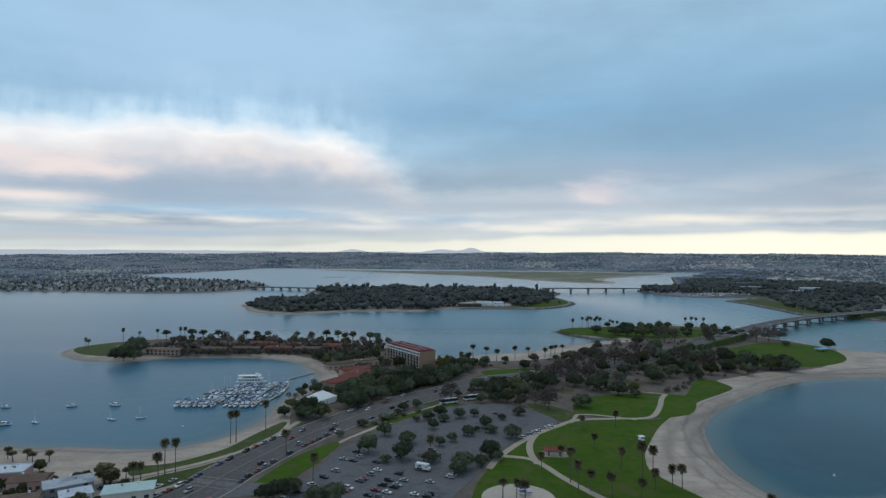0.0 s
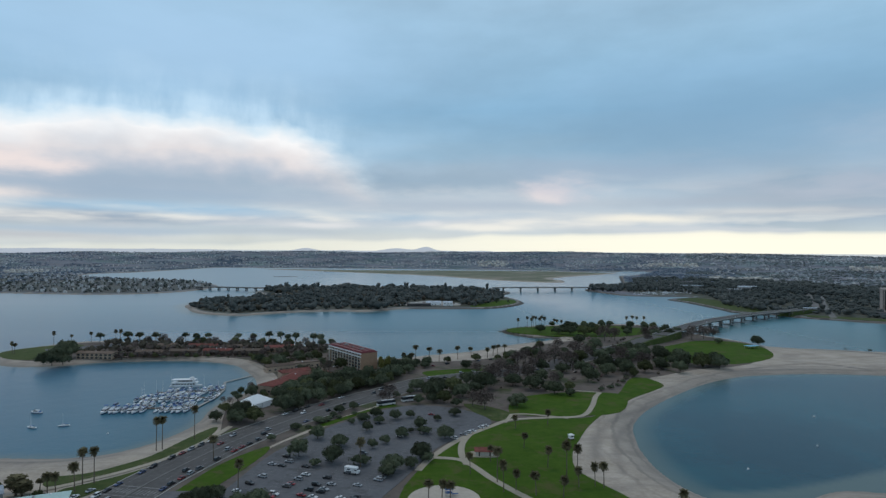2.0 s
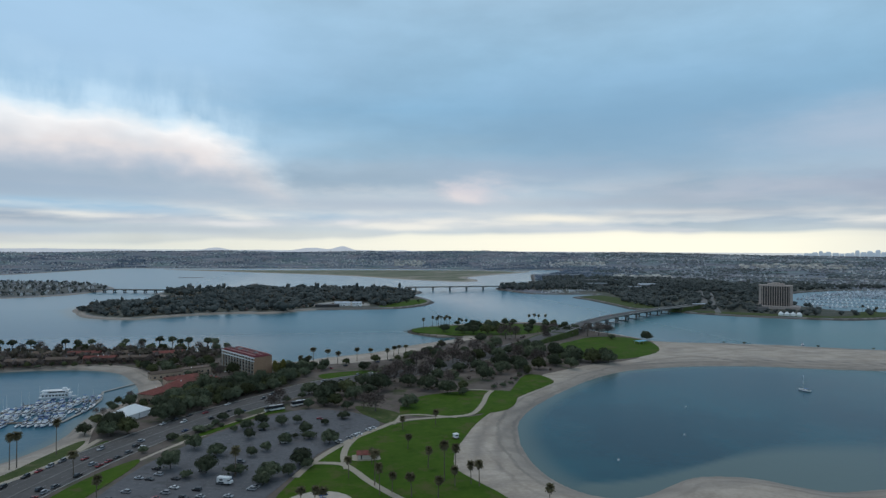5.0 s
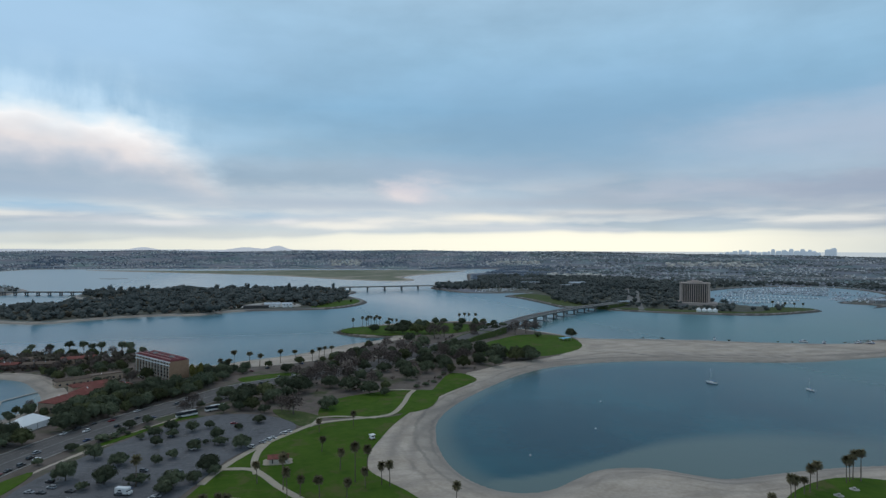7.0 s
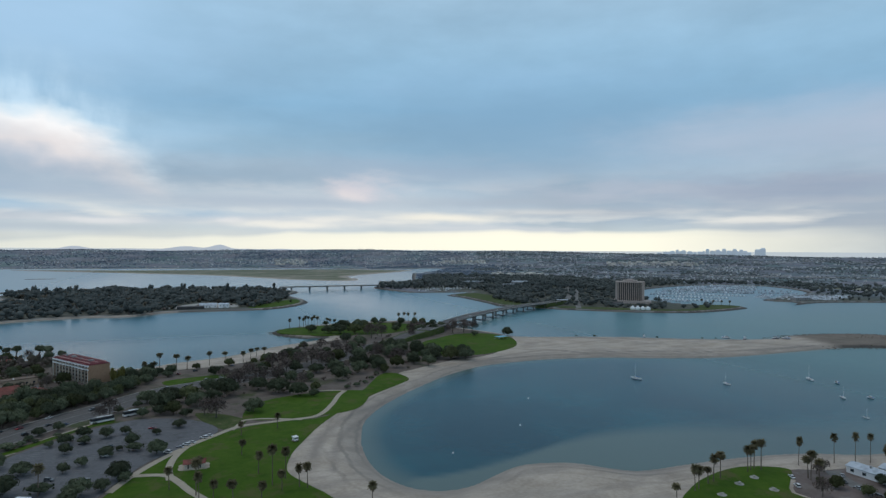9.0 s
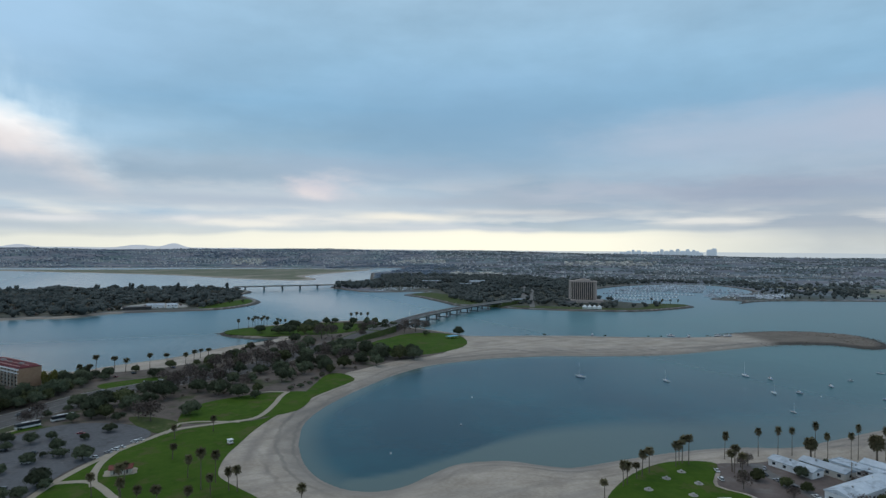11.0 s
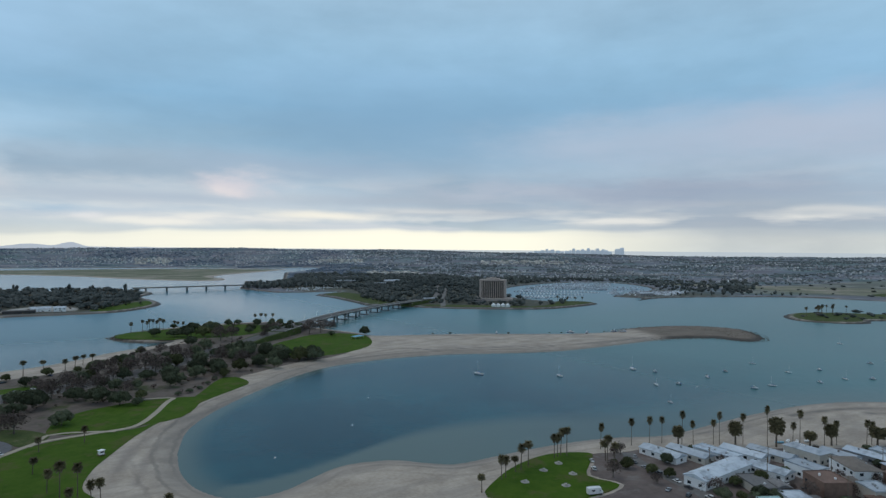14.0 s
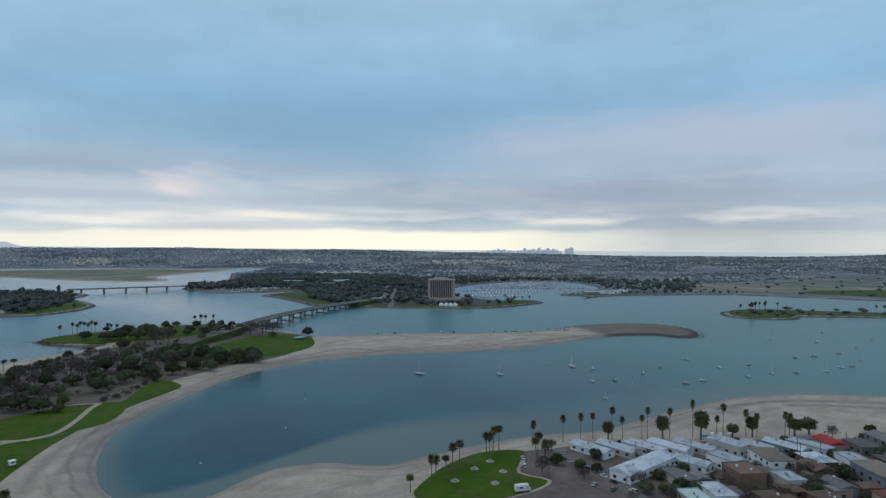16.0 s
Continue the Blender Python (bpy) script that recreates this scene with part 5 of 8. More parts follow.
at_places(BUSH + TREES[3:4], [(258, 505), (286, 503), (250, 512), (345, 615), (232, 500), (226, 488)], "bushes on the point", 16, lo=0.9, hi=1.4)
at_places(TREES, [(243, 496), (248, 492), (264, 493), (271, 492), (278, 495), (380, 602)], "large trees on the point", 26, lo=1.15, hi=1.45)
at_places(BUSH, [(452, 572), (470, 563), (530, 530), (574, 508), (588, 503)], "bushes on the spit", 126, lo=0.35, hi=0.6)
# trees standing in the car park
broad(TREES, [(-34, 283, 10.1), (-29, 309, 8.1), (-18, 274, 9.5), (-17, 297, 8.9), (-8, 338, 7.4), (-5, 321, 6.0), (-1, 347, 7.7), (1, 335, 5.7), (5, 300, 5.6), (13, 310, 6.9), (23, 324, 7.6), (33, 339, 4.5), (44, 349, 6.8), (47, 369, 7.2), (24, 377, 6.6), (33, 380, 8.0), (-14, 335, 4.2), (-23, 358, 6.2), (18, 318, 3.3), (18, 346, 5.4), (10, 342, 7.1), (-1, 293, 5.5)], "trees in the car park", 17, 2.15)
broad(TREES, [(35, 306, 9.7), (22, 278, 10.2), (9, 262, 10.3), (17, 266, 6.4), (7, 256, 7.9), (37, 408, 15.1), (24, 412, 12.2), (-44, 327, 4.2), (25, 273, 5.7), (-61, 229, 9), (-57, 235, 8), (-46, 224, 9), (-40, 226, 9), (-66, 229, 8)], "large trees round the car park", 18, 2.15)
broad(BUSH, [(-32, 337, 7.7), (-27, 342, 5.6), (-5, 271, 9.1), (-25, 270, 6.2), (25, 315, 7.7), (-26, 349, 4.0), (-36, 328, 4), (-30, 338, 4), (-22, 346, 4), (0, 372, 4), (-14, 354, 4)], "hedges at the car park", 19, 2.15)
broad(BARE, [(6, 390, 10.7), (2, 381, 7.8)], "bare trees by the coaches", 118, 2.15)
at_places(TREES[3:4] + TREES[:1], [along(offset_line(ROADLINE, -16), s)[:2] for s in (212, 232, 250, 262, 280, 318, 332)], "trees between road and car park", 28, 2.1, 0.45, 0.75)
at_places(BUSH + OLIVE[2:3], [(158, 412), (166, 420), (174, 432), (182, 446), (190, 452), (150, 408), (128, 408), (112, 412)], "bushes at the edge of the lawn", 29, 2.1, 0.8, 1.2)
# palms
for p, t in zip(PALMS + FATPALM, (16, 14, 18, 12, 10, 7.5, 9, 8)):
    p["tall"] = t
palms_at([(-115, 254, 15), (-111, 255, 15), (-114, 246, 12), (-123, 244, 9), (-120, 244, 9), (-102, 295, 16), (-100, 297, 16), (-90, 312, 17), (-71, 279, 12), (-52, 247, 12), (-5, 268, 13), (-334, 573, 11), (-331, 571, 10), (-328, 628, 13), (-316, 637, 9), (-298, 640, 11), (-274, 640, 13), (-270, 640, 13)], "palms along the cove", 31)
palms_at([(74, 322, 8), (72, 290, 8), (93, 328, 9), (52, 247, 15), (53, 237, 13), (77, 263, 10), (81, 247, 17), (87, 252, 14), (91, 241, 10), (94, 239, 11), (113, 210, 11), (65, 233, 10), (75, 230, 9), (23, 230, 9), (28, 229, 9), (31, 227, 9), (42, 257, 10), (53, 272, 8), (58, 238, 9), (84, 240, 9)], "palms in the park", 32)
palms_at([(26, 518, 15), (38, 527, 12), (46, 519, 11), (63, 531, 12), (76, 540, 10), (90, 536, 10), (97, 548, 10), (103, 560, 9), (110, 562, 9), (16, 510, 10), (22, 508, 10)], "palms along the shore road", 33, False, 1.25)
palms_at([(158, 742, 13), (170, 744, 15), (174, 738, 14), (177, 742, 16), (181, 746, 15), (184, 740, 14), (188, 745, 16), (192, 747, 14), (205, 748, 12), (208, 746, 11), (214, 750, 10), (304, 765, 13), (310, 763, 14), (317, 764, 13), (325, 762, 13)], "palms on the rocky point", 34, False, 1.05)
palms_at([(306, 185, 13), (324, 181, 14), (334, 178, 14), (340, 175, 14), (348, 169, 17), (353, 166, 12), (361, 160, 13), (363, 158, 17), (374, 152, 16), (384, 145, 20), (395, 138, 12), (398, 136, 18), (408, 129, 15), (414, 126, 13), (428, 118, 13), (431, 117, 12)], "palms along the beach", 35, False, 0.72)
palms_at([(224, 173, 8), (239, 179, 11), (242, 180, 10), (250, 183, 8), (254, 184, 12), (260, 186, 12), (277, 187, 12), (280, 188, 11), (285, 187, 14), (283, 189, 13), (294, 170, 13), (295, 172, 10), (299, 170, 9)], "palms round the lawn", 36)
palms_at([(385, 141, 13), (402, 133, 7), (411, 127, 10), (430, 114, 9), (438, 110, 9), (345, 169, 9), (369, 153, 11), (-134, 243, 8), (-130, 240, 7)], "stout palms along the beach", 37, True)
palms_at([(-207, 268, 5), (-203, 271, 6), (-198, 268, 5), (-193, 272, 6), (-188, 268, 5), (-183, 270, 6), (-178, 266, 5), (-172, 268, 6), (-137, 249, 5), (-128, 248, 6)], "young palms on the cove beach", 46)
at_places(OLIVE, [(470, 92), (482, 84), (404, 104), (330, 118), (318, 122), (300, 150), (303, 143), (296, 160), (292, 164), (306, 112), (352, 96), (-160, 234), (-143, 246), (-150, 225), (-186, 244)], "garden trees", 38, lo=0.5, hi=0.8)
at_places(TREES[:3], [(308, 108), (317, 104), (300, 116), (366, 78), (379, 73), (408, 88), (352, 74), (424, 72), (396, 60), (334, 86)], "dark garden trees", 138, lo=0.55, hi=0.85)
at_places(BARE, [(351, 77), (358, 82), (372, 76), (330, 98), (300, 104), (351, 97), (342, 103), (372, 84), (282, 156), (292, 141), (304, 127), (303, 174)], "reddish garden trees", 139, lo=0.6, hi=0.85)
wood("undergrowth", scatter([(45, 400), (85, 410), (105, 412), (150, 406), (185, 444), (215, 462), (240, 500), (238, 540), (262, 600), (300, 650), (200, 650), (150, 595), (105, 540), (92, 500), (70, 480), (50, 440)], 13.0, rng, (road_core, L3, [(108, 470), (169, 474), (146, 406), (130, 397), (119, 458)])), rng, (1.2, 3.2), "low brown and olive scrub under the park trees", M["brownleaf"], z=1.95, n=34, size=0.5, wr=(0.7, 1.1), masses=3)
wood("undergrowth", scatter([(45, 400), (85, 410), (105, 412), (150, 406), (185, 444), (215, 462), (240, 500), (238, 540), (262, 600), (300, 650), (200, 650), (150, 595), (105, 540), (92, 500), (70, 480), (50, 440)], 17.0, rng, (road_core, L3)), rng, (2, 5), "bare brown shrubs under the park trees", M["twig"], z=1.95, n=50, size=0.5, wr=(0.6, 0.9), masses=2)
grove([(-112, 530), (-95, 500), (-78, 470), (-50, 470), (-34, 480), (-28, 500), (-40, 530), (-70, 556), (-105, 555)], 10.0, OLIVE + BARE + TREES, "trees behind the hotel", 27, ([(-95, 480), (-70, 474), (-50, 495), (-52, 508), (-76, 506), (-96, 494)], [(-62, 540), (-15, 470), (6, 486), (-34, 548)]), lo=0.7, hi=1.1)
wood("hotel_shrubs", scatter([(-112, 534), (-95, 505), (-80, 476), (-50, 476), (-30, 490), (-28, 510), (-50, 550), (-105, 556)], 5.5, rng), rng, (1.5, 4), "olive and brown shrubs behind the hotel", M["brownleaf"], z=1.95, n=40, size=0.5, wr=(0.6, 0.9), masses=3)
# round trees on the seaward side of the hotel point
at_places(BARE + BARE + OLIVE, [(-238, 628), (-222, 626), (-205, 624), (-188, 622), (-170, 620), (-150, 617), (-132, 613), (-112, 608), (-95, 602), (-78, 596), (-62, 590), (-50, 580), (-180, 612), (-120, 600)], "trees on the hotel point", 39, lo=1.0, hi=1.35)
wood("hotel_garden", scatter([(-262, 545), (-230, 560), (-150, 572), (-110, 560), (-60, 560), (-55, 585), (-140, 612), (-230, 624), (-275, 625), (-265, 590)], 6.4, rng), rng, (4.5, 9.5), "olive and brown gardens covering the hotel point", M["brownleaf"], z=1.9, n=60, size=0.7, wr=(0.5, 0.7))
at_places(TREES, [(-276, 541), (-271, 545), (-275, 549)], "large trees on the hotel point", 41, lo=1.55, hi=1.75)

wood("hotel_garden", scatter([(-250, 552), (-150, 570), (-60, 556), (-55, 585), (-140, 612), (-230, 622)], 9, rng), rng, (5, 9), "brown bare shrubs on the hotel point", M["twig"], z=1.9, n=70, size=0.6, wr=(0.5, 0.7))
wood("hotel_shrubs", scatter([(-236, 540), (-180, 550), (-108, 550), (-108, 556), (-180, 557), (-236, 550)], 3.8, rng), rng, (3.5, 7), "brown shrubs in front of the guest wings", M["twig"], z=1.9, n=50, size=0.5, wr=(0.5, 0.7))
at_places(OLIVE + BUSH, [(53, 516), (78, 522), (118, 560), (135, 578), (98, 528), (70, 507), (150, 592), (108, 545)], "trees along the shore road", 43, lo=0.7, hi=1.1)
at_places(OLIVE + BUSH + TREES[3:4], [(-110 - 9 * i, 546 + (2 if i % 3 else -2) - 0.0009 * (i - 9) ** 3) for i in range(16)], "shrubs along the cove", 42, lo=0.45, hi=0.8)

# ---- far woods ----
isle_in = smooth_line([(-330, 1030), (-285, 965), (-225, 930), (-100, 990), (-20, 985), (20, 1050), (110, 1065), (140, 1040), (170, 1085), (190, 1140), (228, 1240), (225, 1300), (240, 1400), (225, 1460), (100, 1520), (-100, 1540), (-255, 1530), (-288, 1465), (-293, 1415), (-262, 1362), (-212, 1322), (-212, 1258), (-262, 1218), (-306, 1172), (-338, 1110), (-338, 1066)], n=2)
isle_gaps = ([(-150, 985), (-110, 1000), (-100, 1030), (-145, 1030)], [(-30, 1005), (0, 1015), (-5, 1040), (-40, 1035)], [(20, 1050), (120, 1050), (125, 1130), (60, 1160), (20, 1120)], [(-260, 960), (-235, 950), (-225, 975), (-255, 985)])
canopy("woods", scatter(isle_in, 12.0, rng, isle_gaps), rng, (4.5, 12), "dark green woods covering the island", M["midleaf"], wr=(0.7, 1.15), lobes=9, sprays=40, size=0.7, drift=45.0)
canopy("woods", scatter(isle_in, 30.0, rng, isle_gaps), rng, (6, 11), "brown-green trees among the island woods", M["brownleaf"], wr=(0.6, 0.9), lobes=6, sprays=26, size=0.8, drift=45.0)
canopy("woods", scatter(isle_in, 55, rng, isle_gaps), rng, (12, 19), "tall dark trees standing over the island woods", M["midleaf"], wr=(0.3, 0.45), lobes=6, sprays=40, size=0.9)
canopy("woods", scatter(isle_in, 30, rng), rng, (3, 6), "brown bare shrubs at the edge of the island woods", M["twig"], wr=(0.7, 1.0), lobes=3, sprays=20, size=0.6)
basin = [(893, 900), (943, 1055), (1119, 1241), (1394, 1344), (1554, 1257), (1430, 1016), (1140, 902), (1100, 820), (980, 790), (930, 850)]
quay_road = [(650, 940), (738, 1032), (848, 1186), (994, 1418), (1144, 1648), (1156, 1644), (1006, 1416), (854, 1177), (754, 1022), (684, 940)]
tower_yard = [(740, 850), (800, 790), (880, 800), (880, 900), (840, 960), (780, 950)]
quay_in = smooth_line([(610, 955), (680, 870), (760, 800), (870, 790), (880, 900), (925, 1080), (1080, 1260), (1200, 1500), (1300, 1900), (1100, 2000), (900, 2150), (790, 1980), (700, 1720), (640, 1560), (690, 1350), (660, 1220), (640, 1150), (600, 1060)], n=2)
canopy("woods", scatter(quay_in, 14.0, rng, (basin, quay_road, tower_yard, [(645, 850), (695, 930), (806, 1100), (990, 1360), (1000, 1355), (818, 1096), (706, 927), (657, 850)], [(640, 1000), (700, 1010), (720, 1060), (660, 1060)], [(760, 1480), (880, 1440), (920, 1520), (800, 1560)], [(690, 1570), (800, 1560), (830, 1610), (700, 1630)])), rng, (4.5, 12), "dark woods and gardens behind the quay", M["midleaf"], wr=(0.7, 1.25), lobes=5, sprays=16, size=0.9, drift=70.0)
canopy("woods", scatter(smooth_line([(490, 1500), (500, 1420), (600, 1420), (700, 1480), (760, 1600), (640, 1620), (560, 1620)], n=2), 12, rng), rng, (9, 17), "dark trees on the far bridge head", M["midleaf"], wr=(0.5, 0.7), lobes=5, sprays=14, size=1.2)
canopy("woods", scatter(smooth_line([(1045, 455), (1030, 410), (1075, 392), (1200, 330), (1300, 250), (1330, 260), (1230, 385), (1150, 460)], n=2), 24, rng), rng, (3, 6), "low dark thickets on the grassy islet", M["midleaf"], wr=(1.1, 1.9), lobes=5, sprays=24, size=0.6)
canopy("woods", scatter([(1230, 822), (1380, 775), (1500, 680), (1520, 700), (1420, 790), (1250, 840)], 17, rng), rng, (5, 12), "row of dark trees along the channel bank", M["midleaf"], wr=(0.4, 0.7), lobes=4, sprays=16, size=0.9)


def hill_z(x, y):
    return 2.0 + float(hills(np.array([x]), np.array([y]))[0])


def hill_zs(x, y):
    return 1.5 + hills(x, y)


def town(places, rng, name, label, mats, big=1.0):
    """Far houses that cannot be counted: walls and pitched or flat roofs in one mass."""
    V, F, I = [], [], []
    for x, y in places:
        z = hill_z(x, y) - 0.5
        w, d, h = rng.uniform(8, 16) * big, rng.uniform(8, 14) * big, rng.choice((3.5, 4.5, 6.5, 7.0, 9.0)) * big ** 0.5
        a = rng.choice((0.2, 1.77, 0.35, 1.92))
        c, s = math.cos(a), math.sin(a)
        b = len(V)
        rh = rng.choice((0.3, 1.8, 2.2))
        for lx, ly, lz in ((-w, -d, 0), (w, -d, 0), (w, d, 0), (-w, d, 0), (-w, -d, h), (w, -d, h), (w, d, h), (-w, d, h), (-w, 0, h + rh), (w, 0, h + rh)):
            V.append((x + (lx * c - ly * s) / 2, y + (lx * s + ly * c) / 2, z + lz))
        F += [(b, b + 1, b + 5, b + 4), (b + 1, b + 2, b + 6, b + 9, b + 5), (b + 2, b + 3, b + 7, b + 6), (b + 3, b, b + 4, b + 8, b + 7), (b + 4, b + 5, b + 9, b + 8), (b + 6, b + 7, b + 8, b + 9)]
        I += [0, 0, 0, 0, 1, 1]
    ob = raw(name, V, F, mats[0])
    ob.data.materials.append(mats[1])
    ob.data.polygons.foreach_set("material_index", I)
    return tagged(ob, label, "houses", kind="stuff")


TOWNWALL = material("far_house_walls", ((0.36, 0.365, 0.375), (0.60, 0.585, 0.57)), 0.006, 0.9, 0.0, island=0.45)
TOWNROOF = material("far_house_roofs", ((0.18, 0.185, 0.205), (0.33, 0.315, 0.315)), 0.006, 0.9, 0.0, island=0.4)

TOWNPALE = material("far_pale_blocks", ((0.42, 0.39, 0.35), (0.62, 0.58, 0.52)), 0.006, 0.9, 0.0, island=0.3)


def fan(a0, a1, r0, r1, n, rng):
    """n places on the far land between two bearings and two distances."""
    rs = np.random.RandomState(rng.randrange(10 ** 6))
    a, r = np.radians(rs.uniform(a0, a1, 3 * n)), np.sqrt(rs.uniform(r0 * r0, r1 * r1, 3 * n))
    x, y = r * np.sin(a), r * np.cos(a)
    ok = signed(x, y, FAR) > 14
    return [(float(u), float(v)) for u, v in zip(x[ok][:n], y[ok][:n])]


crown_pt = smooth_line([(-1150, 1385), (-786, 1362), (-600, 1345), (-505, 1400), (-470, 1510), (-490, 1660), (-610, 1860), (-740, 1940), (-920, 2000), (-1200, 2150)], n=2)
cp = scatter(crown_pt, 24, rng)
town(cp, rng, "town_houses", "pale houses crowded on the far point", (TOWNWALL, TOWNROOF), 0.5)
canopy("town_trees", [(x + rng.uniform(-14, 14), y + rng.uniform(-14, 14)) for x, y in cp + cp], rng, (3.5, 8), "dark garden trees among the far houses", M["midleaf"], wr=(0.45, 0.8), lobes=3, sprays=6, size=1.0)


def patchy(places, cut, seed, wide=5.0, deep=190.0):
    """Keeps the places where blocks of houses or trees are dense, in belts across the view."""
    out = []
    for p in places:
        a, d = math.degrees(math.atan2(p[0], p[1])), math.hypot(p[0], p[1])
        v = noise.noise((a / wide, d / deep, seed)) + 0.5 * noise.noise((a / 1.3, d / 70.0, seed + 5))
        if v + rng.uniform(-0.12, 0.12) > cut:
            out.append(p)
    return out


def off_meadow(places):
    d = signed(np.array([p[0] for p in places]), np.array([p[1] for p in places]), MEADOW)
    return [p for p, v in zip(places, d) if v < 0]


north = patchy(fan(-42, -14, 2050, 4700, 7000, rng) + fan(-16, 30, 3330, 4700, 9000, rng), 0.10, 2.0)
town(north, rng, "town_houses", "pale far suburb spread over the mesa", (TOWNWALL, TOWNROOF), 0.5)
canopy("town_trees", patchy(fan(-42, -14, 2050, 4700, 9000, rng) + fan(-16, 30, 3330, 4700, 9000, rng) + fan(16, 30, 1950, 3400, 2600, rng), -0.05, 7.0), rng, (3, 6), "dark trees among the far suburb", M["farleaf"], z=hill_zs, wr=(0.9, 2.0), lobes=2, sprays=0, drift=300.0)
east = patchy(off_meadow(fan(28, 78, 2150, 4700, 14000, rng)), 0.14, 4.0)
town(east, rng, "town_houses", "far grey suburb behind the channel", (TOWNWALL, TOWNROOF), 0.5)
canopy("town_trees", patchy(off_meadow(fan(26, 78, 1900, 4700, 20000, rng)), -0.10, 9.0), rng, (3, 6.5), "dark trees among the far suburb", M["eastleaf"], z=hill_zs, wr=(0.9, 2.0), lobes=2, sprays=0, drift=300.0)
canopy("town_trees", fan(33, 62, 1650, 2150, 700, rng), rng, (5, 12), "dark trees behind the marina", M["midleaf"], wr=(0.6, 1.1), lobes=4, sprays=6, size=1.4, drift=120.0)
canopy("woods", scatter(MEADOW, 75, rng), rng, (3, 7), "dark clumps of trees on the far fields", M["midleaf"], z=hill_zs, wr=(0.9, 2.2), lobes=4, sprays=4, size=1.2, drift=120.0)
# pale blocks that stand out of the suburb
# The first group's cream walls paint in a sunlit patch of hill.
for a0, a1, r0, r1, n, big, lb in ((7.6, 10.6, 3600, 3950, 90, 0.9, "cream buildings as a sunlit patch on the far hill"), (-32.5, -28.5, 2750, 3050, 70, 0.9, "pale blocks of the far town"), (22, 27, 3500, 3700, 60, 1.1, "long white sheds of the far valley"), (38, 46, 3300, 3600, 90, 1.3, "pale sheds and hangars before downtown"), (28, 33, 2300, 2500, 40, 1.2, "pale hospital blocks behind the woods")):
    town(fan(a0, a1, r0, r1, n, rng), rng, "town_blocks", lb, (TOWNPALE, TOWNPALE), big)


# ---- mountains and skyline on the horizon ----
def ridge():
    bm = bmesh.new()
    prev = None
    for i in range(301):
        a = -45 + i * 0.25
        hgt = 84 + 4 * noise.noise((a * 0.4, 0, 0)) + 26 * math.exp(-((a + 8.4) / 1.3) ** 2) + 42 * math.exp(-((a - 2.7) / 0.9) ** 2) + 31 * math.exp(-((a + 0.2) / 1.8) ** 2) + 14 * math.exp(-((a - 4.6) / 1.2) ** 2) + 13 * math.exp(-((a + 5) / 1.4) ** 2) + 15 * math.exp(-((a - 7.6) / 1.8) ** 2)
        hgt += 1.6 * noise.noise((a * 2.2, 3, 0))
        hgt += 12 * sstep(np.array((-13 - a) / 4)).item() if a < -13 else 0
        hgt -= 30 * max(0, (a - 9) / 12) if a > 9 else 0
        x, y = math.sin(radians(a)), math.cos(radians(a))
        cur = [bm.verts.new((x * 4860, y * 4860, 20)), bm.verts.new((x * 4900, y * 4900, max(hgt, 24))), bm.verts.new((x * 4925, y * 4925, 20))]
        if prev:
            bm.faces.new((prev[0], cur[0], cur[1], prev[1]))
            bm.faces.new((prev[1], cur[1], cur[2], prev[2]))
        prev = cur
    # Emission paints distance haze over the ridge; nothing there gives light.
    m = material("hazed_far_mountains", ((0.16, 0.21, 0.28), (0.22, 0.27, 0.34)), 0.004, 1.0)
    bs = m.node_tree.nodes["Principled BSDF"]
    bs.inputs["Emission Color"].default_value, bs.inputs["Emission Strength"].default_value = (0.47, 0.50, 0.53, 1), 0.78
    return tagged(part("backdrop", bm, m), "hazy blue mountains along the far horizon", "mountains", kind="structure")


ridge()
SKYLINE = material("glowing_far_tower", ((0.58, 0.62, 0.66), (0.68, 0.71, 0.74)), 0.01, 0.7)
# A weak glow brightens the whole towers, which carry no lamps.
SKYLINE.node_tree.nodes["Principled BSDF"].inputs["Emission Color"].default_value = (0.42, 0.50, 0.58, 1)
SKYLINE.node_tree.nodes["Principled BSDF"].inputs["Emission Strength"].default_value = 0.25
for a, w, top in ((42.1, 26, 92), (42.7, 34, 96), (43.1, 22, 102), (43.6, 30, 99), (44.1, 36, 94), (44.9, 30, 93), (45.5, 24, 106), (45.9, 34, 98), (46.3, 30, 103), (46.8, 26, 108), (47.2, 36, 99), (47.6, 28, 107), (48.1, 24, 104), (48.4, 26, 98), (49.35, 40, 106), (49.7, 34, 112), (41.6, 30, 86), (42.4, 20, 90), (43.35, 18, 94), (44.5, 22, 90), (45.2, 18, 96), (46.55, 16, 96), (47.4, 16, 94), (47.85, 18, 96), (48.7, 24, 90)):
    a, top = a + 0.6, 88 + (top - 86) * 1.35
    x, y = 4680 * math.sin(radians(a)), 4680 * math.cos(radians(a))
    tw = thing("tower_block", pose(x, y, 40, 0, 0, -a), "pale blue-grey high-rise of the far downtown", "skyscraper", "downtown towers")
    bm = bmesh.new()
    h = top - 40
    box(bm, -w / 2, w / 2, -15, 15, 0, h * 0.93, 1.0)
    box(bm, -w / 2.6, w / 2.6, -11, 11, h * 0.93, h, 0.8)
    part("body", bm, SKYLINE, tw)
    for k in range(-1, 2):
        part("window_band", boxes((k * w / 3.2 - w / 11, k * w / 3.2 + w / 11, -15.5, -15.02, 6, h * 0.9)), SKYLINE, tw)

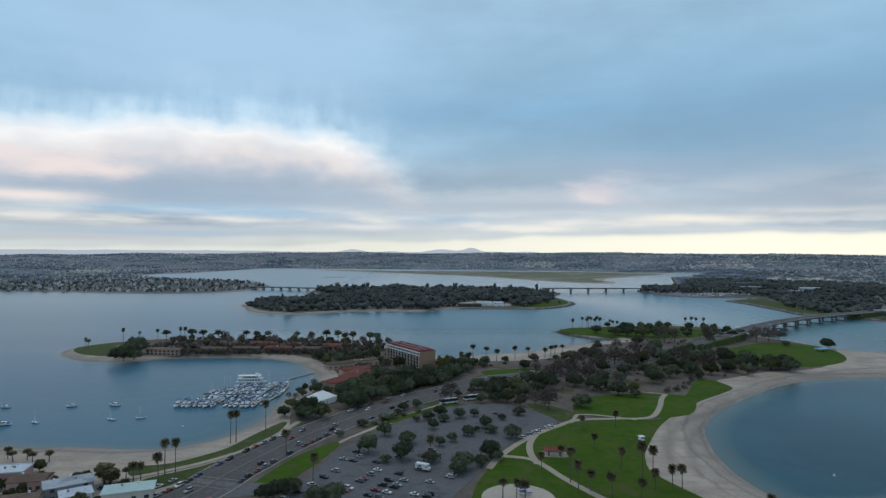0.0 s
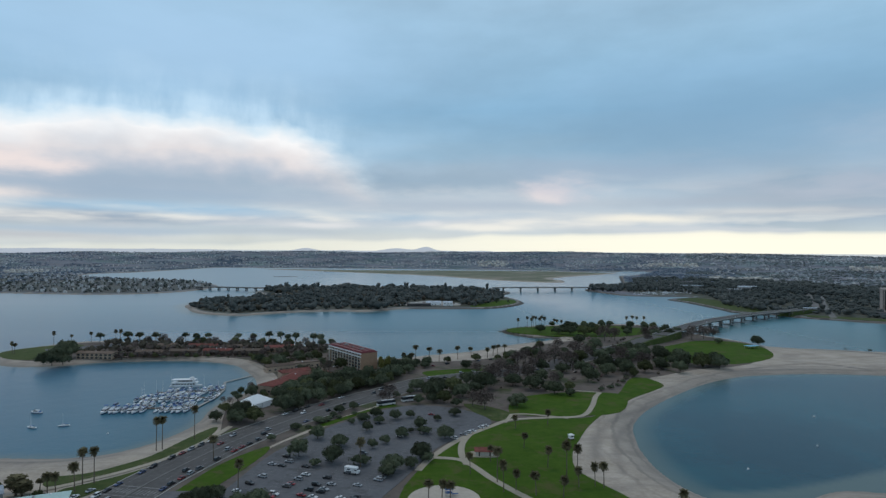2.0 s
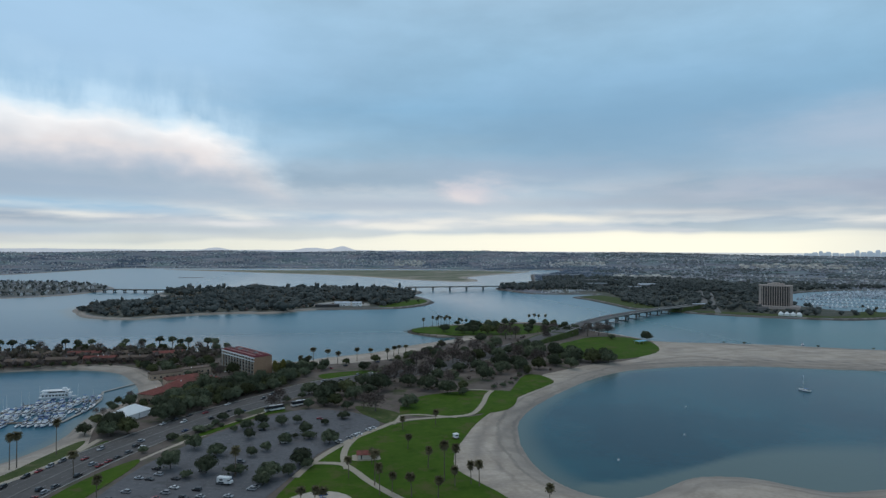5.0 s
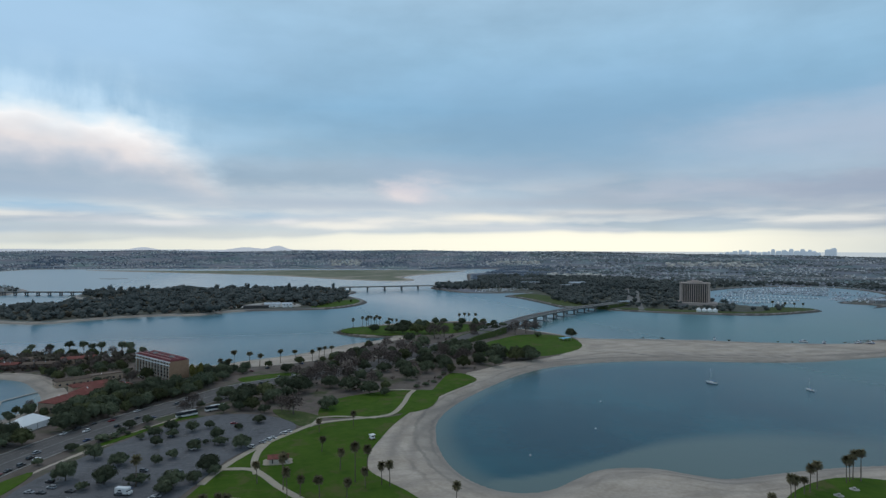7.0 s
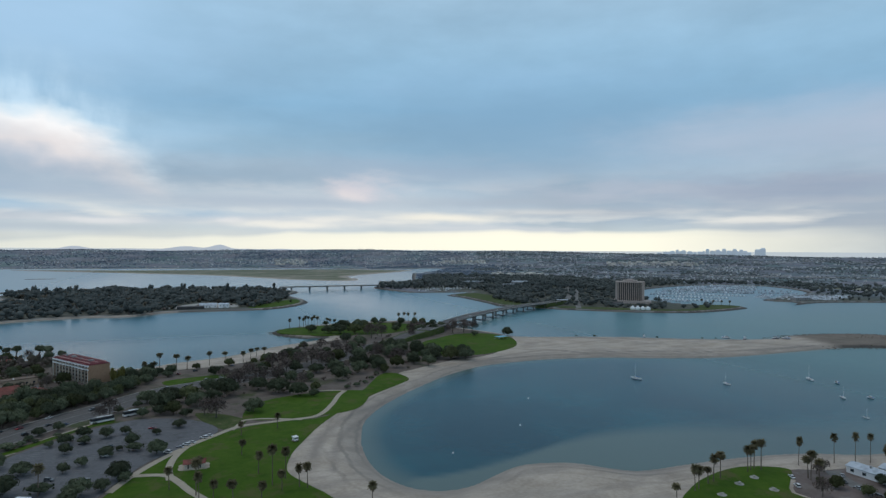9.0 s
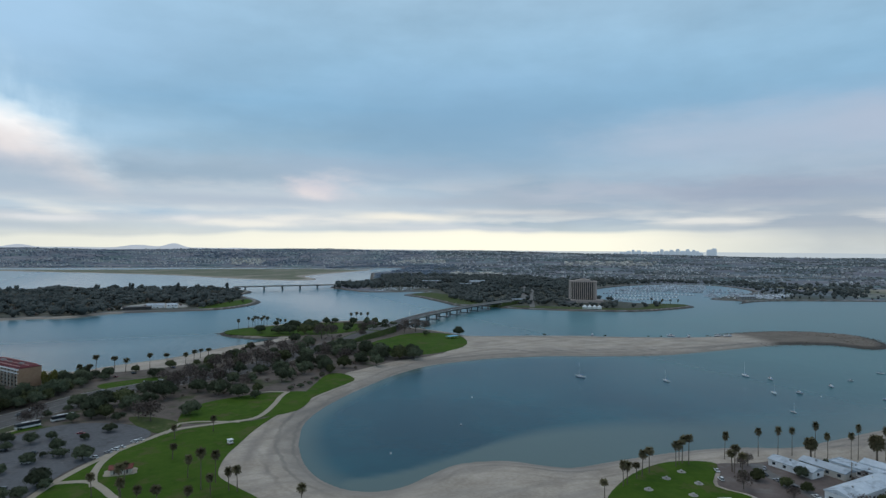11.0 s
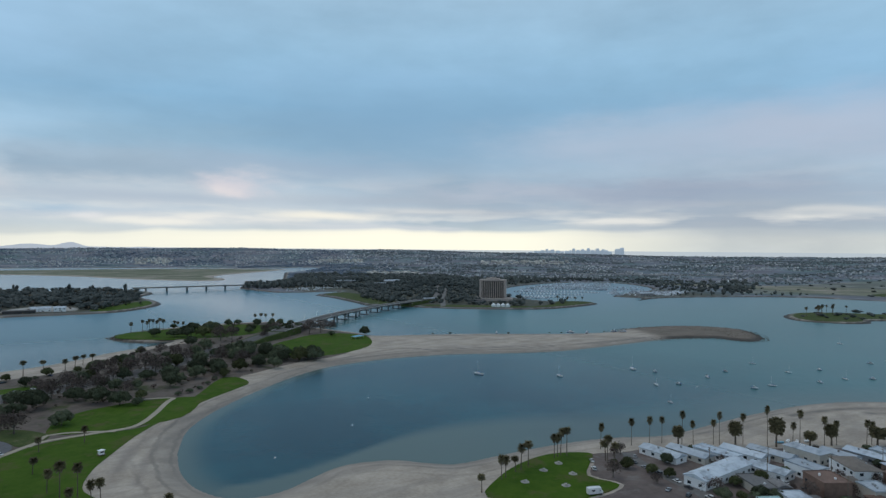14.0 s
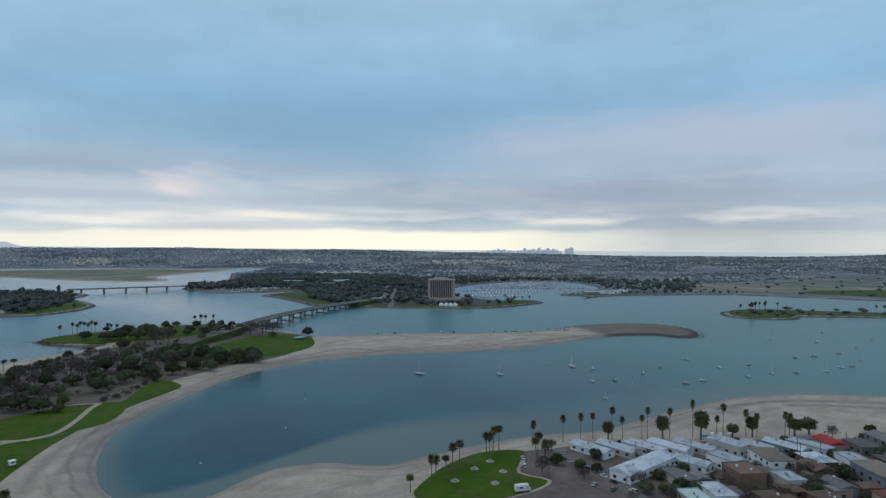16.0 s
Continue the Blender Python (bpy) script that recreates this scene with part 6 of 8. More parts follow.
# ---- vehicles ----
def make_car(colour, kind="sedan"):
    names = {"sedan": "parked {} saloon car on the asphalt", "suv": "parked {} tall estate car on the asphalt"}
    ob = thing("car", pose(0, 0, -60), names[kind].format(colour), "car")
    h, roof = (0.85, 1.42) if kind == "sedan" else (1.0, 1.75)
    bm = bmesh.new()
    prof = [(-2.2, 0.32), (2.2, 0.32), (2.28, 0.62), (2.05, h - 0.1), (0.95, h), (-1.6, h), (-2.2, h - 0.08), (-2.3, 0.6)]
    L = [bm.verts.new((x, -0.88, z)) for x, z in prof]
    R = [bm.verts.new((x, 0.88, z)) for x, z in prof]
    bm.faces.new(L)
    bm.faces.new(R[::-1])
    for i in range(len(prof)):
        j = (i + 1) % len(prof)
        bm.faces.new((L[j], L[i], R[i], R[j]))
    bmesh.ops.bevel(bm, geom=bm.edges[:], offset=0.06, segments=1, affect="EDGES")
    part("body", bm, M["car_" + colour], ob)
    back = -1.5 if kind == "sedan" else -2.15
    bm = bmesh.new()
    lo = [(0.95, h - 0.02), (back - 0.1, h - 0.02)]
    hi = [(0.25, roof - 0.08), (back + (0.7 if kind == "sedan" else 0.2), roof - 0.08)]
    q = [bm.verts.new((lo[0][0], s * 0.80, lo[0][1])) for s in (-1, 1)] + [bm.verts.new((lo[1][0], s * 0.80, lo[1][1])) for s in (1, -1)]
    w = [bm.verts.new((hi[0][0], s * 0.64, hi[0][1])) for s in (-1, 1)] + [bm.verts.new((hi[1][0], s * 0.64, hi[1][1])) for s in (1, -1)]
    bm.faces.new(w)
    for i in range(4):
        bm.faces.new((q[i], q[(i + 1) % 4], w[(i + 1) % 4], w[i]))
    part("window", bm, M["window"], ob, "dark tinted glass")
    part("roof", boxes((hi[1][0] - 0.02, hi[0][0] + 0.02, -0.66, 0.66, roof - 0.09, roof), bevel=0.03), M["car_" + colour], ob)
    wheel = None
    for x in (-1.4, 1.4):
        for y in (-0.84, 0.84):
            if wheel is None:
                bm = bmesh.new()
                tube(bm, [(0, -0.11, 0), (0, 0.11, 0)], [0.33, 0.33], 10)
                wheel = part("wheel", bm, M["tyre"], ob, "black tyre")
                wheel.location = (x, y, 0.33)
            else:
                o = new("wheel", wheel.data)
                o.parent, o.location = ob, (x, y, 0.33)
    return ob


CARS = [make_car(c, k) for c, k in (("white", "sedan"), ("silver", "suv"), ("black", "sedan"), ("grey", "suv"), ("red", "sedan"), ("blue", "sedan"), ("white", "suv"), ("black", "suv"), ("silver", "sedan"))]
crng = random.Random(77)


def park(x, y, heading, group, z=2.17, car=None):
    o = put(car or crng.choice(CARS), pose(x, y, z, 0, 0, heading + crng.uniform(-2, 2)))
    o.scale = (0.86, 0.86, 0.86)
    o["group"] = group
    return o


# rows of bays in the car park
lot_dir = 66.0
cu, su = math.cos(radians(lot_dir)), math.sin(radians(lot_dir))
bays = bmesh.new()
for row in range(-1, 9):
    for side in (-1, 1):
        for k in range(0, 62):
            s, o = -70 + k * 2.75, row * 15.5 + side * 2.6
            x, y = -40 + s * cu + o * su, 275 + s * su - o * cu
            if not inside(LOT, x, y) or not inside(LOT, x + 4 * su * side, y - 4 * cu * side) or not inside(LOT, x - 4 * cu, y - 4 * su) or not inside(LOT, x + 4 * cu, y + 4 * su):
                continue
            m = pose(x - 1.37 * cu, y - 1.37 * su, 2.172, 0, 0, lot_dir - 90)
            bays.faces.new([bays.verts.new(m @ Vector(v)) for v in ((-2.5, -0.06, 0), (2.5, -0.06, 0), (2.5, 0.06, 0), (-2.5, 0.06, 0))])
            full = 0.36 if y < 262 else (0.13 if y < 285 else 0.03)
            if crng.random() < full:
                park(x, y, lot_dir - 90 + (180 if crng.random() < 0.5 else 0), "cars in the car park")
tagged(part("bay_marking", bays, M["paint"]), "worn white painted parking bay lines", "road marking", kind="structure")
for i in range(9):
    park(58.5 - i * 2.7, 326.5 - i * 3.0, 140, "cars along the car park edge", car=CARS[(0, 6, 8)[i % 3]]) if i in (0, 1, 3, 4, 5, 7) else None
# along the road
for off, s0, s1, step, full in ((10.2, 118, 200, 5.9, 0.93), (-10.2, 112, 205, 5.9, 0.9), (10.2, 205, 330, 9.0, 0.35), (-10.2, 210, 300, 9.0, 0.3), (6.2, 60, 480, 23, 0.4), (2.8, 60, 480, 31, 0.3), (-2.8, 60, 480, 29, 0.3), (-6.2, 60, 480, 26, 0.4)):
    s = s0
    while s < s1:
        if crng.random() < full:
            x, y, h = along(ROADLINE, s)
            park(x - off * math.sin(radians(h)), y + off * math.cos(radians(h)), h + (0 if off < 0 else 180), "cars along the road", 2.23)
        s += step * crng.uniform(0.9, 1.2)
for x, y, h, c in ((289, 175, 60, 0), (282, 167, 60, 6), (304, 163, 82, 2), (303, 156, 82, 8), (302, 148, 82, 3), (301, 138, 82, 0), (299, 131, 82, 2), (311, 168, 35, 8), (297, 120, 82, 6), (292, 126, 20, 3), (290, 134, 20, 8), (331, 176, -30, 2), (338, 112, 85, 0), (339, 104, 85, 2), (-132, 238, 60, 5), (-128, 232, 60, 8), (-108, 246, 65, 8), (-111, 240, 65, 0)):
    park(x, y, h, "cars between the houses", 2.15, CARS[c])
for x, y in ((38, 446), (46, 452), (60, 470), (70, 476), (40, 500), (52, 508), (66, 512), (80, 522), (92, 528), (130, 560), (150, 470), (162, 478), (172, 490), (180, 500), (200, 520), (210, 480), (-58, 476), (-50, 486), (-40, 500), (-66, 480)):
    park(x, y, crng.choice((40, 130)), "cars near the shore", 2.10)


def make_bus():
    ob = thing("bus", pose(0, 0, -60), "long white coach parked at the car park edge", "bus", "coaches")
    part("body", boxes((-6, 6, -1.25, 1.25, 0.45, 1.6), bevel=0.14), M["car_white"], ob)
    part("roof", boxes((-5.95, 5.9, -1.22, 1.22, 1.55, 3.2), bevel=0.18), M["car_black"], ob, "dark upper body and roof")
    for s in (-1, 1):
        part("window", boxes((-5.4, 5.2, s * 1.27 - 0.03, s * 1.27 + 0.03, 1.55, 2.55)), M["window"], ob, "dark tinted window band")
    part("windscreen", boxes((5.88, 5.96, -1.05, 1.05, 1.3, 2.8)), M["window"], ob)
    part("roof_unit", boxes((-3, 1, -0.8, 0.8, 3.15, 3.42), bevel=0.08), M["car_white"], ob)
    part("roof_panel", boxes((1.6, 5.2, -0.95, 0.95, 3.15, 3.24)), M["car_white"], ob)
    for x in (-3.6, 3.9):
        for y in (-1.1, 1.1):
            part("wheel", tube(bmesh.new(), [(x, y - 0.15, 0.48), (x, y + 0.15, 0.48)], [0.48, 0.48], 12), M["tyre"], ob)
    return ob


bus = make_bus()
put(bus, pose(4, 374, 2.17, 0, 0, 28))
put(bus, pose(19, 384, 2.12, 0, 0, 26))


def make_camper(x, y, h, label):
    ob = thing("camper_van", pose(x, y, 2.17, 0, 0, h), label, "van")
    part("body", boxes((-3.2, 1.6, -1.15, 1.15, 0.55, 3.0), bevel=0.15), M["car_white"], ob)
    part("cab", boxes((1.6, 3.3, -1.05, 1.05, 0.5, 1.7), bevel=0.18), M["car_white"], ob)
    part("overcab", boxes((1.55, 2.5, -1.12, 1.12, 2.05, 2.98), bevel=0.12), M["car_white"], ob)
    part("windscreen", boxes((1.62, 2.35, -0.98, 0.98, 1.68, 2.06)), M["window"], ob)
    for s in (-1, 1):
        part("window", boxes((-1.8, -0.4, s * 1.16 - 0.02, s * 1.16 + 0.02, 1.7, 2.3)), M["window"], ob)
    for wx in (-2.0, 2.3):
        for y2 in (-1.0, 1.0):
            part("wheel", tube(bmesh.new(), [(wx, y2 - 0.13, 0.4), (wx, y2 + 0.13, 0.4)], [0.4, 0.4], 12), M["tyre"], ob)
    return ob


make_camper(-8, 260, -24, "white camper van parked in the car park")
make_camper(261, 147, -20, "white camper van parked beside the lawn")


# ---- boats ----
def hull(bm, l, w, h, draft=0.4):
    """A lofted hull: pointed bow, square stern."""
    rings = []
    for u, k in ((-0.5, 0.82), (-0.25, 0.98), (0.05, 1.0), (0.28, 0.78), (0.42, 0.42), (0.5, 0.04)):
        x, b = u * l, w / 2 * k
        top = h * (1 + 0.35 * max(0, u))
        rings.append([bm.verts.new((x, -b, top)), bm.verts.new((x, -b * 0.8, 0.0)), bm.verts.new((x * 0.97, 0, -draft)), bm.verts.new((x, b * 0.8, 0.0)), bm.verts.new((x, b, top))])
    for a, b in zip(rings, rings[1:]):
        for i in range(4):
            bm.faces.new((a[i], a[i + 1], b[i + 1], b[i]))
        bm.faces.new((a[0], b[0], b[4], a[4]))
    bm.faces.new(rings[0])
    bm.faces.new(rings[-1][::-1])
    bmesh.ops.recalc_face_normals(bm, faces=bm.faces)
    return bm


def make_motorboat(l, fly, label):
    ob = thing("motor_boat", pose(0, 0, -60), label, "boat")
    w = l * 0.31
    part("hull", hull(bmesh.new(), l, w, 1.0 + l * 0.03), M["white"], ob)
    part("boot_stripe", hull(bmesh.new(), l * 1.004, w * 1.03, 0.42), M["car_blue"], ob, "dark blue band at the waterline")
    z = 1.0 + l * 0.03
    part("cabin", boxes((-l * 0.22, l * 0.2, -w * 0.36, w * 0.36, z, z + 1.2), bevel=0.18), M["white"], ob)
    part("window", boxes((-l * 0.19, l * 0.212, -w * 0.37, w * 0.37, z + 0.3, z + 0.95)), M["window"], ob)
    if fly:
        part("flybridge", boxes((-l * 0.18, l * 0.06, -w * 0.3, w * 0.3, z + 1.2, z + 1.75), bevel=0.12), M["white"], ob)
        part("canopy", boxes((-l * 0.2, l * 0.0, -w * 0.32, w * 0.32, z + 2.8, z + 2.9)), M["blue"], ob, "blue canvas canopy")
        for s in (-1,):
            part("post", tube(bmesh.new(), [(-l * 0.17, s * w * 0.28, z + 1.7), (-l * 0.17, s * w * 0.28, z + 2.82)], [0.03, 0.03], 5), M["metal"], ob)
    else:
        part("windscreen", boxes((l * 0.12, l * 0.17, -w * 0.33, w * 0.33, z + 1.15, z + 1.6)), M["window"], ob)
    part("cockpit", boxes((-l * 0.46, -l * 0.24, -w * 0.3, w * 0.3, z + 0.02, z + 0.3)), M["wood" if fly else "blue"], ob)
    return ob


def make_sailboat(l, label):
    ob = thing("sailing_boat", pose(0, 0, -60), label, "boat")
    w = l * 0.29
    part("hull", hull(bmesh.new(), l, w, 0.95), M["white"], ob)
    part("boot_stripe", hull(bmesh.new(), l * 1.004, w * 1.03, 0.3), M["car_blue"], ob, "dark blue band at the waterline")
    part("cabin", boxes((-l * 0.1, l * 0.22, -w * 0.25, w * 0.25, 0.95, 1.45), bevel=0.12), M["white"], ob)
    part("window", boxes((-l * 0.06, l * 0.2, -w * 0.255, w * 0.255, 1.1, 1.32)), M["window"], ob)
    part("mast", tube(bmesh.new(), [(l * 0.08, 0, 0.9), (l * 0.08, 0, l * 1.25)], [0.10, 0.06], 6), M["white"], ob)
    part("boom", tube(bmesh.new(), [(l * 0.08, 0, 1.95), (-l * 0.36, 0, 1.9)], [0.16, 0.12], 6), M["blue"], ob, "furled sail under a blue cover")
    part("cockpit", boxes((-l * 0.42, -l * 0.14, -w * 0.22, w * 0.22, 0.96, 1.02)), M["wood"], ob)
    return ob


def make_far_boat(l, sail, label):
    """A berthed boat of the far basin."""
    ob = thing("sailing_boat" if sail else "motor_boat", pose(0, 0, -60), label, "boat")
    w = l * 0.3
    part("hull", hull(bmesh.new(), l, w, 1.5), M["white"], ob)
    part("cabin", boxes((-l * 0.25, l * 0.2, -w * 0.33, w * 0.33, 1.1, 1.7 if sail else 3.2), bevel=0.15), M["white"], ob)
    if sail:
        part("mast", tube(bmesh.new(), [(l * 0.08, 0, 1.1), (l * 0.08, 0, l * 1.25)], [0.12, 0.08], 5), M["white"], ob)
    return ob


FARBOAT = [make_far_boat(11, True, "white sailing yacht in a far berth"), make_far_boat(12, False, "white motor yacht in a far berth")]
MOTOR = [make_motorboat(9, False, "white motor boat with a small cabin"), make_motorboat(12, True, "white motor yacht with a flybridge"), make_motorboat(7, False, "small white cabin boat")]
COVERED = [make_motorboat(9.5, True, "white motor boat under a dark canvas cover"), make_motorboat(8, False, "white motor boat under a dark canvas cover")]
for o, l in zip(COVERED, (9.5, 8)):
    part("cover", boxes((-l * 0.46, l * 0.1, -l * 0.14, l * 0.14, 2.2, 2.9), bevel=0.25), M["car_blue"], o, "dark blue canvas cover")
SAIL = [make_sailboat(8.5, "white sailing boat with a bare mast"), make_sailboat(10.5, "white sailing yacht with a bare mast")]
brng = random.Random(9)


def moor(kinds, x, y, heading, group, size=0.95):
    o = put(brng.choice(kinds), pose(x, y, 0.0, 0, 0, heading + brng.uniform(-3, 3)))
    k = size * brng.uniform(0.8, 1.15)
    o.scale = (k, k, k)
    o["group"] = group


for x, y in ((-262, 367), (-237, 330), (-223, 335), (-224, 370), (-185, 342), (-170, 345), (-200, 373)):
    moor(SAIL[:1] + MOTOR[:1], x, y, brng.uniform(150, 210), "boats at anchor in the cove", 0.75)
for x, y in ((419, 331), (368, 370), (493, 320), (500, 303), (459, 270), (476, 263), (423, 231), (518, 267), (552, 273), (606, 281), (512, 225), (532, 223), (594, 243), (628, 235), (576, 210), (606, 205), (626, 194), (807, 298), (701, 226), (726, 220), (653, 181), (829, 257), (764, 212), (683, 181), (699, 179), (736, 183), (821, 215), (914, 231), (919, 285)):
    moor(SAIL[:1] if y > 318 else SAIL[:1] + MOTOR[::2], x, y, brng.choice((90, 270)) + brng.uniform(-28, 22), "boats at anchor off the beach", 0.95 if y > 318 else 0.68)
# the hotel marina: docks with boats on both sides
for p, q, n in (((-163, 380), (-113, 380), 14), ((-156, 404), (-106, 407), 13), ((-150, 421), (-108, 428), 10)):
    dock = thing("dock", pose(0, 0, 0), "narrow grey wooden floating dock", "dock", "hotel marina docks")
    part("deck", ribbon([p, q], 2.2, 0.55, 0.4), M["wood"], dock)
    for i in range(0, n, 3):
        x, y = p[0] + (q[0] - p[0]) * i / n, p[1] + (q[1] - p[1]) * i / n
        part("pile", tube(bmesh.new(), [(x, y + 1.2, -3), (x, y + 1.2, 2.0)], [0.16, 0.16], 6), M["wood"], dock)
    for i in range(n):
        for s in (-1, 1):
            if brng.random() < 0.93:
                moor(MOTOR[:2] + MOTOR[1:2] + MOTOR[:2] + COVERED + SAIL, p[0] + (q[0] - p[0]) * (i + 0.5) / n + brng.uniform(-0.4, 0.4), p[1] + (q[1] - p[1]) * (i + 0.5) / n + s * 6.6, 90 * s, "boats in the hotel marina", 0.84)
gang = thing("gangway", pose(0, 0, 0), "grey wooden walkway from the beach to the docks", "dock", "hotel marina docks")
part("deck", ribbon([(-112, 376), (-107, 406), (-108, 428), (-114, 452), (-100, 476)], 1.8, 0.55, 0.2), M["concrete"], gang)


def make_ferry(x, y, h):
    ob = thing("river_boat", pose(x, y, 0, 0, 0, h), "white two-decked excursion boat moored at the dock", "boat")
    part("hull", hull(bmesh.new(), 26, 7.0, 1.5, 0.6), M["white"], ob)
    part("lower_deck", boxes((-11.5, 8.5, -3.0, 3.0, 1.5, 4.0), bevel=0.1), M["white"], ob)
    for s in (-1, 1):
        for i in range(8):
            part("window", boxes((-10.6 + i * 2.35, -9.0 + i * 2.35, s * 3.02 - 0.03, s * 3.02 + 0.03, 2.3, 3.5)), M["window"], ob)
    part("upper_floor", boxes((-12, 9.5, -3.3, 3.3, 4.0, 4.2)), M["white"], ob)
    part("upper_deck", boxes((-7, 6, -2.6, 2.6, 4.2, 6.4), bevel=0.1), M["white"], ob)
    part("window", boxes((-6.5, 5.5, -2.65, 2.65, 5.0, 6.0)), M["window"], ob)
    part("roof", boxes((-11.5, 8.0, -3.2, 3.2, 6.4, 6.6)), M["white"], ob)
    for i in range(6):
        for s in (-1, 1):
            part("post", boxes((-11.2 + i * 3.8, -11.05 + i * 3.8, s * 3.1 - 0.07, s * 3.1 + 0.07, 4.2, 6.4)), M["white"], ob)
    part("wheelhouse", boxes((3, 6, -1.4, 1.4, 6.6, 8.4), bevel=0.1), M["white"], ob)
    return ob


make_ferry(-137, 440, 3).scale = (0.82, 0.82, 0.82)
# the large basin behind the tower: long rows of berthed boats
docks = [((930, 985), (1020, 900)), ((985, 1050), (1090, 950)), ((1045, 1115), (1180, 985)), ((1165, 935), (1265, 1000)), ((1190, 905), (1300, 972)), ((1400, 1300), (1480, 1215)), ((1165, 1215), (1310, 1080)), ((1260, 1262), (1390, 1140)), ((1120, 1180), (1270, 1040)), ((1210, 1240), (1350, 1110)), ((1310, 1280), (1430, 1170))]
for p, q in docks:
    dock = thing("dock", pose(0, 0, 0), "long grey floating dock lined with boats", "dock", "basin docks")
    part("deck", ribbon([p, q], 2.4, 0.5, 0.4), M["wood"], dock)
    L = math.hypot(q[0] - p[0], q[1] - p[1])
    hd = math.degrees(math.atan2(q[1] - p[1], q[0] - p[0]))
    n = int(L / 7.5) if p[0] < 1050 else 0
    for i in range(n):
        for s in (-1, 1):
            if brng.random() < 0.82:
                x, y = p[0] + (q[0] - p[0]) * (i + 0.5) / n, p[1] + (q[1] - p[1]) * (i + 0.5) / n
                moor(FARBOAT, x - s * 6.5 * math.sin(radians(hd)), y + s * 6.5 * math.cos(radians(hd)), hd + 90 * s, "boats in the basin")
for p, q in (((535, 1335), (640, 1345)), ((560, 1365), (690, 1372)), ((600, 1395), (720, 1400))):
    dock = thing("dock", pose(0, 0, 0), "grey floating dock at the far landing", "dock", "far landing docks")
    part("deck", ribbon([p, q], 2.4, 0.5, 0.4), M["wood"], dock)
    for i in range(14):
        x, y = p[0] + (q[0] - p[0]) * (i + 0.5) / 14, p[1] + (q[1] - p[1]) * (i + 0.5) / 14
        moor(FARBOAT, x, y - 6.5, -90, "boats at the far landing")
for x, y, h in ((615, 488, 20), (652, 480, 150), (661, 474, 100), (520, 540, 60), (600, 500, -20)):
    o = put(brng.choice(MOTOR), pose(x, y, 2.35, 0, 6, h))
    o["group"] = "boats drawn up on the sand bar"


# ---- bridges ----
def make_bridge(line, width, zdeck, n, label, name="road_bridge", pier_w=None, thick=2.0):
    ob = thing(name, pose(0, 0, 0), label, "bridge")
    line = [(*p, zdeck) if len(p) == 2 else p for p in smooth_line(line, False, 6)]
    part("deck", ribbon(line, width, zdeck, 0.7), M["road"], ob, "grey asphalt deck")
    part("girder", ribbon([(x, y, z - 0.7) for x, y, z in line], width * 0.72, 0, thick * 0.55), M["pier"], ob)
    for s in (-1, 1):
        flat = offset_line(line, s * (width / 2 - 0.2))
        part("parapet", ribbon([(x, y, zdeck + 0.95) for x, y in flat], 0.35, 0, 1.2), M["concrete"], ob, "pale concrete parapet")
    total = sum(math.hypot(b[0] - a[0], b[1] - a[1]) for a, b in zip(line, line[1:]))
    pw = pier_w or width
    for i in range(n):
        x, y, h = along(line, total * (i + 0.6) / (n + 0.2))
        m = pose(x, y, 0, 0, 0, h)
        bm = boxes((-0.8, 0.8, -pw * 0.62, pw * 0.62, zdeck - 2.9, zdeck - 0.7 - thick * 0.5))
        bm.transform(m)
        cap = part("pier", bm, M["pier"], ob, "stained concrete pier")
        bm = boxes((-1.7, 1.7, -pw * 0.6, pw * 0.6, -3.0, 0.7), bevel=0.2)
        bm.transform(m)
        part("pile_cap", bm, M["pier"], cap)
        for k in (-0.36, 0.36):
            c = m @ Vector((0, k * pw, 0))
            part("column", tube(bmesh.new(), [(c.x, c.y, -4), (c.x, c.y, zdeck - 2.8)], [1.15, 1.15], 8), M["pier"], cap)
    return ob, line, total


BR, bline, btotal = make_bridge([(290, 633), (350, 700), (410, 760), (480, 817), (556, 868), (610, 897), (650, 922)], 16.5, 8.8, 13, "long low concrete road bridge over the channel")
for s in (-1, 1):
    for i in range(12):
        x, y, h = along(bline, btotal * (i + 0.5) / 12)
        x, y = x - s * 8 * math.sin(radians(h)), y + s * 8 * math.cos(radians(h))
        lp = thing("street_lamp", pose(x, y, 8.6, 0, 0, h), "thin grey street lamp on the bridge", "street lamp", "bridge lamps")
        part("pole", tube(bmesh.new(), [(0, 0, -0.3), (0, 0, 8.0)], [0.12, 0.07], 6), M["metal"], lp)
        part("arm", tube(bmesh.new(), [(0, 0, 7.9), (0, -s * 1.8, 8.2)], [0.05, 0.05], 5), M["metal"], lp)
        part("lamp_head", boxes((-0.2, 0.2, -s * 1.9 - 0.35, -s * 1.9 + 0.35, 8.1, 8.28)), M["grey"], lp)
for i in range(7):
    x, y, h = along(bline, 60 + i * 48)
    s = crng.choice((-1, 1))
    park(x - s * 4.5 * math.sin(radians(h)), y + s * 4.5 * math.cos(radians(h)), h + (0 if s < 0 else 180), "cars on the bridge", 8.62)
make_bridge([(-470, 1492), (-430, 1480), (-360, 1462), (-285, 1442)], 16, 7.5, 8, "pale low road bridge to the wooded island", thick=1.2, pier_w=10)
make_bridge([(240, 1475), (300, 1478), (400, 1486), (510, 1490)], 16, 8.5, 6, "pale low road bridge beyond the wooded island", thick=1.2, pier_w=10)
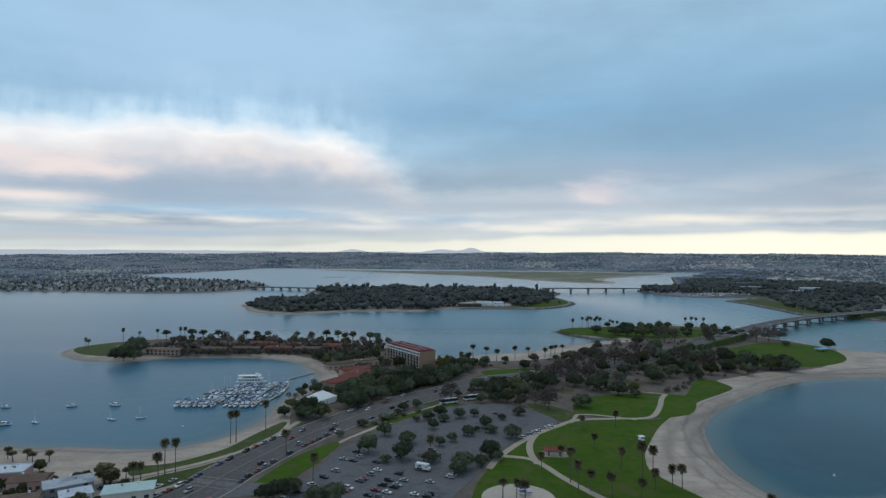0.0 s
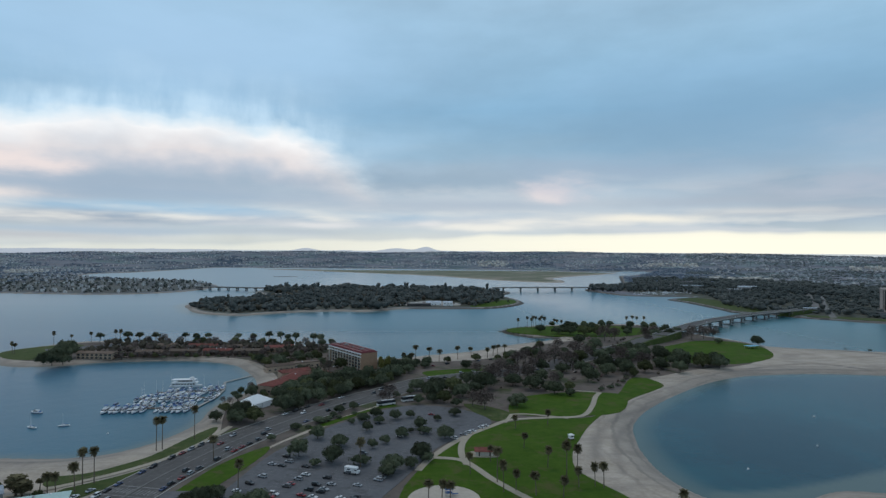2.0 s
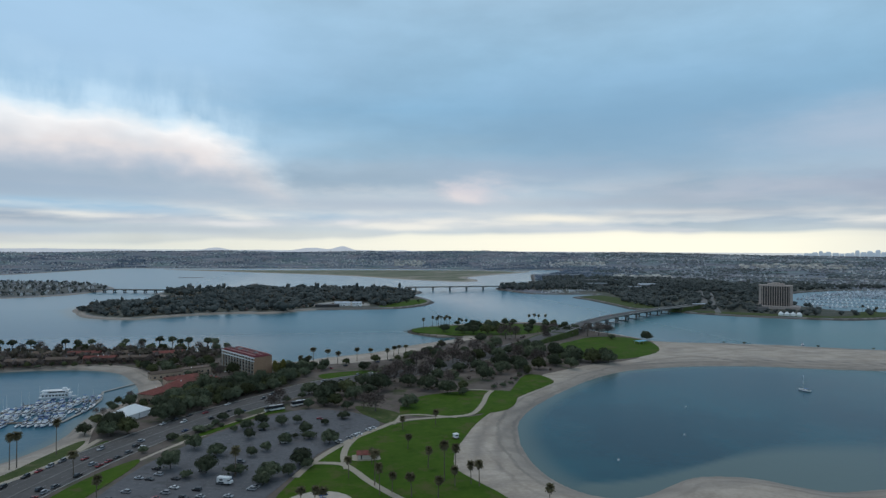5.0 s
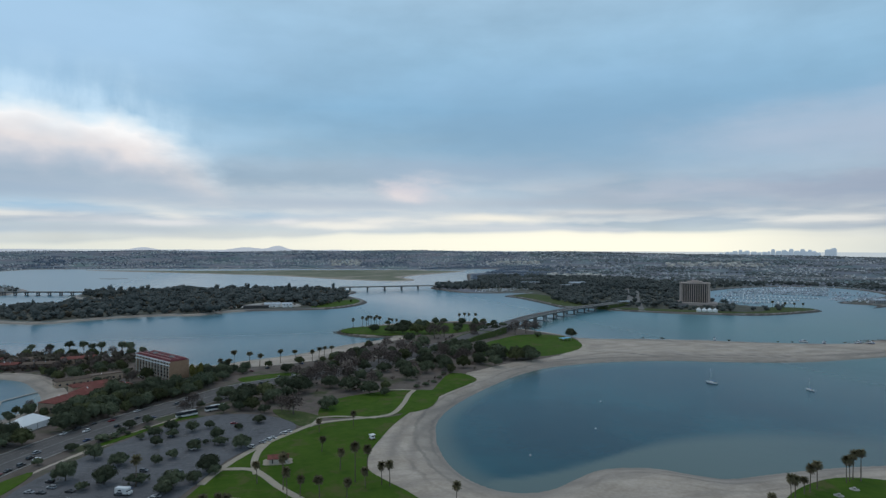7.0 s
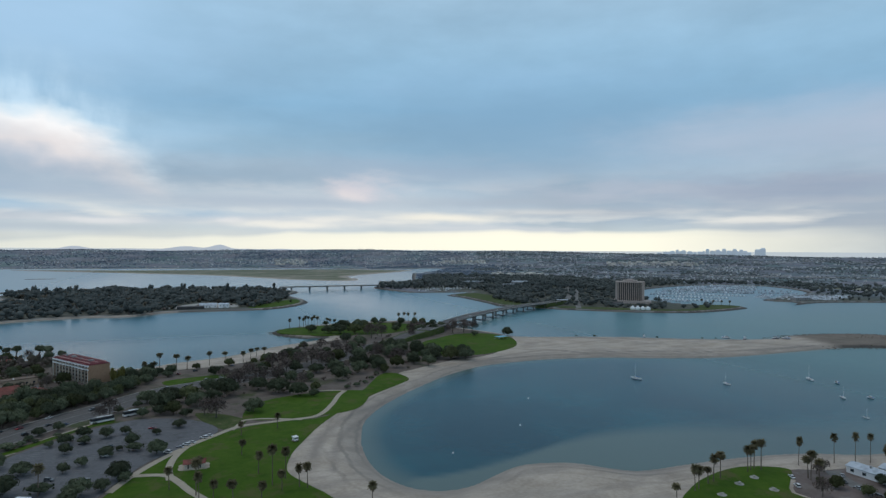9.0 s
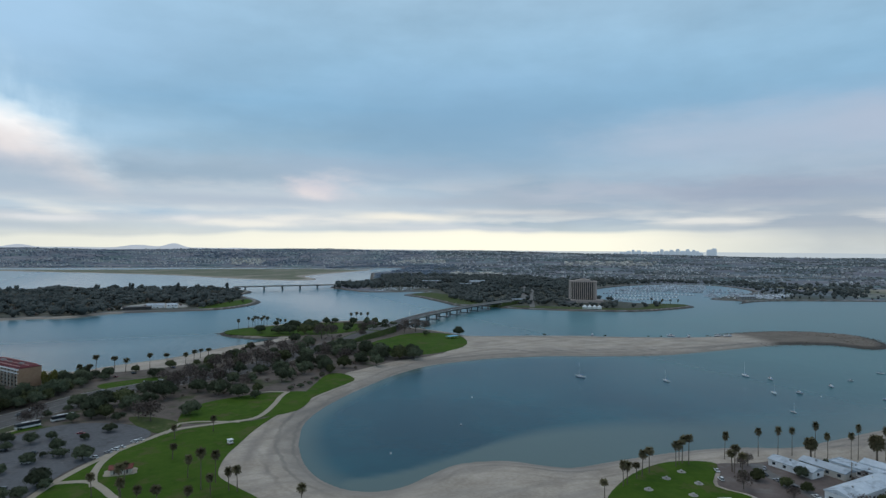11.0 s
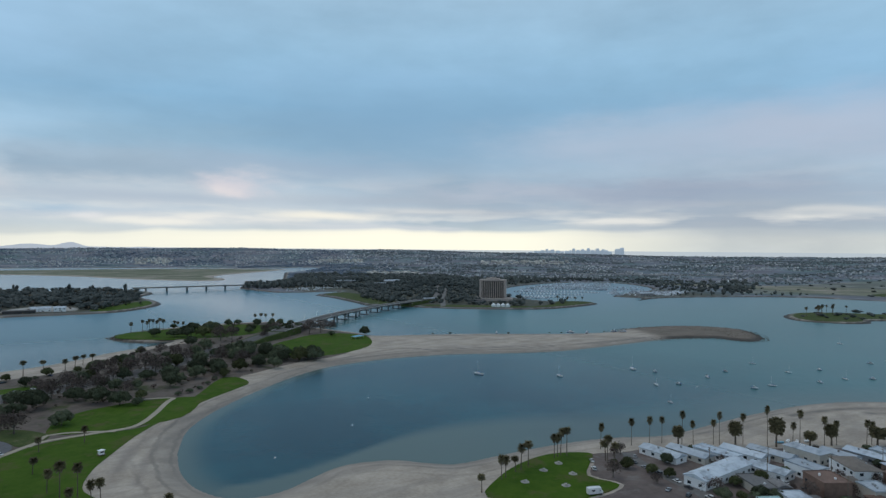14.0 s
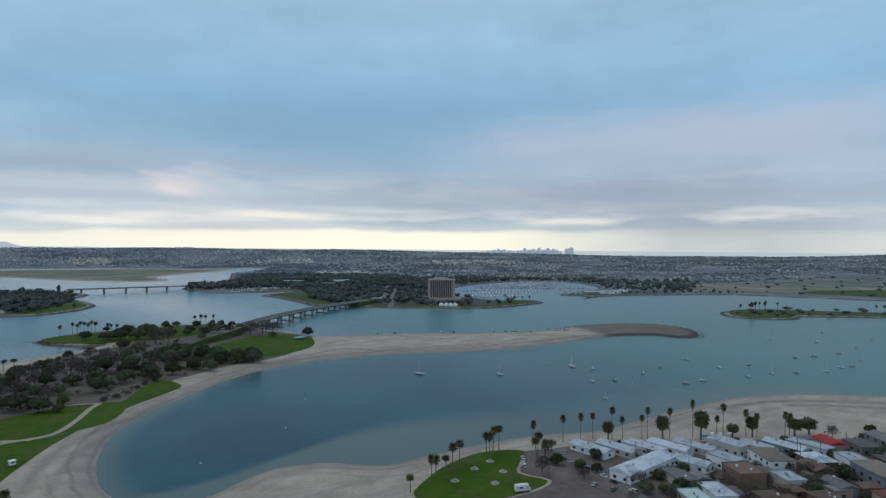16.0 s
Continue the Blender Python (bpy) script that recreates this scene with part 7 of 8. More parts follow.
# approach bank that carries the road up to the bridge
tagged(part("approach_bank", ribbon([(215, 572, 2.3), (238, 592, 4.2), (262, 612, 7.0), (285, 630, 8.4), (318, 662, 8.45)], 19, 2.3, 9.0), M["rough_grass"]), "grassy bank that carries the road up to the bridge", "embankment", kind="structure")
tagged(part("road", ribbon([(213, 571, 2.35), (238, 592, 4.3), (262, 612, 7.1), (285, 630, 8.52)], 14.5, 2.3, 0.25), M["road"]), "asphalt ramp up to the bridge", "road", kind="structure")
tagged(part("approach_bank", ribbon([(600, 893, 8.2), (640, 918, 8.1), (690, 960, 5.0), (740, 1020, 2.3)], 22, 2.3, 9.0), M["rough_grass"]), "grassy bank at the far end of the bridge", "embankment", kind="structure")
for pts, w in (([(660, 932, 8.4), (700, 968, 5.2), (745, 1025, 2.6), (850, 1180, 2.6), (1000, 1420, 2.6), (1150, 1650, 2.6)], 12), ([(651, 855, 2.62), (700, 930, 2.62), (812, 1099, 2.62), (996, 1357, 2.62)], 9)):
    tagged(part("road", ribbon(pts, w, 2.4, 0.3), M["pier"]), "pale far road between dark trees", "road", kind="structure")


# the raised road across the flats behind the basin
cw = thing("causeway", pose(0, 0, 0), "long pale raised road over the far flats", "bridge")
part("deck", ribbon(smooth_line([(1640, 1960), (1828, 1768), (2072, 1530), (2300, 1330)], False, 4), 16, 9.0, 1.6), M["concrete"], cw)
for i in range(22):
    x, y, h = along([(1640, 1960), (1828, 1768), (2072, 1530), (2300, 1330)], 15 + i * 40)
    bm = boxes((-1, 1, -7, 7, -3, 7.6))
    bm.transform(pose(x, y, 0, 0, 0, h))
    part("pier", bm, M["pier"], cw)


# ---- buildings ----
def window_grid(parent, w, h, places, mat="window", depth=0.12):
    """Panes of one size set into a wall, each a mesh object on shared data: (x, y, z, heading)."""
    bm = boxes((-w / 2, w / 2, -depth / 2, depth / 2, 0, h))
    first = part("window", bm, M[mat], parent)
    for i, (x, y, z, a) in enumerate(places):
        o = first if i == 0 else new("window", first.data)
        o.parent = parent
        o.matrix_basis = pose(x, y, z, 0, 0, a)


def make_hotel():
    """Five storeys: white frame with deep bays towards the cove, tan end walls, red mansard roof."""
    L, D, H, Z0 = 55.0, 15.0, 12.7, 2.0
    ob = thing("hotel", pose(-18.3, 484, Z0, 0, 0, 123.0), "five-storey hotel with white balcony grid and red roof", "hotel")
    # Recess wall and floor edges take darker colours to paint in shade.
    part("wall", boxes((0.3, L - 0.3, -D + 0.3, -2.5, 0, H)), M["darkgap"], ob, "wall behind the balconies, coloured dark for shade")
    for x0, x1 in ((-0.2, 0.5), (L - 0.5, L + 0.2)):
        part("end_wall", boxes((x0, x1, -D, 0.2, 0, H + 0.6)), M["clay"], ob, "blank orange-brown end wall")
    part("rear_wall", boxes((0.5, L - 0.5, -D, -D + 0.4, 0, H)), M["cream"], ob)
    for f in range(5):
        z = 0.2 + f * 2.56
        part("floor_slab", boxes((0.5, L - 0.5, -2.6, -0.5, z, z + 0.2)), M["tan"], ob, "floor edge in tan that stands for its shade")
    part("fascia", boxes((-0.3, L + 0.3, -0.4, 0.4, H - 0.3, H + 0.9)), M["white"], ob, "white band under the roof")
    part("beam", boxes((-0.2, L + 0.2, -0.4, 0.4, 0.2 + 4 * 2.56 - 0.4, 0.2 + 4 * 2.56 + 0.35)), M["white"], ob, "white beam under the top storey")
    n = 11
    for i in range(n + 1):
        x = 0.6 + (L - 1.2) * i / n
        part("column", boxes((x - 0.24, x + 0.24, -0.7, 0.3, 0, H - 0.3)), M["cream"], ob, "pale concrete fin")
    window_grid(ob, 3.6, 1.75, [(0.6 + (L - 1.2) * (i + 0.5) / n, -2.45, 0.7 + f * 2.56, 0) for i in range(n) for f in range(5)])
    bm = bmesh.new()
    z0, z1 = H + 0.85, H + 1.8
    lo = [bm.verts.new(v) for v in ((-0.4, 0.5, z0), (L + 0.4, 0.5, z0), (L + 0.4, -D - 0.5, z0), (-0.4, -D - 0.5, z0))]
    hi = [bm.verts.new(v) for v in ((1.6, -1.8, z1), (L - 1.6, -1.8, z1), (L - 1.6, -D + 1.8, z1), (1.6, -D + 1.8, z1))]
    bm.faces.new(hi[::-1])
    bm.faces.new(lo)
    for i in range(4):
        bm.faces.new((lo[i], hi[i], hi[(i + 1) % 4], lo[(i + 1) % 4]))
    bmesh.ops.recalc_face_normals(bm, faces=bm.faces)
    roof = part("roof", bm, M["redmetal"], ob, "dark red sheet roof")
    for x0, x1, y0, y1, h in ((10, 14, -9, -6.5, 1.0), (25, 27, -8, -6.5, 0.8), (36, 40, -9, -6.5, 1.1), (47, 49, -8, -6.5, 0.8)):
        part("roof_unit", boxes((x0, x1, y0, y1, z1 - 0.05, z1 + h), bevel=0.1), M["grey"], roof)
    for y0 in (-1.9, -D / 2, -D + 1.7):
        part("roof_rail", boxes((1.6, L - 1.6, y0 - 0.15, y0 + 0.15, z1, z1 + 0.5)), M["pink"], roof)


def make_tower():
    """The tall slab across the channel: brown ribs, dark glass between, stepped top."""
    W, D, H = 47.0, 21.0, 38.0
    ob = thing("hotel_tower", pose(806, 915, 2.0, 0, 0, -42), "tall brown ribbed concrete hotel tower beside the marina", "hotel")
    part("core", boxes((-W / 2 + 0.6, W / 2 - 0.6, -D / 2 + 0.6, D / 2 - 0.6, 0, H)), M["window"], ob, "dark glass walls")
    for x in (-W / 2, W / 2):
        part("end_wall", boxes((x - 2.0, x + 2.0, -D / 2 - 0.4, D / 2 + 0.4, 0, H + 1.0)), M["rib"], ob, "pale brown end wall")
    n = 13
    for i in range(1, n):
        x = -W / 2 + W * i / n
        for s in (-1, 1):
            part("rib", boxes((x - 0.55, x + 0.55, s * D / 2 - 0.9, s * D / 2 + 1.1, 0, H)), M["rib"], ob)
    for f in range(1, 15):
        z = f * H / 15
        for s in (-1, 1):
            part("spandrel", boxes((-W / 2 + 2, W / 2 - 2, s * (D / 2 - 0.4) - 0.3, s * (D / 2 - 0.4) + 0.3, z - 0.45, z + 0.35)), M["brownwood"], ob)
    part("cornice", boxes((-W / 2 - 2.2, W / 2 + 2.2, -D / 2 - 1.4, D / 2 + 1.4, H, H + 2.2), bevel=0.2), M["rib"], ob)
    part("podium", boxes((-W / 2 - 10, W / 2 + 14, -D / 2 - 12, D / 2 + 6, 0, 5.0), bevel=0.2), M["rib"], ob)
    top = part("roof_house", boxes((-13, 13, -7, 7, H + 2.2, H + 4.8), bevel=0.3), M["rib"], ob)
    part("roof_gable", boxes((-6, 6, -4, 4, H + 4.8, H + 6.4), bevel=0.5), M["rib"], top)


def gable(bm, w, d, z0, rise, over=0.4):
    """A pitched roof with its ridge along x, a closed body."""
    a, b = w / 2 + over, d / 2 + over
    v = [bm.verts.new(p) for p in ((-a, -b, z0), (a, -b, z0), (a, b, z0), (-a, b, z0), (-a, 0, z0 + rise), (a, 0, z0 + rise), (-a, -b, z0 - 0.2), (a, -b, z0 - 0.2), (a, b, z0 - 0.2), (-a, b, z0 - 0.2))]
    for f in ((0, 1, 5, 4), (2, 3, 4, 5), (1, 2, 5), (3, 0, 4), (6, 7, 1, 0), (7, 8, 2, 1), (8, 9, 3, 2), (9, 6, 0, 3), (9, 8, 7, 6)):
        bm.faces.new([v[i] for i in f])
    return bm


def hip(bm, w, d, z0, rise, over=0.5):
    a, b, r = w / 2 + over, d / 2 + over, max((w - d) / 2, 0.3)
    v = [bm.verts.new(p) for p in ((-a, -b, z0), (a, -b, z0), (a, b, z0), (-a, b, z0), (-r, 0, z0 + rise), (r, 0, z0 + rise), (-a, -b, z0 - 0.2), (a, -b, z0 - 0.2), (a, b, z0 - 0.2), (-a, b, z0 - 0.2))]
    for f in ((0, 1, 5, 4), (2, 3, 4, 5), (1, 2, 5), (3, 0, 4), (6, 7, 1, 0), (7, 8, 2, 1), (8, 9, 3, 2), (9, 6, 0, 3), (9, 8, 7, 6)):
        bm.faces.new([v[i] for i in f])
    return bm


def make_house(x, y, heading, w, d, h, roof, wallm, roofm, label, group, seed, z=2.1, extras=True):
    """A house: walls, roof, doors, windows, and the clutter on its roof."""
    r = random.Random(seed)
    ob = thing("house", pose(x, y, z, 0, 0, heading), label, "house", group)
    part("wall", boxes((-w / 2, w / 2, -d / 2, d / 2, -0.3, h)), M[wallm], ob)
    bm = bmesh.new()
    if roof == "gable":
        gable(bm, w, d, h, min(w, d) * 0.16)
    elif roof == "hip":
        hip(bm, w, d, h, min(w, d) * 0.18)
    else:
        box(bm, -w / 2 - 0.25, w / 2 + 0.25, -d / 2 - 0.25, d / 2 + 0.25, h, h + 0.25)
        for q in ((-w / 2 - 0.25, w / 2 + 0.25, -d / 2 - 0.25, -d / 2), (-w / 2 - 0.25, w / 2 + 0.25, d / 2, d / 2 + 0.25), (-w / 2 - 0.25, -w / 2, -d / 2, d / 2), (w / 2, w / 2 + 0.25, -d / 2, d / 2)):
            box(bm, *q, h + 0.25, h + 0.55)
    rf = part("roof", bm, M[roofm], ob)
    places = []
    for f in range(max(1, int(h // 2.7))):
        zz = 1.0 + f * 2.8
        for s in (-1, 1):
            k = max(1, int(w / 4.2))
            places += [(-w / 2 + w * (i + 0.5) / k, s * d / 2, zz, 0) for i in range(k) if r.random() < 0.85]
            k = max(1, int(d / 4.2))
            places += [(s * w / 2, -d / 2 + d * (i + 0.5) / k, zz, 90) for i in range(k) if r.random() < 0.85]
    if places:
        window_grid(ob, 1.5, 1.25, places)
    part("door", boxes((w * 0.1, w * 0.1 + 1.0, -d / 2 - 0.06, -d / 2 + 0.04, 0, 2.05)), M["brownwood"], ob)
    if extras:
        for _ in range(r.randint(1, 3)):
            u, v = r.uniform(-w * 0.3, w * 0.3), r.uniform(-d * 0.18, d * 0.18)
            top = h + (0.25 if roof == "flat" else min(w, d) * 0.12)
            part("roof_vent", boxes((u - 0.35, u + 0.35, v - 0.35, v + 0.35, top - 0.6, top + r.uniform(0.5, 1.0)), bevel=0.05), M[r.choice(("grey", "white", "metal"))], rf)
    return ob


make_hotel()
make_tower()
BEACH = "houses by the beach"
# x, y, heading, width, depth, height, roof, wall, roof material, label
SHORE_ROW = [
    (322, 161, 92, 21, 8.5, 3.4, "gable", "white", "whiteroof", "long low white beach cottage with a pale roof"),
    (333, 154, 92, 21, 8.5, 3.4, "gable", "cream", "whiteroof", "long low cream beach cottage with a pale roof"),
    (344, 147, 92, 21, 8.5, 3.4, "flat", "white", "whiteroof", "long low white beach cottage with a flat pale roof"),
    (355, 140, 92, 21, 8.5, 3.6, "gable", "white", "whiteroof", "long low white beach cottage with a pale roof"),
    (366, 133, 92, 21, 8.5, 3.4, "gable", "cream", "whiteroof", "long low cream beach cottage with a pale roof"),
    (378, 123, 85, 18, 9.0, 5.8, "hip", "cream", "whiteroof", "two-storey cream house with a pale hipped roof"),
    (320, 131, 3, 38, 10.5, 4.6, "gable", "white", "whiteroof", "big white building with a pale low-pitched roof"),
    (343, 121, 92, 17, 9.0, 3.6, "gable", "white", "whiteroof", "low white cottage with a pale roof"),
    (322, 115, 60, 17, 9.0, 3.6, "flat", "cream", "greyroof", "low cream building with a flat grey roof"),
    (355, 112, 80, 15, 9.0, 5.6, "flat", "white", "whiteroof", "white two-storey house with a flat roof"),
    (390, 114, 85, 16, 8.5, 3.8, "gable", "white", "whiteroof", "white cottage with a pale roof near the sand"),
    (401, 106, 85, 20, 8.5, 4.0, "gable", "grey", "whiteroof", "grey cottage with a long pale roof"),
]
MIDDLE_ROW = [
    (411, 99, 85, 20, 8.5, 4.0, "flat", "white", "whiteroof", "white cottage with a long flat pale roof"),
    (424, 95, 55, 14, 10.0, 4.2, "gable", "tan", "brightred", "house under a bright red roof"),
    (432, 84, 55, 14, 10.0, 4.6, "hip", "grey", "greyroof", "grey house with a dark hipped roof"),
    (446, 78, 55, 16, 11.0, 6.2, "gable", "grey", "greyroof", "grey two-storey house with a shingle roof"),
    (460, 66, 55, 15, 11.0, 6.2, "hip", "grey", "greyroof", "grey two-storey house by the beach"),
    (372, 100, 55, 19, 12.0, 6.6, "hip", "white", "beigeroof", "large white two-storey house with a beige roof"),
    (390, 88, 60, 14, 11.0, 4.8, "hip", "brownwood", "whiteroof", "brown house with a pale patched roof"),
    (402, 78, 55, 12, 9.0, 5.4, "flat", "white", "whiteroof", "small white flat-roofed beach house"),
    (377, 83, 55, 13, 10.0, 5.0, "gable", "rust", "rust", "rust-brown shingled house with a brown roof"),
    (341, 97, 60, 14, 12.0, 7.6, "flat", "rust", "rust", "tall rust-brown flat-roofed house"),
    (352, 84, 60, 11, 9.0, 5.6, "flat", "cream", "whiteroof", "small cream house with a flat white roof"),
    (365, 70, 60, 12, 8.0, 4.2, "gable", "slate", "greyroof", "low blue-grey house among trees"),
    (386, 62, 55, 20, 13.0, 8.4, "hip", "slate", "beigeroof", "long blue-grey three-storey block with a beige roof"),
]
BACK_ROW = [
    (415, 66, 55, 13, 10.0, 4.8, "hip", "brownwood", "greyroof", "brown house with a grey roof"),
    (432, 60, 55, 14, 10.0, 6.2, "gable", "grey", "greyroof", "grey two-storey house with a gable"),
    (318, 96, 60, 15, 9.0, 4.0, "flat", "white", "whiteroof", "low white building with a flat pale roof"),
    (306, 98, 60, 14, 9.0, 3.6, "flat", "cream", "teal", "low cream building with a pale teal roof"),
    (326, 78, 60, 14, 9.0, 5.0, "hip", "brownwood", "brownwood", "brown house with a brown hipped roof"),
    (344, 66, 60, 13, 9.0, 4.6, "hip", "rust", "brownwood", "rust-brown house with a dark roof"),
    (447, 55, 55, 13, 10.0, 5.8, "gable", "cream", "greyroof", "cream two-storey house with a grey roof"),
    (474, 58, 55, 14, 10.0, 6.0, "hip", "grey", "greyroof", "grey house at the edge of the sand"),
    (460, 44, 55, 14, 10.0, 5.4, "flat", "white", "whiteroof", "white flat-roofed house near the sand"),
    (420, 46, 55, 13, 10.0, 5.0, "gable", "brownwood", "brownwood", "brown house with a brown gable roof"),
    (402, 52, 55, 12, 9.0, 5.6, "flat", "grey", "whiteroof", "small grey flat-roofed beach house"),
    (365, 50, 60, 14, 10.0, 5.0, "hip", "tan", "redroof", "tan house with a red tiled roof"),
    (490, 42, 55, 14, 10.0, 5.6, "hip", "cream", "greyroof", "cream house with a grey hipped roof"),
]
HOUSES = SHORE_ROW + MIDDLE_ROW + BACK_ROW
for i, q in enumerate(HOUSES):
    x, y, hd, w, d, h, *rest = q
    make_house(x, y, hd, w * 0.96, d * 0.95, h * 0.92, *rest, BEACH, 300 + i)
COVE = "cottages by the cove"
for i, q in enumerate([
    (-176, 247, 12, 16, 10.0, 4.0, "flat", "pink", "whiteroof", "pink-walled cottage with a flat pale roof"),
    (-160, 238, 12, 13, 9.0, 4.2, "gable", "pink", "brownwood", "pink cottage with a brown roof"),
    (-178, 232, 12, 13, 9.0, 4.0, "gable", "brownwood", "brownwood", "brown cottage with a brown roof"),
    (-141, 231, 35, 16, 9.5, 5.6, "gable", "grey", "whiteroof", "grey house with a bright pale roof"),
    (-134, 224, 35, 10, 8.0, 4.4, "hip", "white", "whiteroof", "white house with a low hipped pale roof"),
    (-117, 229, 20, 17, 9.0, 4.2, "hip", "cream", "teal", "low cream building with a pale teal hipped roof"),
    (-197, 250, 12, 13, 9.0, 3.6, "flat", "white", "teal", "white cottage with a flat pale roof"),
    (-150, 216, 20, 14, 9.0, 5.0, "gable", "tan", "brownwood", "tan house with a brown roof"),
    (-215, 248, 12, 14, 9.0, 4.6, "gable", "cream", "greyroof", "cream cottage with a grey roof"),
]):
    make_house(*q, COVE, 400 + i)
# the hotel's low wings
WING = "hotel wings"
for i, q in enumerate([
    (-70, 420, 62, 26, 12, 5.2, "hip", "tan", "redroof", "low hotel wing with a red tiled roof"),
    (-62, 442, 75, 24, 12, 5.4, "hip", "tan", "redroof", "low hotel wing with a red tiled roof"),
    (-66, 462, 30, 22, 10, 4.6, "gable", "tan", "redroof", "tan hotel wing with a red tiled roof"),
    (-48, 452, 35, 20, 11, 4.6, "hip", "tan", "redroof", "tan hotel wing with a red tiled roof"),
    (-82, 486, 30, 22, 9, 4.2, "gable", "tan", "brownwood", "tan hotel wing with a brown roof"),
    (-64, 500, 28, 22, 9, 4.2, "flat", "tan", "brownwood", "tan hotel wing with a flat brown roof"),
    (-122, 558, 0, 24, 9, 4.6, "gable", "brownwood", "brownwood", "long brown guest wing with a brown roof"),
    (-150, 560, 0, 24, 9, 4.6, "gable", "brownwood", "redroof", "long brown guest wing with a red-brown roof"),
    (-178, 558, -2, 24, 9, 4.6, "gable", "brownwood", "brownwood", "long brown guest wing with a brown roof"),
    (-206, 554, -6, 24, 9, 4.6, "gable", "brownwood", "brownwood", "long brown guest wing with a brown roof"),
    (-100, 580, 12, 26, 10, 4.2, "gable", "tan", "redroof", "tan guest wing with a red-brown roof"),
    (-136, 586, 6, 26, 10, 4.2, "gable", "tan", "brownwood", "tan guest wing with a brown roof"),
    (-172, 590, 2, 26, 10, 4.2, "gable", "tan", "redroof", "tan guest wing with a red-brown roof"),
    (-210, 592, -2, 26, 10, 4.2, "gable", "tan", "brownwood", "tan guest wing with a brown roof"),
]):
    make_house(*q, WING, 500 + i)
# arcaded guest house at the end of the row
arc = thing("guest_house", pose(-248, 546, 2.1, 0, 0, 172), "tan guest house with a row of dark arches", "house", WING)
arc.scale = (1, 1, 0.78)
part("wall", boxes((-16, 16, -4, 4, -0.3, 6.4)), M["tan"], arc)
part("roof", gable(bmesh.new(), 33, 9, 6.4, 1.6), M["brownwood"], arc)
for f in range(2):
    for i in range(8):
        x = -14 + i * 4
        bm = bmesh.new()
        ring = [(x - 1.2, 0.2 + f * 3.1), (x + 1.2, 0.2 + f * 3.1)] + [(x + 1.2 * math.cos(a), 1.5 + f * 3.1 + 0.9 * math.sin(a)) for a in np.linspace(0, math.pi, 7)]
        A_ = [bm.verts.new((u, 4.06, v)) for u, v in ring]
        B_ = [bm.verts.new((u, 3.9, v)) for u, v in ring]
        bm.faces.new(A_)
        bm.faces.new(B_[::-1])
        for k in range(len(ring)):
            bm.faces.new((A_[k], B_[k], B_[(k + 1) % len(ring)], A_[(k + 1) % len(ring)]))
        # Dark plates on the solid wall paint the shade inside arches.
        part("arch", bm, M["darkgap"], arc, "arch panel painted dark as a shaded opening")

# the white event tent
tent = thing("event_tent", pose(-75, 374, 2.1, 0, 0, 60), "large white peaked event tent beside the trees", "tent")
tent.scale = (1.0, 1.0, 1.0)
part("wall", boxes((-9, 9, -6, 6, 0, 3.4)), M["tent"], tent)
part("roof", hip(bmesh.new(), 18, 12, 3.4, 3.8, 0.3), M["tent"], tent, "white peaked fabric roof")
for x in (-9, 0, 9):
    for y in (-6.1, 6.1):
        part("pole", boxes((x - 0.1, x + 0.1, y - 0.1, y + 0.1, 0, 3.5)), M["metal"], tent)
# park toilets with a red roof
wc = thing("park_pavilion", pose(51.5, 281, 2.2, 0, 0, -5), "small pale park building with a red-brown roof", "pavilion")
wc.scale = (0.62, 0.72, 0.85)
part("wall", boxes((-6.5, 6.5, -2.6, 2.6, 0, 2.7)), M["cream"], wc)
part("roof", gable(bmesh.new(), 14, 7, 2.7, 1.5, 0.6), M["redroof"], wc, "red-brown shingle roof")
for x in (-4, 4):
    part("door", boxes((x - 0.5, x + 0.5, -2.68, -2.55, 0, 2.05)), M["darkgap"], wc)
slab("paved_yard", smooth_line([(45.5, 278), (56.5, 277), (57.5, 281), (57, 285), (46, 286), (45, 282)], n=3), 2.24, M["path"], label="pale paved yard round the park building", category="pavement")
# lifeguard hut
hut = thing("lifeguard_hut", pose(98.5, 302, 2.0, 0, 0, 20), "small white lifeguard hut on the sand", "hut")
hut.scale = (0.75, 0.75, 0.75)
part("cabin", boxes((-1.4, 1.4, -1.4, 1.4, 1.0, 3.3), bevel=0.05), M["white"], hut)
part("roof", boxes((-1.8, 1.8, -1.8, 1.8, 3.3, 3.5)), M["white"], hut)
part("window", boxes((-1.1, 1.1, -1.45, -1.38, 2.0, 2.9)), M["window"], hut)
part("deck", boxes((-2.0, 2.0, -2.2, 2.0, 0.85, 1.0)), M["wood"], hut)
for x in (-1.6, 1.6):
    for y in (-1.6, 1.6):
        part("leg", boxes((x - 0.1, x + 0.1, y - 0.1, y + 0.1, -0.4, 0.85)), M["wood"], hut)
# canopies and play things
cn = thing("canopy", pose(362, 583, 2.1, 0, 0, 20), "light blue canopy on the point's lawn", "canopy")
part("roof", hip(bmesh.new(), 13, 7, 2.8, 0.8, 0.2), M["cyan"], cn)
for x in (-6, 0, 6):
    for y in (-3.3, 3.3):
        part("post", boxes((x - 0.08, x + 0.08, y - 0.08, y + 0.08, 0, 2.7)), M["metal"], cn)
pf = thing("play_frame", pose(31, 234, 2.27, 0, 0, 15), "small blue climbing frame on the play sand", "playground")
part("platform", boxes((-1.2, 1.2, -1.0, 1.0, 1.3, 1.45)), M["blue"], pf)
part("roof", hip(bmesh.new(), 2.6, 2.2, 3.0, 0.8, 0.2), M["blue"], pf, "blue peaked roof")
part("slide", boxes((1.2, 3.8, -0.35, 0.35, 0.5, 0.65)), M["blue"], pf)
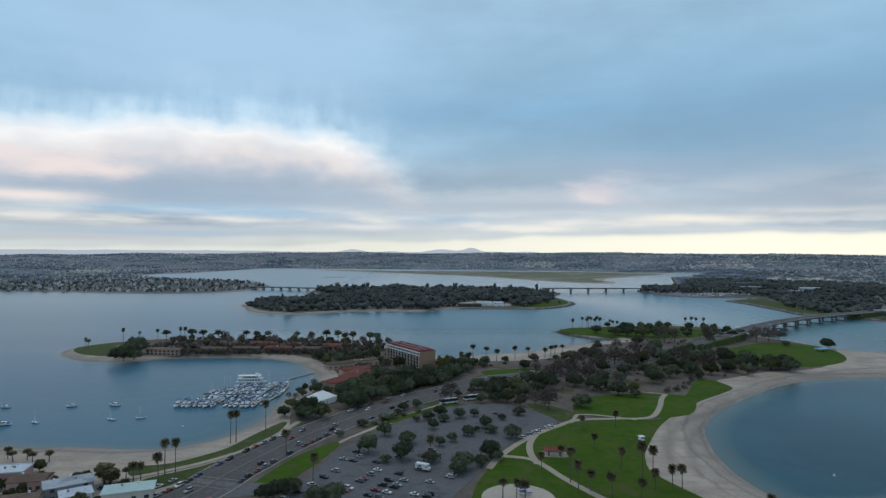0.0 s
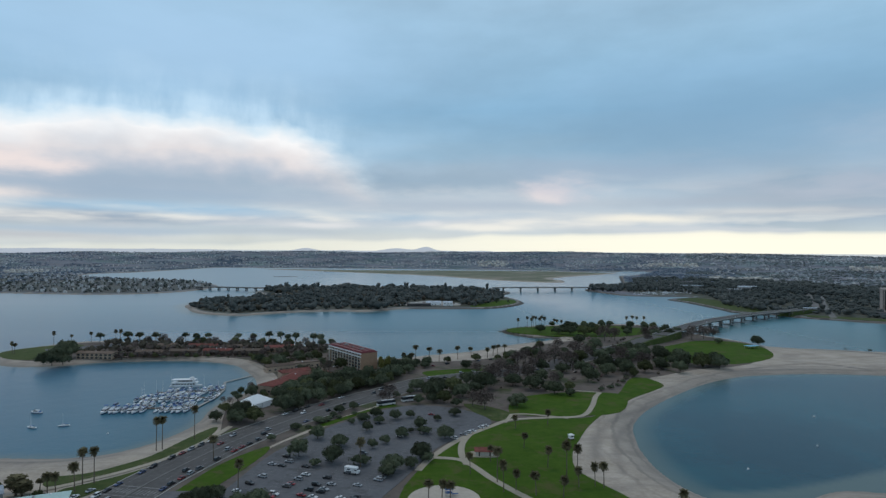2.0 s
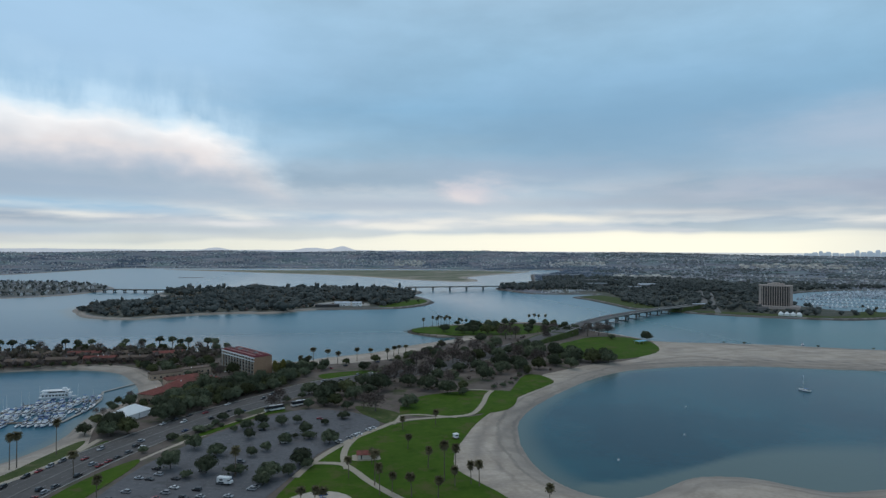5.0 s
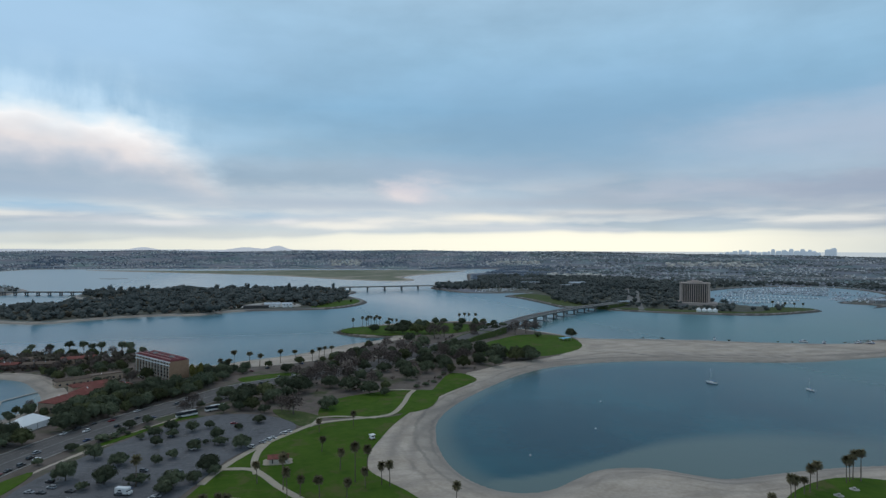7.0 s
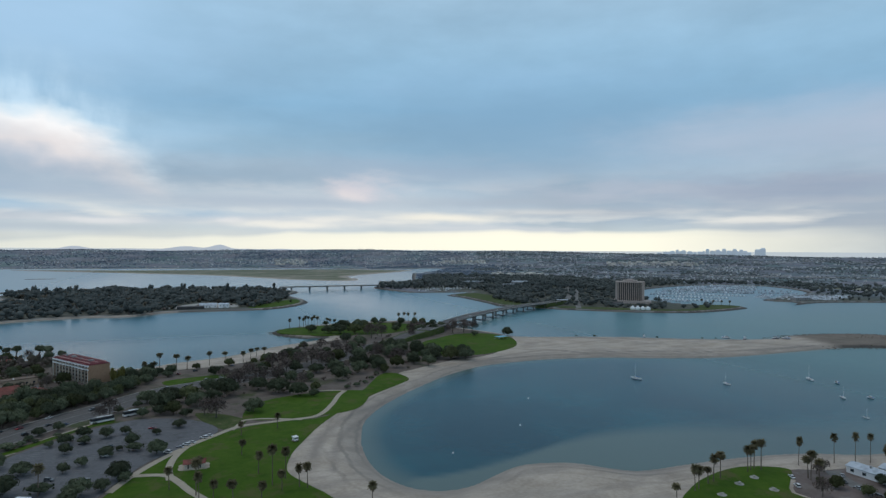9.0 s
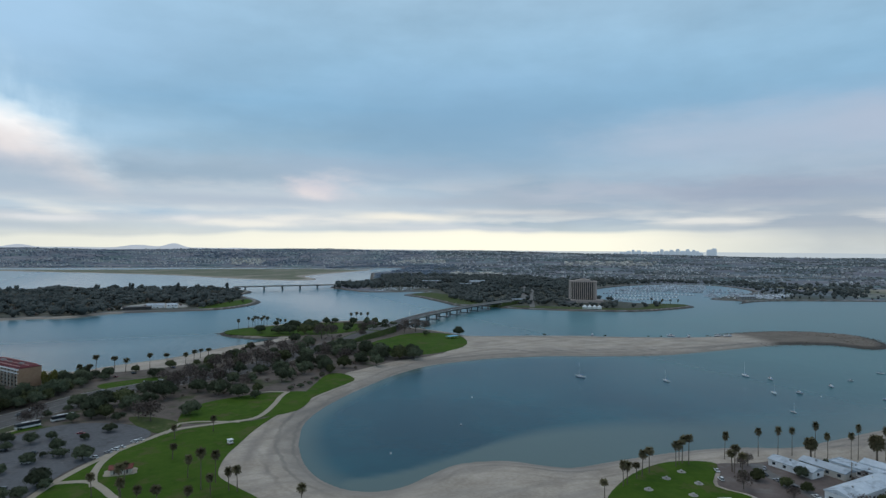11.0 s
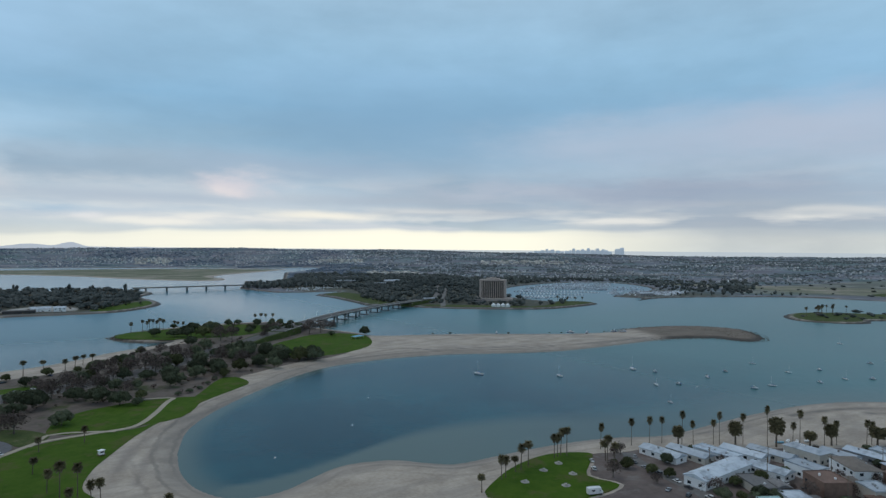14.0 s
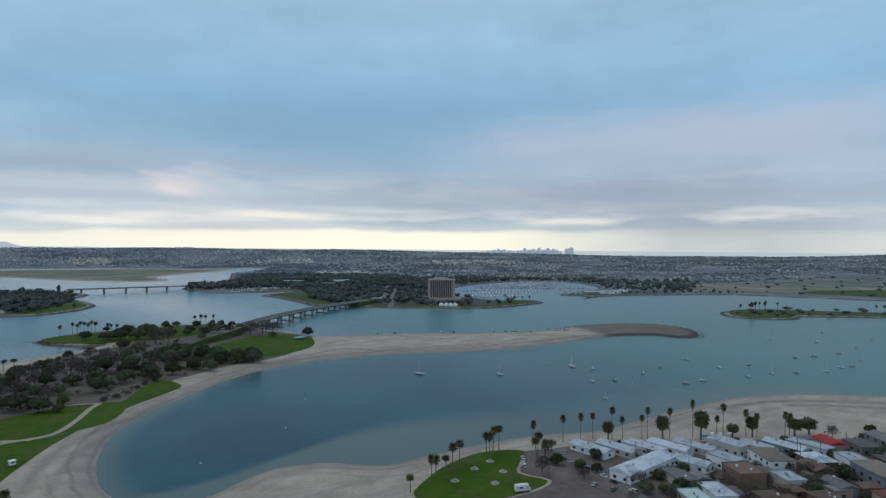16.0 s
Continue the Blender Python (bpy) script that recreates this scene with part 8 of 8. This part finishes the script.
for x in (-1.1, 1.1):
    for y in (-0.9, 0.9):
        part("post", boxes((x - 0.07, x + 0.07, y - 0.07, y + 0.07, 0, 3.0)), M["metal"], pf)
for i, (x, y) in enumerate(((246, 172), (262, 178), (258, 160), (274, 181), (270, 168))):
    tb = thing("picnic_table", pose(x, y, 2.2, 0, 0, 20 * i), "pale concrete picnic table on a round pad", "picnic table", "picnic tables on the lawn")
    part("pad", tube(bmesh.new(), [(0, 0, -0.1), (0, 0, 0.06)], [1.9, 1.9], 16), M["concrete"], tb)
    part("tabletop", boxes((-0.9, 0.9, -0.4, 0.4, 0.72, 0.8)), M["concrete"], tb)
    part("base", boxes((-0.3, 0.3, -0.25, 0.25, 0.06, 0.72)), M["concrete"], tb)
    for s in (-1, 1):
        part("bench", boxes((-0.9, 0.9, s * 0.75 - 0.15, s * 0.75 + 0.15, 0.4, 0.47)), M["concrete"], tb)
# tents in front of the tower
for i in range(4):
    tt = thing("event_tent", pose(722 + i * 6.2, 805 - i * 5.1, 2.3, 0, 0, -40), "white peaked marquee on the quay", "tent", "marquees on the quay")
    tt.scale = (0.78, 0.78, 0.78)
    part("wall", boxes((-4.6, 4.6, -4.6, 4.6, 0, 4.0)), M["tent"], tt)
    part("roof", hip(bmesh.new(), 9.6, 9.6, 4.0, 4.5, 0.1), M["tent"], tt)
# the landing on the wooded island
for x, y, w, d, h, rm, lb in ((46, 1044, 40, 12, 4.0, "greyroof", "long low wharf building with a grey roof"), (72, 1062, 26, 16, 5.0, "whiteroof", "white island landing building"), (96, 1052, 16, 12, 6.0, "whiteroof", "white gabled island building")):
    make_house(x, y, 0, w, d, h, "gable" if w < 30 else "flat", "darkgap" if rm == "greyroof" else "white", rm, lb, "island landing", int(x) + 900, extras=False)
slab("paved_yard", smooth_line([(10, 1065), (40, 1055), (90, 1050), (120, 1065), (110, 1120), (70, 1150), (30, 1110)], n=3), 2.35, M["concrete"], label="pale paved landing on the island", category="pavement")
slab("lawn", smooth_line([(135, 1030), (165, 1032), (200, 1065), (230, 1120), (232, 1180), (205, 1160), (170, 1100), (140, 1060)], n=3), 2.4, M["lawn"], label="green lawn at the end of the wooded island", category="lawn")
wood("trees", scatter([(140, 1045), (165, 1040), (195, 1075), (220, 1120), (205, 1140), (170, 1090)], 22, rng), rng, (5, 9), "scattered trees on the island lawn", M["leaf"], n=40, size=1.0, wr=(0.5, 0.6))
# far landing sheds
for i, (x, y, w, d, h) in enumerate(((712, 1600, 60, 20, 7), (790, 1590, 70, 18, 7), (650, 1570, 40, 16, 6), (873, 1750, 60, 24, 9), (900, 1500, 44, 22, 8), (830, 1430, 36, 18, 7), (745, 880, 26, 12, 5), (690, 960, 24, 12, 5), (1175, 850, 40, 14, 6))):
    make_house(x, y, -20 + 7 * (i % 3), w, d, h, "flat" if i % 2 else "gable", "grey", "whiteroof" if i % 3 else "greyroof", "low pale shed at the far landing", "far sheds", 700 + i, 2.0, False)
# quay lawns
slab("lawn", smooth_line([(572, 1195), (575, 1140), (566, 1010), (562, 955), (592, 935), (620, 960), (615, 1060), (640, 1150), (632, 1230)], n=3), 2.45, M["rough_grass"], label="grassy bank of the far landing", category="lawn")
slab("lawn", smooth_line([(625, 870), (690, 812), (768, 764), (828, 757), (930, 778), (944, 810), (900, 836), (860, 800), (790, 780), (700, 850), (640, 890)], n=3), 2.45, M["rough_grass"], label="grassy edge of the quay", category="lawn")
slab("lawn", smooth_line([(1040, 466), (1008, 432), (1024, 396), (1060, 380), (1105, 388), (1196, 310), (1295, 215), (1400, 195), (1385, 250), (1275, 318), (1196, 410), (1158, 458), (1100, 486)], n=3), 2.3, M["rough_grass"], label="green and brown grass on the islet", category="lawn")
slab("lawn", smooth_line([(1700, 300), (1680, 430), (1660, 600), (1800, 620), (2000, 520), (2300, 300)], n=3), 2.6, M["rough_grass"], label="far green fields behind the channel", category="lawn")
slab("sandbar", smooth_line([(-432, 2218), (-395, 2214), (-355, 2228), (-360, 2240), (-400, 2236), (-430, 2232)], n=3), 0.5, M["rock"], 1.5, "low dark bar of rock in the bay", "sandbar")
palms_at([(1062, 440, 15), (1070, 446, 16), (1080, 452, 14), (1084, 446, 16), (1092, 450, 15), (1096, 456, 14), (1104, 460, 15), (1112, 452, 16), (1120, 462, 15), (1128, 450, 15), (1140, 455, 16), (1150, 440, 14), (1050, 452, 15), (1118, 446, 14), (1250, 330, 13), (1262, 322, 13), (1276, 312, 12), (1290, 300, 13), (890, 800, 11), (898, 806, 12), (912, 800, 11), (925, 795, 11), (878, 812, 14)], "palms across the channel", 45, False, 1.15)

# ---- poles, lamps, buoys ----
for x, y, h in ((324, 138, 11), (333, 117, 11), (360, 104, 11), (350, 126, 10.5), (392, 97, 11), (419, 86, 11), (383, 92, 11), (405, 92, 10.5), (338, 88, 11)):
    up = thing("utility_pole", pose(x, y, 2.1, 0, 0, 58), "brown wooden utility pole between the houses", "utility pole", "utility poles")
    part("pole", tube(bmesh.new(), [(0, 0, -0.4), (0, 0, h)], [0.18, 0.12], 7), M["wood"], up)
    for k in (0.6, 1.5):
        part("crossarm", boxes((-1.3, 1.3, -0.07, 0.07, h - k - 0.07, h - k + 0.07)), M["wood"], up)
for i, (x, y, h) in enumerate(((398, 142, 20), (401, 139, 25), (392, 143, -30), (407, 137, 10))):
    dg = thing("dinghy", pose(x, y, 2.25, 0, 0, h), "small pale dinghy drawn up on the sand", "boat", "dinghies on the beach")
    part("hull", hull(bmesh.new(), 4.6, 1.7, 0.6, 0.2), M["white" if i != 2 else "cyan"], dg)
    part("thwart", boxes((-0.3, 0.1, -0.7, 0.7, 0.6, 0.66)), M["wood"], dg)
for x, y in ((222, 292), (168, 262), (-140, 330), (258, 345), (480, 250)):
    by = thing("buoy", pose(x, y, 0), "small white mooring buoy", "buoy", "buoys")
    part("float", tube(bmesh.new(), [(0, 0, -0.3), (0, 0, 0.0), (0, 0, 0.45), (0, 0, 0.6)], [0.25, 0.5, 0.45, 0.15], 8), M["white"], by)
    part("staff", tube(bmesh.new(), [(0, 0, 0.5), (0, 0, 1.4)], [0.05, 0.05], 5), M["metal"], by)

# ---- gardens, hedges and clutter between the houses ----
yard = [(300, 182), (330, 170), (360, 152), (400, 130), (440, 105), (480, 70), (460, 30), (380, 40), (310, 60), (285, 110), (296, 150)]
taken_h = [[(x + 0.5 * math.hypot(w, d) * 0.8 * math.cos(a), y + 0.5 * math.hypot(w, d) * 0.8 * math.sin(a)) for a in (0.2, 1.2, 2.2, 3.3, 4.3, 5.3)] for x, y, hd, w, d, *_ in HOUSES]
fill = random.Random(63)
looks = (("cream", "greyroof", "cream cottage with a grey roof"), ("rust", "rust", "rust-brown cottage"), ("brownwood", "brownwood", "brown shingled cottage"), ("tan", "beigeroof", "tan cottage with a beige roof"), ("grey", "greyroof", "grey cottage with a grey roof"), ("brownwood", "greyroof", "brown cottage with a grey roof"))
for i, (x, y) in enumerate(scatter([(312, 118), (345, 110), (362, 92), (382, 76), (410, 60), (440, 48), (470, 30), (400, 20), (340, 50), (310, 86)], 12.5, fill, taken_h)[:22]):
    wm, rm, lb = fill.choice(looks)
    w, d = fill.uniform(6.5, 9.5), fill.uniform(6, 8)
    make_house(x, y, fill.choice((60, 55, 150)), w, d, fill.choice((3.0, 3.4, 5.4)), fill.choice(("gable", "hip", "flat")), wm, rm, "small " + lb + " between larger houses", BEACH, 800 + i, extras=False)
    taken_h.append([(x + 5 * math.cos(a), y + 5 * math.sin(a)) for a in (0.2, 1.2, 2.2, 3.3, 4.3, 5.3)])
lane = [(300, 175), (308, 172), (301, 110), (290, 108)]
grove(yard, 12.5, BARE + TREES[3:4] + BUSH, "garden trees", 51, taken_h + [lane], z=2.1, lo=0.4, hi=0.85)
grove([(-110, 226), (-128, 246), (-190, 262), (-215, 240), (-180, 215), (-130, 205)], 8.0, OLIVE + BUSH, "cove garden trees", 52, z=2.1, lo=0.4, hi=0.8)
frng = random.Random(21)
for i in range(34):
    x, y = frng.uniform(300, 440), frng.uniform(60, 150)
    if not inside(yard, x, y) or any(inside(t, x, y) for t in taken_h):
        continue
    fe = thing("garden_wall", pose(x, y, 2.1, 0, 0, frng.choice((-5, 85, 58, -32))), "low pale garden wall between the houses", "wall", "garden walls")
    l = frng.uniform(4, 9)
    part("wall", boxes((-l / 2, l / 2, -0.1, 0.1, -0.2, 1.5)), M[frng.choice(("white", "cream", "brownwood"))], fe)
    part("coping", boxes((-l / 2 - 0.05, l / 2 + 0.05, -0.16, 0.16, 1.5, 1.58)), M["concrete"], fe)

# ---- riprap along the jetty and the points ----
def riprap(name, line, width, n, seed, label, z0=0.2, z1=2.0):
    r = random.Random(seed)
    V, F = [], []
    total = sum(math.hypot(b[0] - a[0], b[1] - a[1]) for a, b in zip(line, line[1:]))
    spots = []
    for _ in range(n):
        x, y, h = along(line, r.uniform(0, total))
        o = r.uniform(-1, 1)
        spots.append((x - o * width * math.sin(radians(h)), y + o * width * math.cos(radians(h))))
    deep = signed(np.array([p[0] for p in spots]), np.array([p[1] for p in spots]), MAIN)
    for (x, y), z in zip(spots, 2.0 * sstep(deep / 9.0)):
        z = float(z)
        s = r.uniform(0.35, 0.95)
        b = len(V)
        for dx_, dy_, dz_ in ((1, 0, 0), (0, 1, 0), (-1, 0, 0), (0, -1, 0), (0, 0, 0.8), (0, 0, -0.8)):
            k = s * r.uniform(0.6, 1.2)
            V.append((x + dx_ * k + r.uniform(-.3, .3) * s, y + dy_ * k + r.uniform(-.3, .3) * s, z + dz_ * k))
        F += [(b, b + 1, b + 4), (b + 1, b + 2, b + 4), (b + 2, b + 3, b + 4), (b + 3, b, b + 4), (b + 1, b, b + 5), (b + 2, b + 1, b + 5), (b + 3, b + 2, b + 5), (b, b + 3, b + 5)]
    return tagged(raw(name, V, F, M["rock"]), label, "rocks", kind="stuff")


riprap("riprap", smooth_line([(650, 492), (695, 500), (743, 497), (785, 483), (813, 458), (823, 424), (800, 387), (771, 363), (743, 355), (729, 366), (724, 392), (692, 411), (650, 419)], False, 4), 7.0, 900, 3, "brown boulders armouring the jetty")
riprap("riprap", smooth_line([(745, 470), (780, 455), (795, 425), (775, 390), (750, 372)], False, 4), 22.0, 260, 4, "brown boulders covering the jetty's end")
riprap("riprap", smooth_line([(164, 672), (145, 695), (135, 722), (150, 755), (200, 785), (285, 797)], False, 4), 4.0, 350, 5, "dark boulders round the point")


# ---- the crowd of berthed boats in the far basin ----
def berthed(name, rows, seed, label, z0=0.0):
    r = random.Random(seed)
    V, F = [], []
    for p, q in rows:
        L = math.hypot(q[0] - p[0], q[1] - p[1])
        hd = math.atan2(q[1] - p[1], q[0] - p[0])
        n = int(L / 6.5)
        for i in range(n):
            for s in (-1, 1):
                if r.random() < 0.28:
                    continue
                x, y = p[0] + (q[0] - p[0]) * (i + 0.5) / n, p[1] + (q[1] - p[1]) * (i + 0.5) / n
                x, y = x - s * 7 * math.sin(hd) + r.uniform(-1.5, 1.5), y + s * 7 * math.cos(hd) + r.uniform(-2.5, 2.5)
                a = hd + s * math.pi / 2 + r.uniform(-0.1, 0.1)
                l, w, h, k = r.uniform(4, 7), r.uniform(1.5, 2.1), r.uniform(1.2, 1.9), r.uniform(2.2, 4.2)
                c, d = math.cos(a), math.sin(a)
                b = len(V)
                for lx, ly, lz in ((-l, -w, 0), (l * 0.4, -w, 0), (l, 0, 0.1), (l * 0.4, w, 0), (-l, w, 0), (-l, -w, h), (l * 0.4, -w, h), (l * 1.1, 0, h * 1.2), (l * 0.4, w, h), (-l, w, h),
                                   (-l * 0.4, -w * 0.7, h), (l * 0.3, -w * 0.7, h), (l * 0.3, w * 0.7, h), (-l * 0.4, w * 0.7, h), (-l * 0.35, -w * 0.6, k), (l * 0.2, -w * 0.6, k), (l * 0.2, w * 0.6, k), (-l * 0.35, w * 0.6, k)):
                    V.append((x + lx * c - ly * d, y + lx * d + ly * c, z0 + lz))
                F += [tuple(b + j for j in f) for f in ((0, 1, 6, 5), (1, 2, 7, 6), (2, 3, 8, 7), (3, 4, 9, 8), (4, 0, 5, 9), (5, 6, 7, 8, 9), (10, 11, 15, 14), (11, 12, 16, 15), (12, 13, 17, 16), (13, 10, 14, 17), (14, 15, 16, 17))]
                if r.random() < 0.4:
                    b = len(V)
                    mh = r.uniform(9, 14)
                    V += [(x - 0.12, y - 0.1, z0 + h), (x + 0.12, y - 0.1, z0 + h), (x, y + 0.12, z0 + h), (x, y, z0 + mh)]
                    F += [(b, b + 1, b + 3), (b + 1, b + 2, b + 3), (b + 2, b, b + 3)]
    return tagged(raw(name, V, F, BOATSKIN), label, "boats", kind="stuff")


BOATSKIN = material("mixed_boat_paint", ((0.30, 0.33, 0.38), (0.72, 0.73, 0.75)), 0.05, 0.5, 0.0, island=0.5)
berthed("berthed_boats", docks[3:] + [((1015, 1105), (1075, 1050)), ((1075, 1165), (1150, 1095)), ((1150, 1225), (1240, 1140)), ((1240, 1270), (1330, 1185)), ((1335, 1310), (1400, 1250)), ((1420, 1320), (1520, 1230)), ((1350, 1120), (1420, 1055)), ((1290, 1055), (1360, 1000)), ((905, 955), (950, 915)), ((1230, 880), (1330, 930)), ((1140, 880), (1200, 910))], 71, "crowded white boats in the far basin")
berthed("berthed_boats", [((540, 1345), (640, 1350)), ((560, 1385), (700, 1392)), ((600, 1410), (720, 1412))], 72, "crowded white boats at the far landing")
berthed("stored_boats", [((1160, 862), (1260, 838)), ((1180, 880), (1300, 852)), ((1205, 898), (1340, 866)), ((1240, 918), (1370, 884))], 73, "white boats stored ashore behind the channel bank", 2.1)
